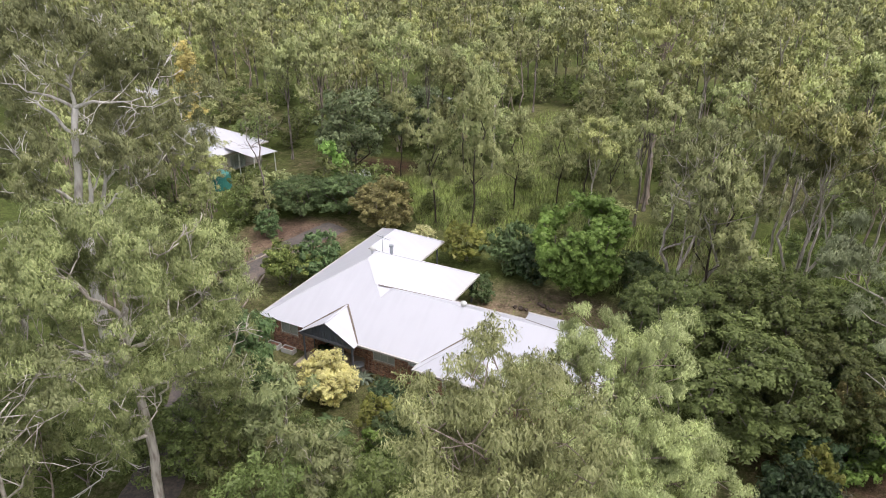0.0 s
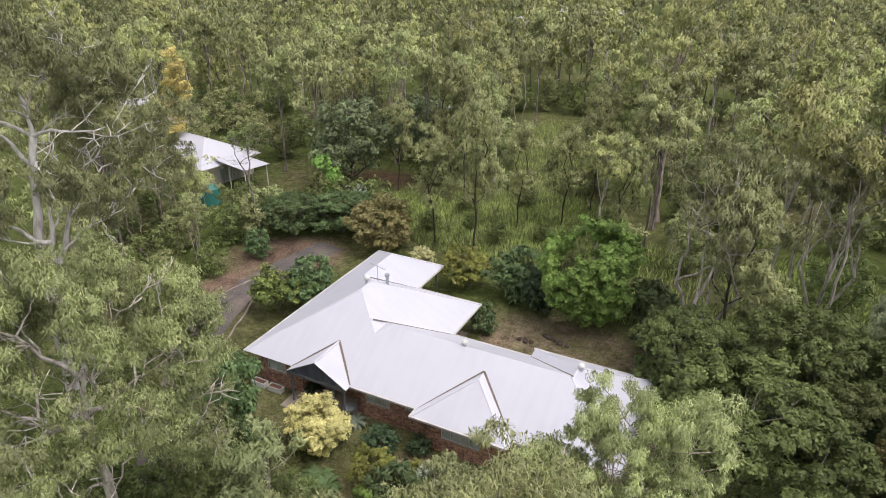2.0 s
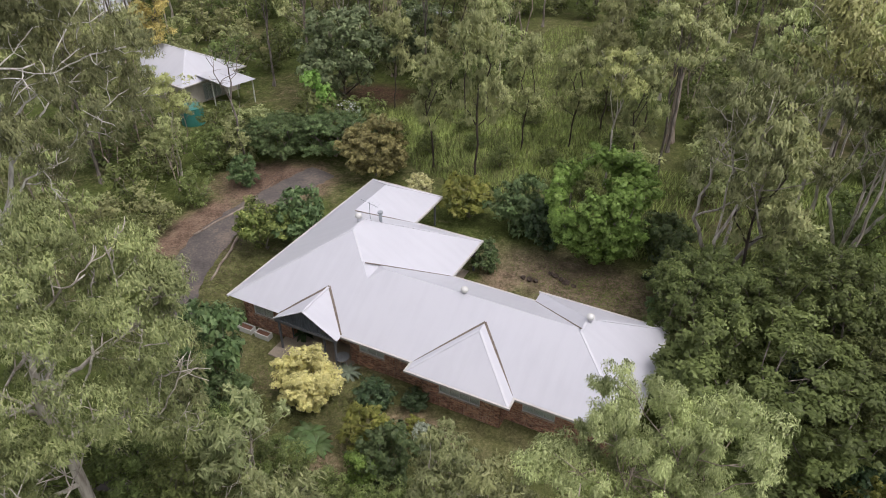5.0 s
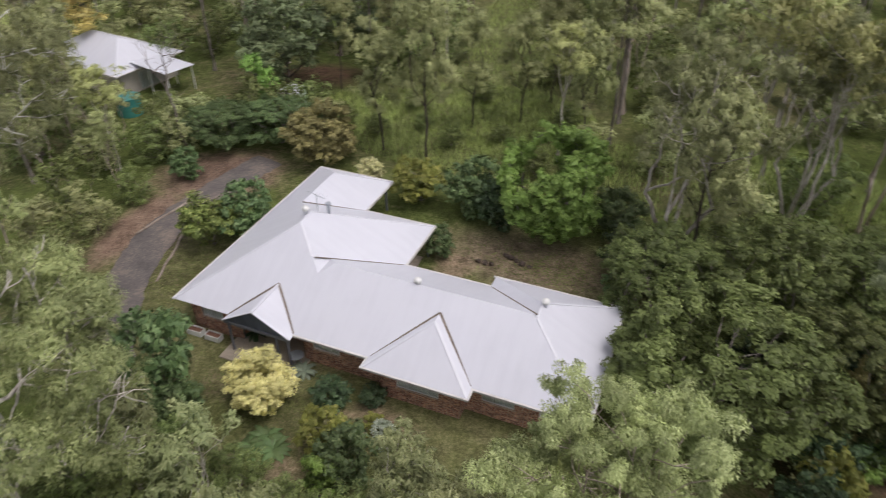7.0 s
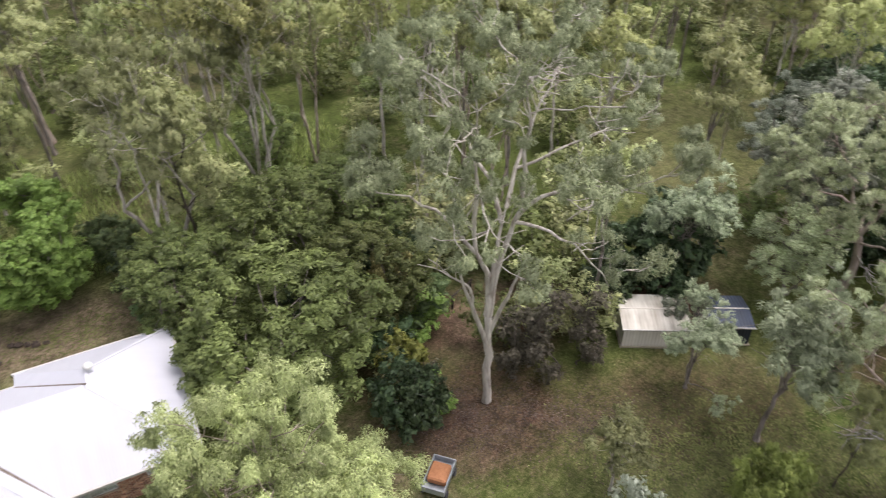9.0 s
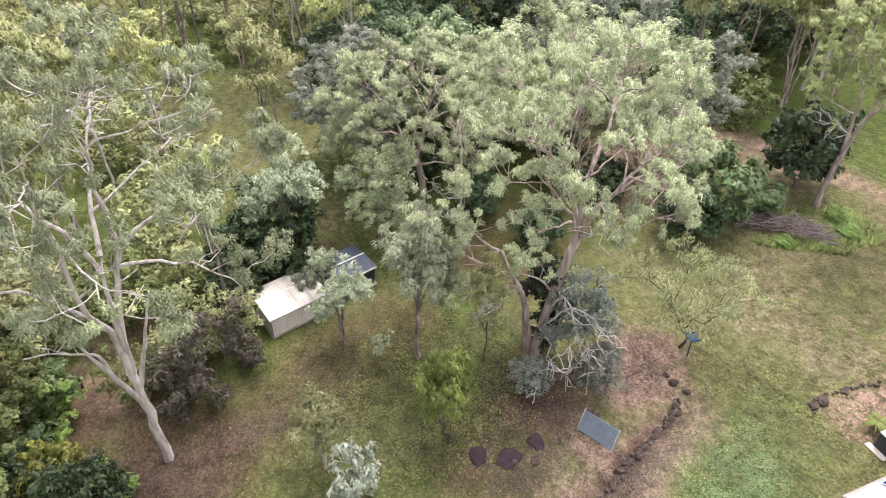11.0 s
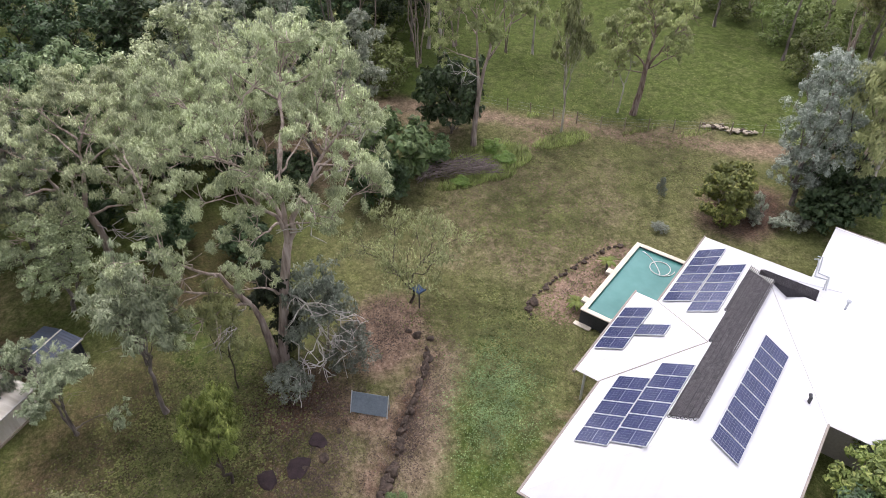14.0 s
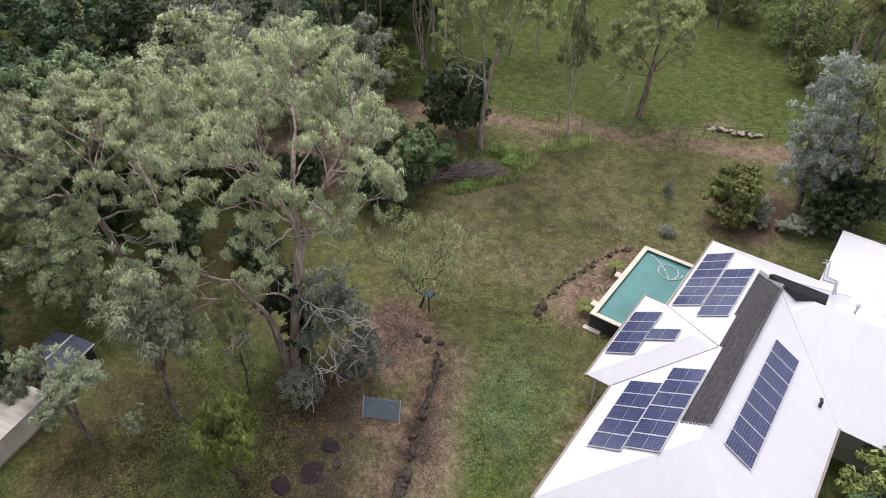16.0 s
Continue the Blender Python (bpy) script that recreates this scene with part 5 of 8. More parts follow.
wall_run(house_a, (19.15, -0.5), (19.15, 0.27), EA)
wall_run(house_a, (19.15, 0.3), (25.5, 0.3), EA, [(1.0, 2.9, 1.1, 2.3), (4.3, 5.4, 1.2, 2.3)])
wall_run(house_a, (25.5, 0.3), (25.5, 8.6), EA, [(2.5, 4.2, 0.9, 2.1)])
wall_run(house_a, (25.5, 8.6), (18.5, 8.6), EA, [(2.0, 4.0, 0.9, 2.1)])
wall_run(house_a, (18.5, 8.6), (18.5, 7.6), EA)
wall_run(house_a, (18.5, 7.6), (11.3, 7.6), EA, [(1.5, 3.2, 0.9, 2.1)])
wall_run(house_a, (9.2, 7.8), (9.2, 12.5), EA, [(1.0, 3.0, 0.1, 2.1)])
wall_run(house_a, (9.2, 12.5), (4.2, 12.5), EA)
wall_run(house_a, (4.2, 12.5), (4.2, 17.1), EA, [(1.4, 2.8, 0.9, 2.1)])
wall_run(house_a, (4.2, 17.1), (0.42, 17.1), EA)
wall_run(house_a, (0.42, 17.1), (0.42, 0.3), EA, [(3.0, 5.4, 0.1, 2.1), (9.0, 10.6, 0.9, 2.1), (13.0, 14.5, 0.9, 2.1)])
bm = bmesh.new()
box(bm, 0.5, 0.5, -0.08, 25.4, 7.5, 0.06)
part("floor_slab", bm, CONCRETE, house_a)
bm = bmesh.new()
box(bm, 0.5, 7.6, -0.08, 11.2, 12.6, 0.05)
part("floor_slab", bm, CONCRETE, house_a)
for u, v in ((11.5, 8.6), (11.5, 12.8), (5.9, 17.3), (5.9, 13.4)):
    bm = bmesh.new()
    box(bm, u - 0.06, v - 0.06, 0, u + 0.06, v + 0.06, EA - 0.03)
    part("verandah_post", bm, POST_GREY, house_a)
# litter-filled valleys beside the front wings
for a, b in (((13.62, -0.3, EA), (16.68, 2.75, EA + 1.8)), ((19.72, -0.3, EA), (16.68, 2.75, EA + 1.8)), ((3.95, -0.3, EA), (6.28, 2.0, EA + 1.37)), ((8.6, -0.3, EA), (6.28, 2.0, EA + 1.37)),
             ((17.95, 8.15, EA), (22.0, 3.95, EA + 2.45)), ((11.85, 8.15, EA), (7.8, 3.95, EA + 2.45)), ((6.2, 13.1, EA), (3.1, 10.0, EA + 1.85))):
    bm = bmesh.new()
    bar(bm, a, b, 0.15 if a[1] < 0 else 0.09, 0.04, 0.02)
    part("roof_valley", bm, RUST, house_a, "valley gutter lined with brown leaf litter")
whirly_vent(house_a, 14.75, 4.0, 5.0)
whirly_vent(house_a, 22.2, 5.0, 4.95)
whirly_vent(house_a, 5.5, 6.9, 6.05)
bm = bmesh.new()
rod(bm, (6.6, 7.9, 4.8), (6.6, 7.9, 6.3), 0.12, 10)
rod(bm, (6.6, 7.9, 6.3), (6.6, 7.9, 6.42), 0.19, 10)
part("flue", bm, STEEL, house_a, "grey metal stove flue")
bm = bmesh.new()
rod(bm, (6.1, 7.4, 5.5), (6.1, 7.4, 7.3), 0.022, 6)
rod(bm, (5.3, 7.6, 7.2), (6.9, 7.2, 7.2), 0.016, 5)
for k in range(6):
    s = 5.45 + k * 0.26
    rod(bm, (s, 7.2 - (s - 6.1) * .25, 7.2), (s + 0.02, 7.8 - (s - 6.1) * .25, 7.2), 0.01, 4)
part("antenna", bm, STEEL, house_a, "thin roof television antenna")

# white-roofed house with the solar panels
EB = 2.6
house_b = thing("house", 14.2, 1.41, 0, -60, "house with bright white metal roofs and solar panels", "house")
hip(house_b, 0.0, 23.9, -10.45, 0.0, EB, (3,), "wns", mat=BLOWN_ROOF)
hip(house_b, 8.1, 15.95, -7.0, 1.45, EB - 0.012, (), "n", mat=BLOWN_ROOF)
hip(house_b, 12.5, 22.9, -22.0, -2.0, EB - 0.024, (), "", mat=BLOWN_ROOF)
hip(house_b, 20.0, 30.45, -14.6, -6.85, EB - 0.036, (3, 4), "e", mat=BLOWN_ROOF)
for a, b in (((15.9, 0.05, EB), (12.05, -3.9, EB + 2.25)), ((8.15, 0.05, EB), (12.0, -3.9, EB + 2.25)), ((12.5, -10.4, EB), (17.6, -5.3, EB + 2.95))):
    bm = bmesh.new()
    bar(bm, a, b, 0.05, 0.02, 0.012)
    part("roof_valley", bm, DULL_GUTTER, house_b, "narrow grey valley gutter")
GREY_WALL = surface("pale_render", (0.35, 0.32, 0.28), (0.48, 0.44, 0.39), 0.8, 8, 0.9, 0.15)
wall_run(house_b, (23.3, -0.6), (0.6, -0.6), EB, [(2.2, 4.0, 0.9, 2.1), (17.5, 19.5, 0.9, 2.1)], GREY_WALL)
wall_run(house_b, (0.6, -0.6), (0.6, -9.85), EB, [(2.0, 4.0, 0.9, 2.1)], GREY_WALL)
wall_run(house_b, (0.6, -9.85), (13.0, -9.85), EB, [(3.0, 5.0, 0.9, 2.1), (8.0, 9.5, 0.9, 2.1)], GREY_WALL)
wall_run(house_b, (13.0, -9.85), (13.0, -21.5), EB, [(2.0, 4.0, 0.9, 2.1)], GREY_WALL)
wall_run(house_b, (13.0, -21.5), (22.3, -21.5), EB, (), GREY_WALL)
wall_run(house_b, (22.3, -21.5), (22.3, -14.0), EB, (), GREY_WALL)
wall_run(house_b, (22.3, -14.0), (29.85, -14.0), EB, (), GREY_WALL)
wall_run(house_b, (29.85, -14.0), (29.85, -7.45), EB, (), GREY_WALL)
wall_run(house_b, (29.85, -7.45), (23.3, -7.45), EB, [(2.0, 4.5, 0.1, 2.1)], GREY_WALL)
wall_run(house_b, (23.3, -7.45), (23.3, -0.6), EB, [(2.0, 4.0, 0.9, 2.1)], GREY_WALL)
for u in (8.5, 15.5):
    bm = bmesh.new()
    box(bm, u - 0.06, 0.95, 0, u + 0.06, 1.07, EB - 0.02)
    part("verandah_post", bm, WHITE, house_b)


def slope_matrix(u, v, q0, e, sgn=1, lift=0.07, t=0.577):
    """Where a panel lies on a slope whose eave is at q0 and that rises away from it."""
    z = e + (q0 - v) * sgn * t + lift
    tilt = math.atan(t) * (1 if sgn > 0 else -1)
    return Matrix.Translation((u, v, z)) @ Matrix.Rotation(-tilt, 4, "X")


def panel_mesh(h):
    bm = bmesh.new()
    w = 0.99
    box(bm, 0.012, -h / 2 + 0.012, 0.0, w - 0.012, h / 2 - 0.012, 0.03)
    uv = bm.loops.layers.uv.verify()
    for f in bm.faces:
        for lp in f.loops:
            lp[uv].uv = (lp.vert.co.x / w, lp.vert.co.y / h + 0.5)
    return bm


def frame_bars(bm, h):
    w = 0.99
    box(bm, 0, -h / 2, -0.01, 0.024, h / 2, 0.045)
    box(bm, w - 0.024, -h / 2, -0.01, w, h / 2, 0.045)
    box(bm, 0.024, -h / 2, -0.01, w - 0.024, -h / 2 + 0.024, 0.045)
    box(bm, 0.024, h / 2 - 0.024, -0.01, w - 0.024, h / 2, 0.045)


SHARED = {}


def solar_panel(m, mat):
    p = thing("solar_panel", 0, 0, 0, 0, "blue solar panel with pale cell lines on the white roof", "solar panel", "solar panels on the roof")
    p.matrix_basis = HB @ m
    if mat.name not in SHARED:
        f = bmesh.new()
        h = 1.84 if mat is PV_BAR else 1.65
        frame_bars(f, h)
        SHARED[mat.name] = (part("cell_sheet", panel_mesh(h), mat, p), part("panel_frame", f, ALU, p))
    else:
        for src in SHARED[mat.name]:
            o = new(src.name.split(".")[0], src.data)
            o.parent = p


HB = pose(14.2, 1.41, 0, 0, 0, -60)
for u0, n, v, q0, sgn, mt in ((3.58, 5, -1.6, 0, 1, PV_BAR), (3.88, 6, -3.22, 0, 1, PV_BAR), (15.85, 6, -1.02, 0, 1, PV_BAR), (14.75, 5, -2.72, 0, 1, PV_BAR),
                              (10.0, 4, 0.53, 1.45, 1, PV_BAR), (11.35, 1, -1.03, 1.45, 1, PV_BAR), (5.98, 8, -6.88, -10.45, -1, PV)):
    for k in range(n):
        m = slope_matrix(u0 + k * 1.01, v, q0, EB, 1, 0.09) if sgn > 0 else slope_matrix(u0 + k * 1.01, v, q0, EB, -1, 0.09)
        solar_panel(m, mt)

# black pool-heating mat of many thin tubes
mat_a = thing("pool_heating_mat", 14.2, 1.41, 0, -60, "black ribbed rubber pool-heating mat on the roof", "heating mat")
rng = np.random.default_rng(2)
v0 = -3.74
for k in range(32):
    v0 -= 0.047 + (0.022 if k % 5 == 3 else 0.0)
    start = 15.0 if v0 > -3.9 else (12.1 if v0 > -4.1 else 6.15)
    stop = 19.6 + 1.17 * (v0 + 3.86)
    pts = []
    for s in np.linspace(start, stop, 9):
        pts.append(((s, v0 + 0.008 * rng.normal(), EB - v0 * 0.577 + 0.05 + (0.03 if v0 < -5.2 else 0)), 0.025))
    V, F = tubes([pts], 5)
    raw("tube", V, F, TUBE, mat_a, True)
for s0, v1 in ((15.0, -3.84), (12.1, -4.0)):
    pts = [((s0 - 0.12 * math.sin(a), v1 - 0.09 * math.cos(a), EB - v1 * 0.577 + 0.07), 0.022) for a in np.linspace(0, math.pi, 7)]
    V, F = tubes([pts], 5)
    raw("loop_end", V, F, RUBBER, mat_a, True)
for k in range(7):
    v0 = -4.1 - k * 0.18
    pts = []
    for a in np.linspace(0, math.pi, 7):
        pts.append(((6.12 - 0.11 * math.sin(a), v0 - 0.07 + 0.07 * math.cos(a), EB - v0 * 0.577 + 0.09), 0.022))
    V, F = tubes([pts], 5)
    raw("loop_end", V, F, RUBBER, mat_a, True)
bm = bmesh.new()
for u0, va, vb in ((15.0, -3.76, -3.9), (12.1, -3.9, -4.1), (6.16, -4.1, -5.24)):
    q = [(u0, va), (19.6 + 1.17 * (va + 3.86), va), (19.6 + 1.17 * (vb + 3.86), vb), (u0, vb)]
    bm.faces.new([bm.verts.new((u, v, EB - v * 0.577 + 0.04)) for u, v in q])
bmesh.ops.solidify(bm, geom=bm.faces[:], thickness=0.015)
part("web", bm, RUBBER, mat_a, "black rubber web between the tubes")
bm = bmesh.new()
for k in range(14):
    t = k / 13
    a = Vector((19.62 - 1.66 * t, -3.86 - 1.42 * t, EB + (3.86 + 1.42 * t) * 0.577 + 0.1))
    rod(bm, a, a + Vector((-0.42, 0.02, -0.02)), 0.028, 6)
part("header_fitting", bm, WHITE, mat_a, "row of white pipe fittings")

# second mat on a low frame along the wing's ridge
mat_b = thing("pool_heating_mat", 14.2, 1.41, 0, -60, "dark pool-heating mat lying flat beside the roof ridge", "heating mat")
bm = bmesh.new()
top = [bm.verts.new(v) for v in ((17.86, -5.42, 5.66), (18.6, -4.42, 5.63), (18.62, -7.6, 5.63), (17.84, -7.63, 5.66))]
low = [bm.verts.new((v.co.x, v.co.y, v.co.z - 0.62)) for v in top]
bm.faces.new(top[::-1])
bm.faces.new(low)
for k in range(4):
    bm.faces.new((top[k], top[(k + 1) % 4], low[(k + 1) % 4], low[k]))
bmesh.ops.recalc_face_normals(bm, faces=bm.faces[:])
part("mat_sheet", bm, RUBBER, mat_b)
for k in range(9):
    f = k / 8
    bm = bmesh.new()
    rod(bm, (17.9 + 0.68 * f, -5.3 + 0.75 * f, 5.69), (17.9 + 0.68 * f, -7.58, 5.69), 0.03, 6)
    part("tube", bm, RUBBER, mat_b)
bm = bmesh.new()
for a, b in (((25.8, -6.55, 2.66), (25.9, -6.8, 2.72)), ((25.9, -6.8, 2.72), (23.95, -7.0, 2.72)), ((23.95, -7.0, 2.72), (23.5, -7.7, 3.1)), ((23.5, -7.7, 3.1), (18.9, -7.72, 5.62)), ((26.2, -6.65, 2.68), (26.1, -6.95, 2.8)), ((26.1, -6.95, 2.8), (24.2, -7.1, 2.86)), ((24.2, -7.1, 2.86), (23.75, -7.75, 3.15)), ((23.75, -7.75, 3.15), (19.0, -7.85, 5.6))):
    rod(bm, a, b, 0.04, 6)
part("conduit_pipe", bm, STEEL, house_b, "grey pipes bent over the roof edge")
bm = bmesh.new()
rod(bm, (18.9, -9.1, 4.7), (18.9, -9.1, 5.5), 0.06, 8)
rod(bm, (18.9, -9.1, 5.45), (18.9, -9.1, 5.56), 0.12, 8)
part("roof_pipe", bm, STEEL, house_b)
bm = bmesh.new()
rod(bm, (12.7, -9.28, 3.2), (12.7, -9.28, 3.6), 0.09, 8)
rod(bm, (12.7, -9.28, 3.6), (12.9, -9.2, 3.68), 0.09, 8)
part("roof_pipe", bm, DARK_PAINT, house_b, "small dark vent pipe")

# third house, half hidden by trees
house_c = thing("house", -42.6, 74.4, 0, 157, "house with pale metal roof half hidden among trees", "house")
hip(house_c, 0, 13.5, -9.0, 0.0, 2.7, (0, 1, 2, 3, 4), "swne", 0.5)
wall_run(house_c, (12.9, -0.6), (0.6, -0.6), 2.7, [(2, 4, 0.9, 2.1), (7, 9, 0.9, 2.1)], GREY_WALL)
wall_run(house_c, (0.6, -0.6), (0.6, -8.4), 2.7, [(2.5, 5, 0.1, 2.1)], GREY_WALL)
wall_run(house_c, (0.6, -8.4), (12.9, -8.4), 2.7, (), GREY_WALL)
wall_run(house_c, (12.9, -8.4), (12.9, -0.6), 2.7, (), GREY_WALL)
roof(house_c, [((-4.6, -6.6, 2.75), (0.9, -6.6, 3.0), (0.9, -2.6, 3.3), (-4.6, -2.6, 2.95))], "carport_roof", WHITE_ROOF)
for u, v in ((-4.3, -6.3), (-4.3, -2.9), (-1.5, -6.3), (-1.5, -2.9)):
    bm = bmesh.new()
    box(bm, u - 0.05, v - 0.05, 0, u + 0.05, v + 0.05, 2.74)
    part("carport_post", bm, WHITE, house_c)

# far roofs glimpsed between the trees
for x, y, a, w, d in ((29, 159, 20, 10, 7), (-27, 109, -10, 7, 5), (4, 216, 8, 16, 9), (-22, 214, 5, 14, 8), (-73, 99, 25, 8, 6), (-8, 250, 0, 22, 10), (104, 52, 60, 13, 8), (46, 205, 15, 12, 8)):
    far = thing("house", x, y, 0, a, "distant pale-roofed house glimpsed between trees", "house", "distant houses")
    hip(far, 0, w, 0, d, 2.7, (0,), "s", 0.45)
    for p0, p1 in (((.5, .5), (w - .5, .5)), ((w - .5, .5), (w - .5, d - .5)), ((w - .5, d - .5), (.5, d - .5)), ((.5, d - .5), (.5, .5))):
        wall_run(far, p0, p1, 2.7, [(1.5, 3, 0.9, 2.1)] if p0[1] == .5 and p1[1] == .5 else (), GREY_WALL)
# ---- pool and yard things ----
def water_material():
    m, n, l, b = nodes_of("pool_water")
    a = noise_node(n, l, 0.5, 3)
    r = ramp(n, [(0.35, (0.06, 0.2, 0.185)), (0.65, (0.09, 0.26, 0.24))])
    l.new(a.outputs[0], r.inputs[0])
    l.new(r.outputs[0], b.inputs["Base Color"])
    b.inputs["Roughness"].default_value = 0.06
    w = noise_node(n, l, 5, 2)
    bp = n.new("ShaderNodeBump")
    bp.inputs["Strength"].default_value, bp.inputs["Distance"].default_value = 0.12, 0.02
    l.new(w.outputs[0], bp.inputs["Height"])
    l.new(bp.outputs[0], b.inputs["Normal"])
    return m


pool = thing("swimming_pool", 14.2, 1.41, 0, -60, "raised swimming pool with cream coping and teal water", "pool")
P0, P1, Q0, Q1, PH = 13.95, 22.4, 0.2, 4.0, 1.2
for n_, b_ in (("pool_wall", (P0, Q0, -.1, P0 + .22, Q1, PH - .08)), ("pool_wall", (P1 - .22, Q0, -.1, P1, Q1, PH - .08)), ("pool_wall", (P0 + .22, Q0, -.1, P1 - .22, Q0 + .22, PH - .08)), ("pool_wall", (P0 + .22, Q1 - .22, -.1, P1 - .22, Q1, PH - .08))):
    bm = bmesh.new()
    box(bm, *b_)
    part(n_, bm, DARK_PAINT, pool, "dark painted pool wall")
for b_ in ((P0 - .04, Q0 - .04, P0 + .3, Q1 + .04), (P1 - .3, Q0 - .04, P1 + .04, Q1 + .04), (P0 + .3, Q0 - .04, P1 - .3, Q0 + .3), (P0 + .3, Q1 - .3, P1 - .3, Q1 + .04)):
    bm = bmesh.new()
    box(bm, b_[0], b_[1], PH - .08, b_[2], b_[3], PH, bevel=0.015)
    part("coping", bm, CREAM, pool, "cream pool coping")
bm = bmesh.new()
box(bm, P0 + .2, Q0 + .2, 0.02, P1 - .2, Q1 - .2, PH - .2)
part("water", bm, water_material(), pool, "teal pool water")
bm = bmesh.new()
box(bm, P0 - .35, Q1 - 0.9, 0.0, P0 - .0, Q1 + .25, 0.07)
part("pool_step", bm, CREAM, pool)
for u in (1.0, 4.5):
    bm = bmesh.new()
    box(bm, P0 + u, Q1 + .045, 0.75, P0 + u + 0.5, Q1 + .5, 0.95, bevel=0.02)
    part("pool_ledge", bm, CREAM, pool)
hose = thing("pool_hose", 14.2, 1.41, 0, -60, "white floating cleaner hose curled on the pool water", "hose")
pts = []
for t in np.linspace(0, 1, 60):
    if t < 0.35:
        k = t / 0.35
        pts.append((21.9 - 0.5 * k - 1.2 * k * k, 3.35 - 2.0 * k, PH - .17))
    else:
        k = (t - 0.35) / 0.65 * 7.6
        pts.append((20.75 + 0.75 * math.cos(k + 3.6) + 0.08 * k * .3, 1.75 + 0.75 * math.sin(k + 3.6) - .04 * k, PH - .165))
V, F = tubes([[(p, 0.035) for p in pts]], 6)
raw("hose_tube", V, F, WHITE, hose, True)


def wpos(u, v, ox=14.2, oy=1.41, a=-60):
    c, s = math.cos(radians(a)), math.sin(radians(a))
    return ox + u * c - v * s, oy + u * s + v * c


def palm(x, y, h, n, reach, label, base=0.0, mat=None):
    ob = thing("palm_plant", x, y, base, 0, label, "plant")
    rng = np.random.default_rng(int(abs(x * 13 + y * 7)))
    V, F = tubes([[((0, 0, -0.05), 0.1), ((0.03, 0.02, h * 0.5), 0.08), ((0.05, 0, h), 0.06)]], 7)
    raw("stem", V, F, BARK_GREY, ob, True)
    for k in range(n):
        a = k * 2.4 + rng.random() * 0.4
        up = 0.25 + 0.75 * rng.random()
        rows = []
        for j in range(6):
            t = j / 5
            r_ = reach * t
            z_ = h + reach * (up * t - 0.75 * t * t)
            wd = 0.16 * reach * math.sin(math.pi * (0.12 + 0.86 * t))
            c, s = math.cos(a), math.sin(a)
            rows += [(r_ * c - wd * s, r_ * s + wd * c, z_ - 0.04), (r_ * c, r_ * s, z_), (r_ * c + wd * s, r_ * s - wd * c, z_ - 0.04)]
        F = [(3 * j + i, 3 * j + i + 1, 3 * j + i + 4, 3 * j + i + 3) for j in range(5) for i in range(2)]
        raw("frond", rows, F, mat or L_MID, ob)
    return ob


palm(*wpos(14.9, 4.75), 0.7, 14, 0.75, "small yellowish palm beside the pool", mat=L_YELLOW)
palm(*wpos(19.6, 4.85), 0.9, 14, 0.75, "small yellowish palm beside the pool", mat=L_YELLOW)


def rock_mesh(rng, sx, sy, sz, rough=0.45):
    """A broken, faceted lump of stone."""
    bm = bmesh.new()
    bmesh.ops.create_icosphere(bm, subdivisions=2, radius=1.0)
    o = Vector(rng.normal(size=3).tolist()) * 5
    cuts = [Vector(rng.normal(size=3).tolist()).normalized() for _ in range(11)]
    for v in bm.verts:
        d = v.co.normalized()
        k = min([1.0] + [0.66 / max(d.dot(c), 0.05) for c in cuts])
        k *= 1 + rough * 0.5 * noise.noise(d * 1.6 + o)
        v.co = Vector((d.x * sx * k, d.y * sy * k, d.z * sz * k))
    return bm


rng = np.random.default_rng(11)
wall_line = [(17.6, 7.3), (18.9, 6.2), (20.3, 5.2), (21.6, 4.3), (22.8, 3.3), (24.0, 2.4), (25.3, 1.6), (26.3, 1.0)]
n_rock = 0
for k in range(84):
    t = k / 83 * (len(wall_line) - 1)
    i = min(int(t), len(wall_line) - 2)
    x, y = (wall_line[i][c] + (wall_line[i + 1][c] - wall_line[i][c]) * (t - i) for c in (0, 1))
    s = 0.11 + 0.2 * rng.random() if k > 20 else 0.18 + 0.24 * rng.random()
    if math.sin(k * 0.9) + math.sin(k * 2.3) < -0.75:
        continue
    ob = part("rock", rock_mesh(rng, s * 1.35, s * 0.8, s * 0.75), ROCK)
    ob.matrix_basis = pose(x + 0.1 * rng.normal(), y + 0.1 * rng.normal(), s * 0.25, 20 * rng.normal(), 20 * rng.normal(), -38 + 25 * rng.normal())
    tagged(ob, "rough brown rock in a low garden edging", "rock", "rocks of the low edging")
bed = [(26.2, -6.0), (27.6, -6.6), (28.4, -8.4), (29.2, -10.4), (29.8, -12.4), (30.3, -14.4), (30.2, -15.8)]
for k in range(36):
    t = k / 35 * (len(bed) - 1)
    i = min(int(t), len(bed) - 2)
    x, y = (bed[i][c] + (bed[i + 1][c] - bed[i][c]) * (t - i) for c in (0, 1))
    s = 0.07 + 0.1 * rng.random()
    ob = part("rock", rock_mesh(rng, s * 1.4, s, s * 0.8), ROCK)
    ob.matrix_basis = pose(x + 0.07 * rng.normal(), y + 0.07 * rng.normal(), s * 0.3, 0, 0, 360 * rng.random())
    tagged(ob, "small brown edging stone of the bare garden bed", "rock", "edging stones of the pool bed")
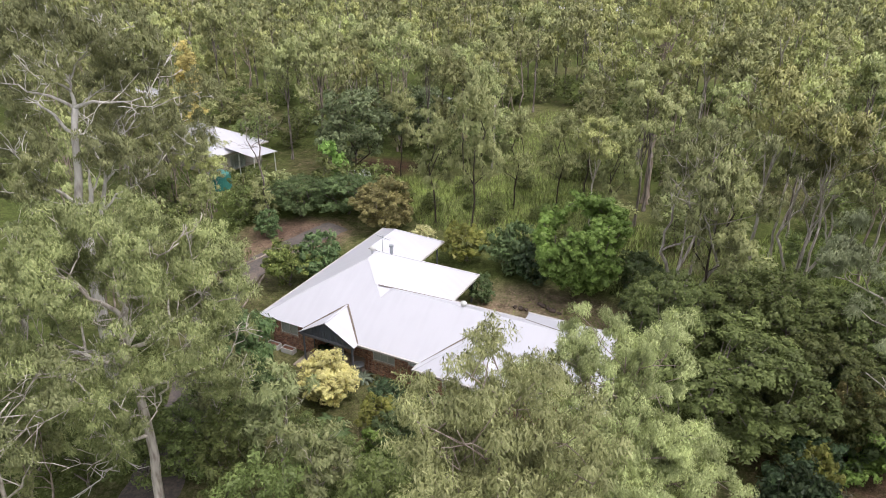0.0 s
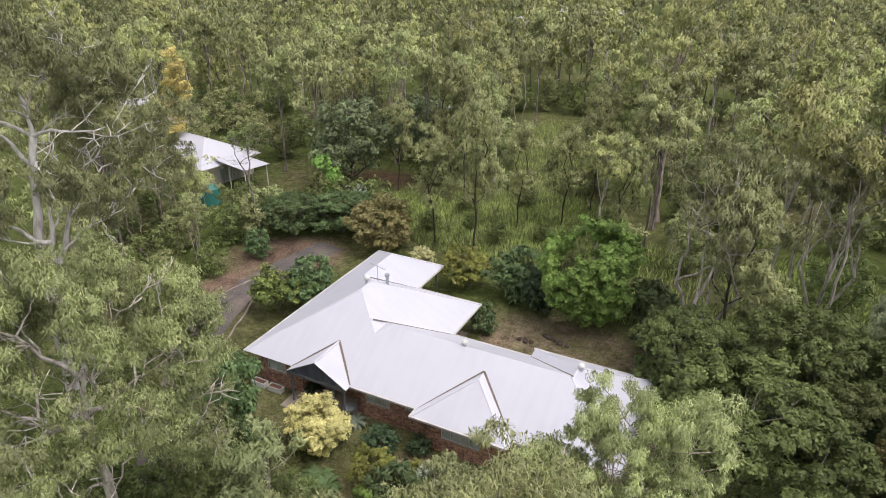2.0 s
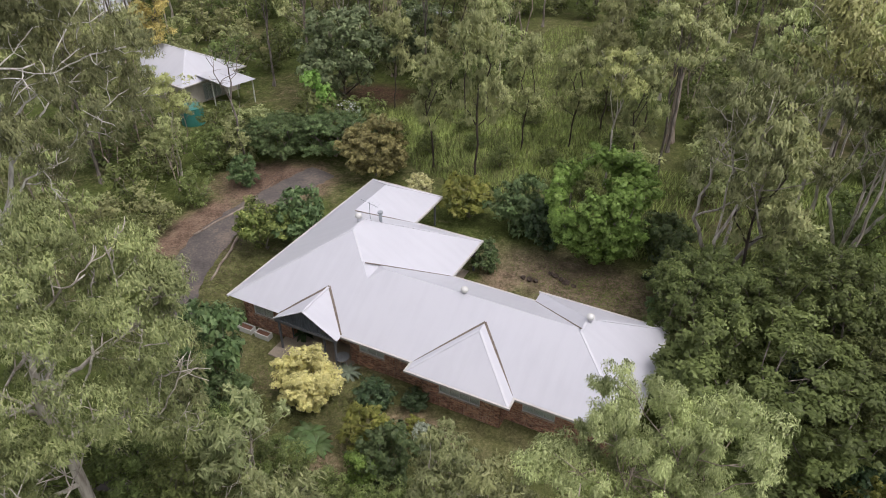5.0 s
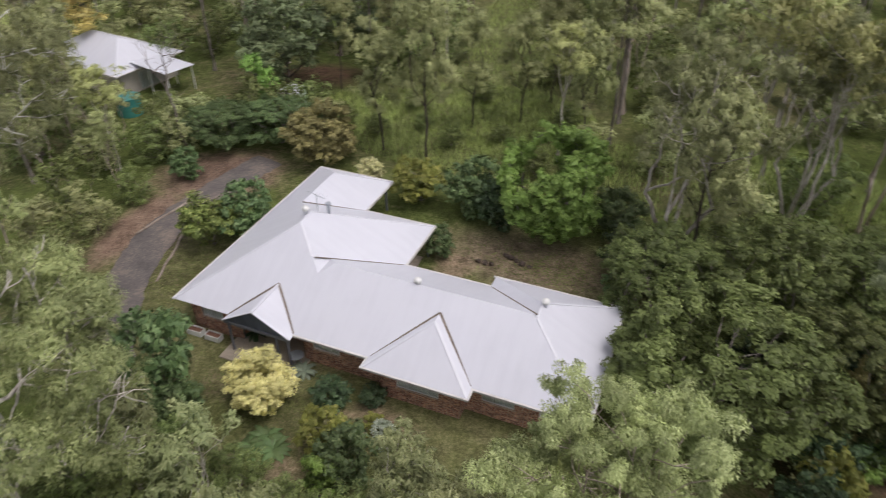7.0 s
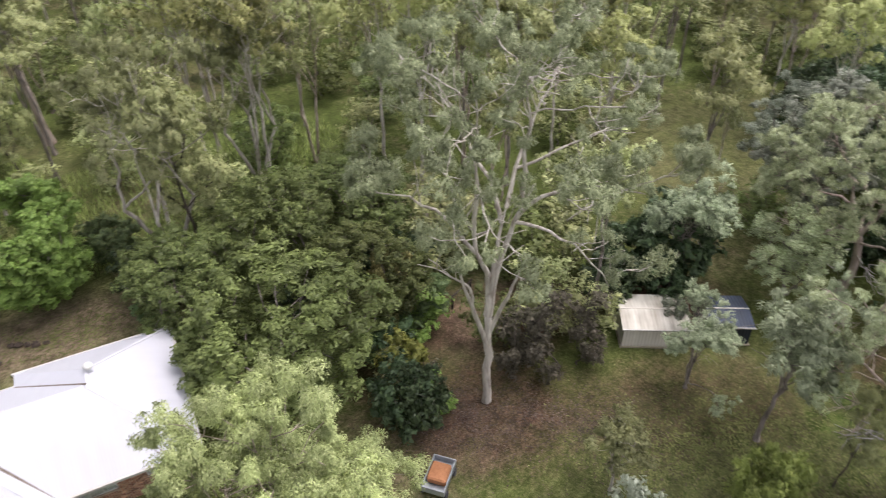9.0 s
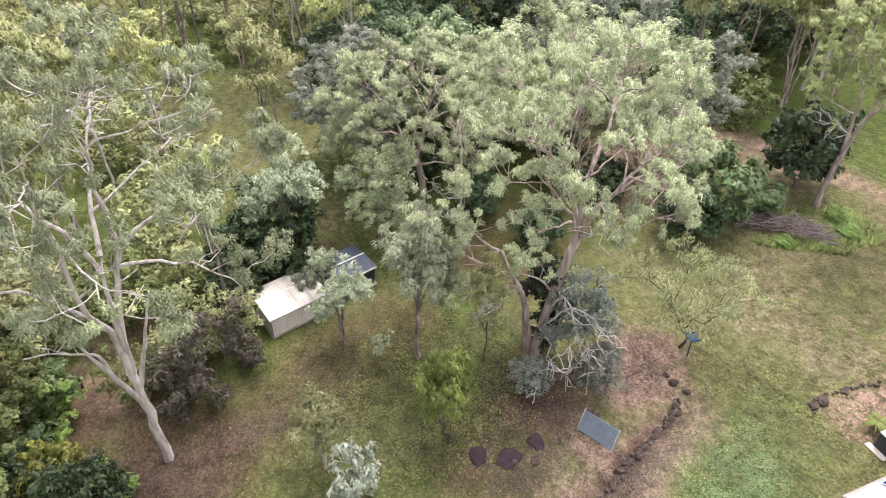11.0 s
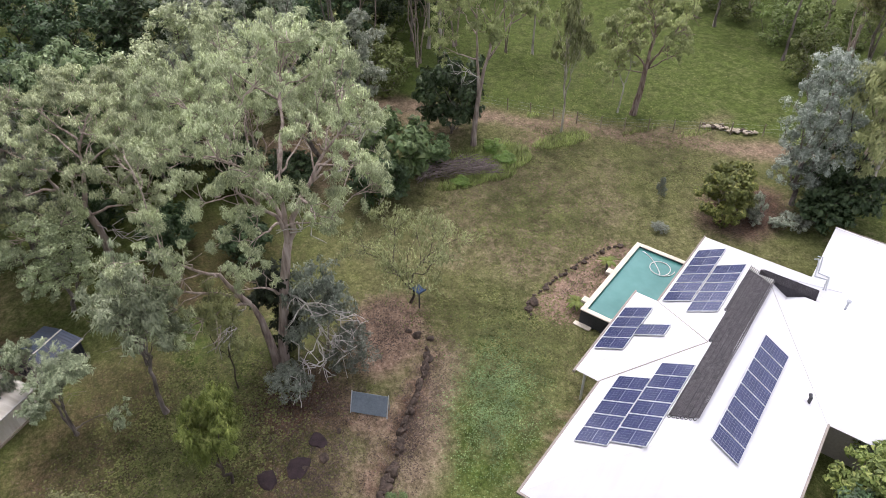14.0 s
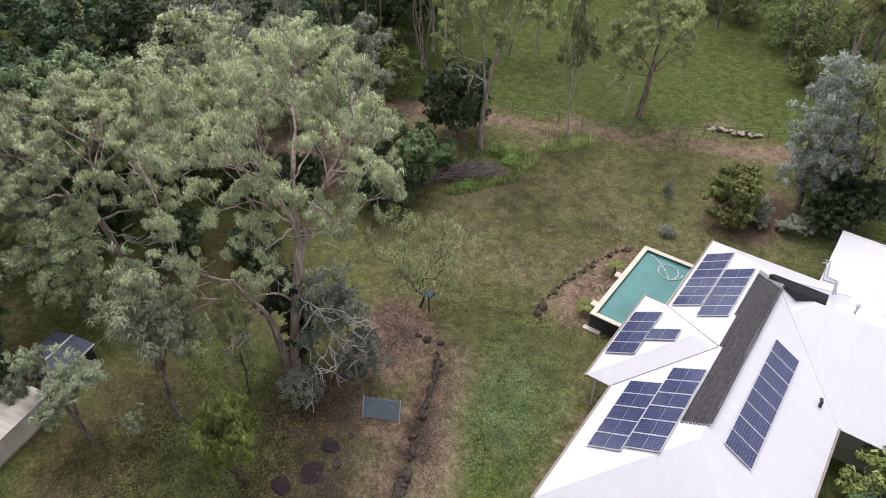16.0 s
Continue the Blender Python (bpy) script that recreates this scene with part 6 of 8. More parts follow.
for x, y, s in ((-2.2, 50.3, .22), (-1.7, 50.15, .26), (-1.2, 50.05, .2), (-0.2, 51.2, .24), (0.2, 50.9, .28), (0.6, 50.6, .24), (1.0, 50.3, .3), (1.5, 50.0, .22), (27.6, 1.3, .35), (27.0, 0.6, .25), (28.1, 1.6, .22), (27.3, -6.9, .4), (26.9, -6.3, .3), (28.3, -8.4, .22), (29.0, -10.3, .22), (29.6, -12.2, .25), (30.0, -14.0, .25), (30.1, -15.6, .25), (29.3, -11.3, .2), (21.3, 9.0, .3), (22.6, 7.8, .18), (21.0, 10.1, .2)):
    ob = part("rock", rock_mesh(rng, s * 1.2, s, s * 0.7), ROCK)
    ob.matrix_basis = pose(x, y, s * 0.3, 0, 0, 360 * rng.random())
    tagged(ob, "loose brown rock lying on the lawn", "rock", "loose rocks")
for x, y, s in ((21.25, 10.45, .74), (21.05, 12.0, .62), (22.45, 9.05, .56)):
    ob = part("mulch_mound", rock_mesh(rng, s * 1.12, s * 1.05, 0.24, 0.35), MULCH)
    ob.matrix_basis = pose(x, y, 0.02, 0, 0, 90 * rng.random())
    tagged(ob, "dark round mound of burnt mulch", "mound", "mulch mounds")


def shed(x, y, rz, length, depth, h0, h1, roof_m, wall_m, label, door=False):
    s = thing("garden_shed", x, y, 0, rz, label, "shed")
    for a, b in (((0, 0), (length, 0)), ((length, 0), (length, depth)), ((length, depth), (0, depth)), ((0, depth), (0, 0))):
        wall_run(s, a, b, h0, (), wall_m, 0.06)
    roof(s, [((-.12, -.12, h0), (length + .12, -.12, h0), (length + .12, depth / 2, h1), (-.12, depth / 2, h1)), ((length + .12, depth + .12, h0), (-.12, depth + .12, h0), (-.12, depth / 2, h1), (length + .12, depth / 2, h1))], "shed_roof", roof_m)
    for u in (0, length):
        bm = bmesh.new()
        bm.faces.new([bm.verts.new(v) for v in ((u, 0, h0), (u, depth, h0), (u, depth / 2, h1 - .02))])
        bmesh.ops.solidify(bm, geom=bm.faces[:], thickness=0.04)
        uv_by_face(bm)
        part("gable_end", bm, wall_m, s)
    bm = bmesh.new()
    box(bm, -.1, -.1, -.05, length + .1, depth + .1, .05)
    part("shed_floor", bm, CONCRETE, s)
    bm = bmesh.new()
    bar(bm, (-.14, -.13, h0 - .03), (length + .14, -.13, h0 - .03), 0.08, 0.08)
    part("gutter", bm, GUTTER, s)
    bm = bmesh.new()
    bar(bm, (-.1, depth / 2, h1 + .025), (length + .1, depth / 2, h1 + .02), 0.1, 0.02)
    part("ridge_cap", bm, CREAM_WALL, s)
    return s


shed(27.95, 25.4, -44, 3.9, 3.0, 1.55, 1.82, CREAM_ROOF, CREAM_WALL, "cream metal shed with litter-stained roof under trees")
shed(32.0, 22.0, -44, 2.5, 2.7, 1.5, 1.74, BLUE_ROOF, NAVY_WALL, "small navy metal shed with blue-grey roof")

sheet = thing("metal_panel", 22.97, 6.0, 0, 55.7, "blue-grey steel sheet leaning between short posts", "panel")
bm = bmesh.new()
box(bm, -1.02, -0.02, 0, 1.02, 0.02, 1.2, Matrix.Translation((0, 0, 0.1)) @ Matrix.Rotation(radians(30), 4, "X"), 0.006)
part("sheet", bm, surface("blue_grey_sheet", (0.13, 0.165, 0.2), (0.21, 0.25, 0.29), 1.5, 12, 0.5, 0.1), sheet)
for u in (-1.05, 1.05):
    bm = bmesh.new()
    rod(bm, (u, 0.0, -.05), (u, -0.62, 1.2), 0.03, 6)
    part("post", bm, ALU, sheet, "pale metal post")
    bm = bmesh.new()
    rod(bm, (u, -0.6, -.05), (u, -0.6, 1.16), 0.025, 6)
    part("leg", bm, STEEL, sheet)

feeder = thing("bird_feeder", 29.9, 0.2, 0, 20, "small blue bird feeder table on a thin post", "bird feeder")
bm = bmesh.new()
rod(bm, (0, 0, -.05), (0, 0, 1.55), 0.045, 8)
part("post", bm, DARK_PAINT, feeder)
bm = bmesh.new()
box(bm, -.35, -.3, 1.55, .35, .3, 1.6, bevel=0.01)
box(bm, -.35, -.3, 1.6, -.31, .3, 1.68)
box(bm, .31, -.3, 1.6, .35, .3, 1.68)
part("tray", bm, surface("blue_paint", (0.03, 0.06, 0.13), (0.06, 0.1, 0.18), 2, 12, 0.9), feeder)

# brush pile of dead branches
pile = thing("brush_pile", 43.7, -8.8, 0, -103, "heap of dead grey branches beside the lawn", "brush pile")
rng = np.random.default_rng(17)
for k in range(210):
    a = rng.normal() * 0.5
    x, y = rng.uniform(-3.2, 3.2), rng.uniform(-1.0, 1.0)
    z = 0.15 + 1.1 * rng.random() * (1 - (x / 3.9) ** 2)
    ln = 0.8 + 1.4 * rng.random()
    d = np.array([math.cos(a), math.sin(a), 0.25 * rng.normal()]) * ln / 2
    c = np.array([x, y, z])
    r_ = 0.015 + 0.03 * rng.random()
    pts = [(c - d, r_), (c + rng.normal(size=3) * 0.1, r_ * 0.9), (c + d, r_ * 0.5)]
    pts = [((p[0], p[1], max(p[2], 0.0)), q) for p, q in pts]
    V, F = tubes([pts], 5)
    raw("branch", V, F, STICK, pile, True)

# wire fence with timber posts
fence = thing("wire_fence", 0, 0, 0, 0, "wire fence on weathered timber posts along the paddock", "fence")
fl = [(56.5, -13.5), (52.3, -17.9), (48.9, -21.0), (45.7, -24.2), (43.6, -28.0), (41.4, -32.0), (38.6, -37.0), (36.0, -42.0)]
pp = []
for i in range(len(fl) - 1):
    for t in (0, 0.5):
        pp.append((fl[i][0] + (fl[i + 1][0] - fl[i][0]) * t, fl[i][1] + (fl[i + 1][1] - fl[i][1]) * t))
for x, y in pp:
    bm = bmesh.new()
    rod(bm, (x, y, -.1), (x + 0.02, y, 1.2), 0.06, 7, 0.05)
    part("post", bm, LOG, fence)
for z in (0.35, 0.7, 1.05):
    V, F = tubes([[((x, y, z), 0.005) for x, y in pp]], 4)
    raw("wire", V, F, STEEL, fence)

# stacked pale stones by the fence
rng = np.random.default_rng(19)
PALE = surface("pale_sandstone", (0.32, 0.27, 0.2), (0.5, 0.44, 0.36), 1.2, 8, 0.9, 0.6)
for k in range(22):
    t = k / 21
    s = 0.2 + 0.14 * rng.random()
    ob = part("stone", rock_mesh(rng, s * 1.5, s, s * 0.6), PALE if k % 4 else ROCK)
    ob.matrix_basis = pose(42.3 - 3.2 * t + 0.2 * rng.normal(), -33.0 - 3.4 * t + 0.2 * rng.normal(), 0.18, 0, 0, 360 * rng.random())
    tagged(ob, "pale sandstone block in a low loose wall", "stone", "stones of the loose wall")

# timber log edging of the driveway
for a, b in (((-26.3, 57.2), (-28.9, 50.6)), ((-25.3, 51.2), (-24.6, 45.2))):
    rng = np.random.default_rng(4)
    pts = [((a[0] + (b[0] - a[0]) * t + 0.05 * rng.normal(), a[1] + (b[1] - a[1]) * t, 0.08), 0.11 - 0.03 * t) for t in np.linspace(0, 1, 7)]
    V, F = tubes([pts], 7)
    tagged(raw("log_edging", V, F, LOG, None, True), "pale weathered log lying along the driveway edge", "log", "driveway edging logs")

# planters by the brick wall
for u in (0.9, 2.3):
    x, y = wpos(u, -0.35, -20.4, 41.11, -15.2)
    pl = thing("planter_trough", x, y, 0, -15.2, "white planter trough with brown soil by the brick wall", "planter", "planters by the wall")
    bm = bmesh.new()
    for b_ in ((-.55, -.25, 0, .55, -.2, .4), (-.55, .2, 0, .55, .25, .4), (-.55, -.2, 0, -.5, .2, .4), (.5, -.2, 0, .55, .2, .4)):
        box(bm, *b_)
    part("trough", bm, WHITE, pl)
    bm = bmesh.new()
    box(bm, -.5, -.2, 0.02, .5, .2, .33)
    part("soil", bm, TERRA, pl)
SPIKY = leaves("spiky_plant_leaves", (0.06, 0.09, 0.05), (0.13, 0.17, 0.1), (0.24, 0.28, 0.17))
palm(*wpos(9.2, -0.75, -20.4, 41.11, -15.2), 0.15, 22, 0.85, "spiky grey-green agave by the porch", mat=SPIKY)
palm(*wpos(4.6, 0.9, -20.4, 41.11, -15.2), 0.2, 16, 0.8, "dark spiky plant inside the porch", base=0.09, mat=L_DARK)
for x, y in ((-12.3, 32.9), (-11.7, 32.2), (-12.9, 32.3)):
    palm(x, y, 0.2, 22, 1.05, "clump of strappy bright green leaves", mat=L_MID)
tbl = thing("patio_table", *wpos(8.5, -0.3, -20.4, 41.11, -15.2), 0.09, 0, "round grey metal table at the porch edge", "table")
bm = bmesh.new()
bmesh.ops.create_cone(bm, cap_ends=True, segments=20, radius1=0.45, radius2=0.45, depth=0.03, matrix=Matrix.Translation((0, 0, 0.72)))
part("tabletop", bm, STEEL, tbl)
for k in range(3):
    bm = bmesh.new()
    rod(bm, (0.3 * math.cos(k * 2.1), 0.3 * math.sin(k * 2.1), 0), (0.08 * math.cos(k * 2.1), 0.08 * math.sin(k * 2.1), 0.705), 0.015, 5)
    part("leg", bm, STEEL, tbl)

# water tanks
tank = thing("water_tank", -40.2, 71.6, 0, 0, "teal round plastic water tank", "water tank")
bm = bmesh.new()
bmesh.ops.create_cone(bm, cap_ends=True, segments=28, radius1=1.25, radius2=1.25, depth=1.9, matrix=Matrix.Translation((0, 0, 0.93)))
part("body", bm, TEAL, tank)
bm = bmesh.new()
bmesh.ops.create_cone(bm, cap_ends=False, segments=28, radius1=1.27, radius2=0.25, depth=0.3, matrix=Matrix.Translation((0, 0, 2.03)))
rod(bm, (0, 0, 2.1), (0, 0, 2.25), 0.27, 14)
part("lid", bm, TEAL, tank)
cube = thing("garden_shed", -23.8, 75.2, 0, -20, "small pale green metal garden shed", "shed")
for a, b in (((-1.1, -.9), (1.1, -.9)), ((1.1, -.9), (1.1, .9)), ((1.1, .9), (-1.1, .9)), ((-1.1, .9), (-1.1, -.9))):
    wall_run(cube, a, b, 1.8, (), PALE_GREEN, 0.05)
roof(cube, [((-1.2, -1.0, 1.8), (1.2, -1.0, 1.8), (1.2, 1.0, 2.05), (-1.2, 1.0, 2.05))], "shed_roof", WHITE_ROOF)
fr = thing("timber_rail", 23.6, 35.2, 0, 10, "dark timber rail between two short posts", "rail")
for u in (-1, 1):
    bm = bmesh.new()
    rod(bm, (u, 0, -.1), (u, 0, 1.1), 0.07, 7)
    part("post", bm, BARK_DARK, fr)
bm = bmesh.new()
rod(bm, (-1.2, 0, 1.02), (1.2, 0, 1.02), 0.06, 7)
part("rail", bm, BARK_DARK, fr)
# small ute-like tray of scrap under the gum, mostly hidden
scrap = thing("garden_trolley", 13.3, 25.8, 0, 30, "grey metal garden trolley with an orange-brown load", "trolley")
bm = bmesh.new()
box(bm, -1.0, -.6, .45, 1.0, .6, .5)
for b_ in ((-1, -.6, .5, 1, -.55, .85), (-1, .55, .5, 1, .6, .85), (-1, -.55, .5, -.95, .55, .85), (.95, -.55, .5, 1, .55, .85)):
    box(bm, *b_)
part("tray", bm, STEEL, scrap)
bm = bmesh.new()
box(bm, -.5, -.5, .505, .6, .5, .95, bevel=0.08)
part("load", bm, surface("orange_rust_load", (0.3, 0.12, 0.05), (0.45, 0.2, 0.09), 2, 10, 0.8), scrap)
for u in (-.7, .7):
    for v in (-.62, .62):
        bm = bmesh.new()
        rod(bm, (u, v - .05, .22), (u, v + .05, .22), 0.22, 14)
        part("wheel", bm, DARK_PAINT, scrap)
# ---- garden and yard plants ----
tree("gum_lime", 4.4, 23.0, 16.7, 0.4, 9.4)
tree("gum_tan", 0.4, 16.1, 19.2, 1.0, 9.8)
limbed_gum(-18.8, 23.8, 40.5, "leaning gum with bleached side limbs and drooping green crown", BARK_PALE, L_FRESH,
           [((-.1, 0, -.15), (.35, 0, 5.6), (.1, .1, 10.5), .28, .2), ((.1, .1, 10.4), (.3, .1, 11.6), (.6, .3, 13.4), .2, .12)],
           [((0, 0, 10.4), (-1.0, -.5, 10.7), (-2.9, -1.0, 10.9), .12, 2), ((.3, 0, 7.5), (-.6, -.6, 7.3), (-1.8, -1.3, 7.0), .08, 2), ((.2, 0, 6.2), (-1.0, -.9, 6.2), (-2.6, -1.7, 6.0), .12, 3), ((.2, .1, 10.2), (2.2, .2, 11.6), (4.6, .4, 12.6), .14, 5), ((.2, 0, 8.6), (2.4, -.6, 9.0), (4.4, -1.0, 8.4), .12, 5), ((.4, .2, 12.6), (-1.4, .8, 14.4), (-3.4, 1.2, 15.8), .12, 5), ((.2, .1, 9.6), (-2.4, .6, 11.4), (-5.0, .8, 12.4), .12, 5)],
           [((-.9, -.4, 10.8), (-1.1, -.7, 11.4), (-1.5, -1.0, 12.2), .06, 3), ((-1.0, -.5, 10.75), (-2.0, -.9, 10.9), (-3.2, -1.4, 10.6), .07, 4), ((-.8, -.8, 6.3), (-1.8, -1.6, 5.6), (-2.8, -2.2, 4.9), .07, 3)],
           ((.4, .0, 11.6), (6.0, 6.0, 6.4), 44, -0.45), 13, 0.84, 200, (0.18, 0.064), keep=-0.24)
limbed_gum(-24.8, 30.9, 40.7, "very tall gum with bare white stems and an open crown", BARK_WHITE, L_GUM,
           [((-.9, 0, -.15), (-0.69, 0.00, 8.24), (-0.43, 0.00, 12.97), .4, .3), ((-0.43, 0.00, 12.89), (-0.34, 0.00, 15.81), (0.43, 0.09, 20.46), .27, .17), ((0.43, 0.09, 20.28), (0.43, 0.09, 21.14), (0.52, 0.17, 22.18), .12, .09), ((-0.43, 0.00, 12.89), (0.13, -0.26, 15.30), (0.43, -0.43, 17.19), .2, .12), ((-0.26, 0.00, 13.23), (0.77, 0.17, 15.12), (1.20, 0.52, 17.27), .18, .12)],
           [((0.52, 0.09, 21.83), (0.34, 0.00, 23.04), (0.86, 0.00, 25.10), .07, 4), ((0.60, 0.09, 22.00), (1.20, 0.00, 22.95), (2.32, -0.17, 23.72), .06, 4), ((0.34, 0.09, 21.66), (-0.43, 0.00, 22.78), (-1.72, -0.17, 23.90), .07, 4), ((0.52, 0.09, 20.46), (1.46, 0.00, 21.06), (3.18, -0.09, 22.00), .06, 5), ((0.17, -0.26, 15.64), (0.69, -0.34, 16.50), (1.29, -0.52, 17.88), .08, 3),
            ((-0.69, 0.00, 14.26), (-1.38, -0.26, 16.24), (-3.10, -0.60, 19.34), .14, 5), ((-0.69, 0.00, 14.61), (-1.29, -0.52, 15.55), (-2.24, -0.86, 16.41), .07, 3), ((0.09, 0.00, 13.92), (1.29, -0.17, 15.21), (3.10, -0.43, 15.98), .1, 4), ((1.12, 0.43, 17.02), (2.24, 0.86, 18.39), (3.96, 1.20, 19.60), .09, 5)],
           [], ((1.3, 0.7, 18.9), (6.6, 6.6, 6.8), 26, -0.35), 23, 0.72, 190, (0.19, 0.07))
tree("gum_b", -20.5, 16.5, 18.0, 2.9, 11)
tree("forest_c", -30.5, 37.5, 13, 1, 7)
tree("forest_c", -33.5, 43.0, 12, 2, 7)
for x, y, h, w in ((-40.0, 48.5, 15.0, 8.0), (-47.5, 55.0, 17.0, 8.5), (-54.5, 64.0, 17.5, 8.5), (-58.0, 74.0, 16.0, 8.0), (-40.5, 58.0, 9.0, 6.0), (-62.0, 84.0, 17.0, 8.0)):
    tree("forest_c", x, y, h, x * 1.7, w)
tree("gum_b", -31.5, 30.5, 15, 5.0, 9)
tree("sapling", -17.5, 29.0, 8.5, 3, 5.5)
tree("sapling", -13.2, 27.6, 7.6, 0, 5.5)
tree("sapling", -9.8, 24.8, 7.0, 2, 5)
tree("sapling", -3.8, 28.6, 6.4, 1.0, 5)
tree("sapling", -0.8, 27.6, 5.6, 2.2, 4.2)
limbed_gum(18.8, 28.0, -47.7, "tall pale-trunked gum tree with wide open crown", BARK_PALE, L_SOFT,
           [((0, 0, -.15), (0, 0, 3.7), (-.05, 0, 6.7), .25, .2), ((-.05, 0, 6.6), (.5, .2, 10.4), (1.85, .4, 14.4), .22, .13), ((-.05, 0, 6.5), (.2, .6, 9.5), (.6, 1.2, 12.5), .2, .12), ((-.02, 0, 4.4), (-.9, -.3, 7.6), (-1.7, -.5, 10.6), .15, .09), ((0, 0, 5.2), (.9, -.2, 8.2), (1.7, -.7, 11.2), .13, .08)],
           [((-.1, 0, 7.0), (-.8, -.2, 11.6), (-3.4, -.6, 17.4), .19, 5), ((-.3, 0, 7.4), (-1.3, -.4, 9.1), (-3.4, -.8, 10.4), .1, 3), ((-.75, -.2, 11.3), (-2.8, -.8, 13.7), (-5.9, -1.4, 14.6), .11, 4),
            ((1.2, .3, 12.0), (2.85, -.2, 14.5), (6.4, -.8, 14.9), .13, 5), ((1.5, .4, 13.3), (1.3, .2, 17), (1.3, 0, 19.8), .13, 4), ((-.6, -.1, 11.4), (-.75, -.5, 16), (-.8, -.9, 19.2), .12, 4), ((1.3, .3, 11.8), (3.4, -.9, 12.3), (5.4, -1.6, 10.4), .1, 4),
            ((.6, 1.2, 12.4), (1.6, 3.6, 15.5), (3.0, 6.0, 18.0), .12, 5), ((.5, 1.0, 12.0), (-1.6, 3.4, 15.2), (-4.0, 5.6, 17.4), .12, 5)],
           [], ((1.0, .6, 15.0), (8.2, 8.2, 8.0), 17, 0.0), 3, 0.66, 230, (0.19, 0.07))
tree("bush_gold", -13.3, 35.3, 3.8, 0, 4.1)
tree("bush_mid", -19.4, 35.3, 6.6, 0.3, 5.2, "tall leafy green hedge bush")
tree("bush_mid", -17.2, 33.2, 3.4, 0.3, 3.2)
tree("bush_yellow", -9.0, 32.9, 2.9, 0, 3.0)
tree("bush_mid", -7.4, 31.2, 3.4, 1.0, 3.4)
tree("bush_bright", -8.6, 29.8, 2.6, 1.0, 2.6)
tree("bush_silver", -5.8, 33.4, 1.6, 0, 1.7)
tree("bush_dark", -9.4, 35.8, 1.6, 2, 2.6)
tree("bush_dark", -7.0, 36.2, 1.2, 4, 1.8)
tree("bush_yellow", -6.6, 34.2, 1.2, 2, 1.6)
tree("bush_olive", -22.4, 50.0, 4.2, 1, 4.6, "bush with yellow-green new leaves beside the house")
tree("bush_mid", -19.9, 51.6, 4.8, 2, 4.8)
tree("bush_brown", -17.4, 63.8, 5.6, 0, 6.6)
tree("cream_bush", -12.5, 61.0, 2.0, 3, 2.6)
tree("bush_yellow", -8.0, 58.0, 4.2, 0, 4.6, "dense green bush with yellowish tips behind the house")
tree("broad", 2.9, 54.0, 9.4, 0, 8.8)
tree("bush_mid", -3.2, 57.0, 5.0, 1, 5.0)
tree("bush_dark", -1.0, 55.0, 3.8, 2, 4.0)
tree("bush_dark", 8.2, 50.8, 3.6, 0, 3.8)
tree("bush_dark", 10.2, 49.2, 3.0, 4, 3.4)
tree("bush_mid", 8.0, 55.5, 4.0, 4, 4.4)
tree("bush_mid", -5.2, 50.8, 2.6, 2, 2.6)
tree("bush_mid", 7.6, 47.6, 1.6, 3, 2.6)
tree("dense", 11.6, 36.8, 8.0, 0, 12.6)
tree("dense_dull", 9.6, 44.8, 6.8, 1.5, 9)
tree("dense_dull", 16.4, 45.6, 7.4, 3.0, 10)
tree("dense_dull", 22.5, 44.5, 7.0, 4.0, 10)
tree("dense_dull", 18.0, 38.2, 6.6, 5.0, 8.5)
tree("under_b", 24.5, 39.0, 6.0, 1.0, 6)
tree("under_a", 27.8, 36.0, 5.4, 1.0, 5)
tree("under_b", 27.0, 31.2, 4.6, 2.0, 4.5)
tree("under_b", 24.6, 30.0, 4.2, 3.0, 4)
tree("under_a", 22.6, 31.6, 3.8, 4.0, 4)
tree("bush_bright", 19.6, 35.0, 3.4, 0, 4.0)
tree("bush_yellow", 16.2, 32.2, 4.2, 1, 3.2, "dark shrub topped with cream-yellow flowers")
tree("bush_dark", 14.4, 29.8, 4.4, 1, 4.2)
tree("bush_bright", 16.0, 29.2, 3.2, 2, 3.0)
for x, y, h, w in ((-12.5, 66.6, 12.6, 6.0), (-8.2, 65.1, 17.0, 6.4), (-4.6, 72.3, 12.0, 5.6), (-19.9, 80.3, 12.0, 5.4), (0.1, 74.0, 11.5, 5.6), (3.2, 79.2, 12.5, 6.0), (-9.5, 81.0, 15.0, 6.2), (-14.5, 86.0, 15.5, 6.4), (6.0, 68.0, 12.5, 5.4)):
    tree("forest_d", x, y, h, x * 2.7, w)
for x, y, h, w in ((-13.6, 69.8, 2.2, 2.6), (-9.4, 71.5, 1.6, 2.2), (-6.2, 67.8, 2.4, 2.8), (-1.5, 69.4, 1.8, 2.6), (1.8, 63.0, 2.6, 3.0), (-3.8, 78.6, 2.4, 3.2), (-11.0, 76.4, 2.0, 2.8), (4.6, 73.2, 2.4, 3.0), (-17.6, 71.8, 2.2, 3.0), (0.8, 84.0, 2.6, 3.4)):
    tree("near_shrub", x, y, h, x * 3.1, w, "small leafy green shrub in long grass")
tree("tall_gum", 10.2, 77.5, 24.0, 0.3, 10)
tree("multi", 11.4, 52.2, 16.5, 0.3, 11.5)
tree("multi", 21.2, 57.5, 16.5, 1.9, 10)
tree("forest_b", 3.6, 66.0, 12.6, 0, 6)
tree("rusty", -49.5, 82.5, 15.0, 0, 6.5)
tree("bare", -29.9, 62.6, 13.5, 0, 6)
tree("blue", -25.5, 79.0, 11.5, 0, 12)
tree("bush_bright", -26.5, 71.5, 6.5, 0, 6, "tall bright green leafy bush")
tree("dense_green", -22.5, 67.0, 4.6, 1, 8)
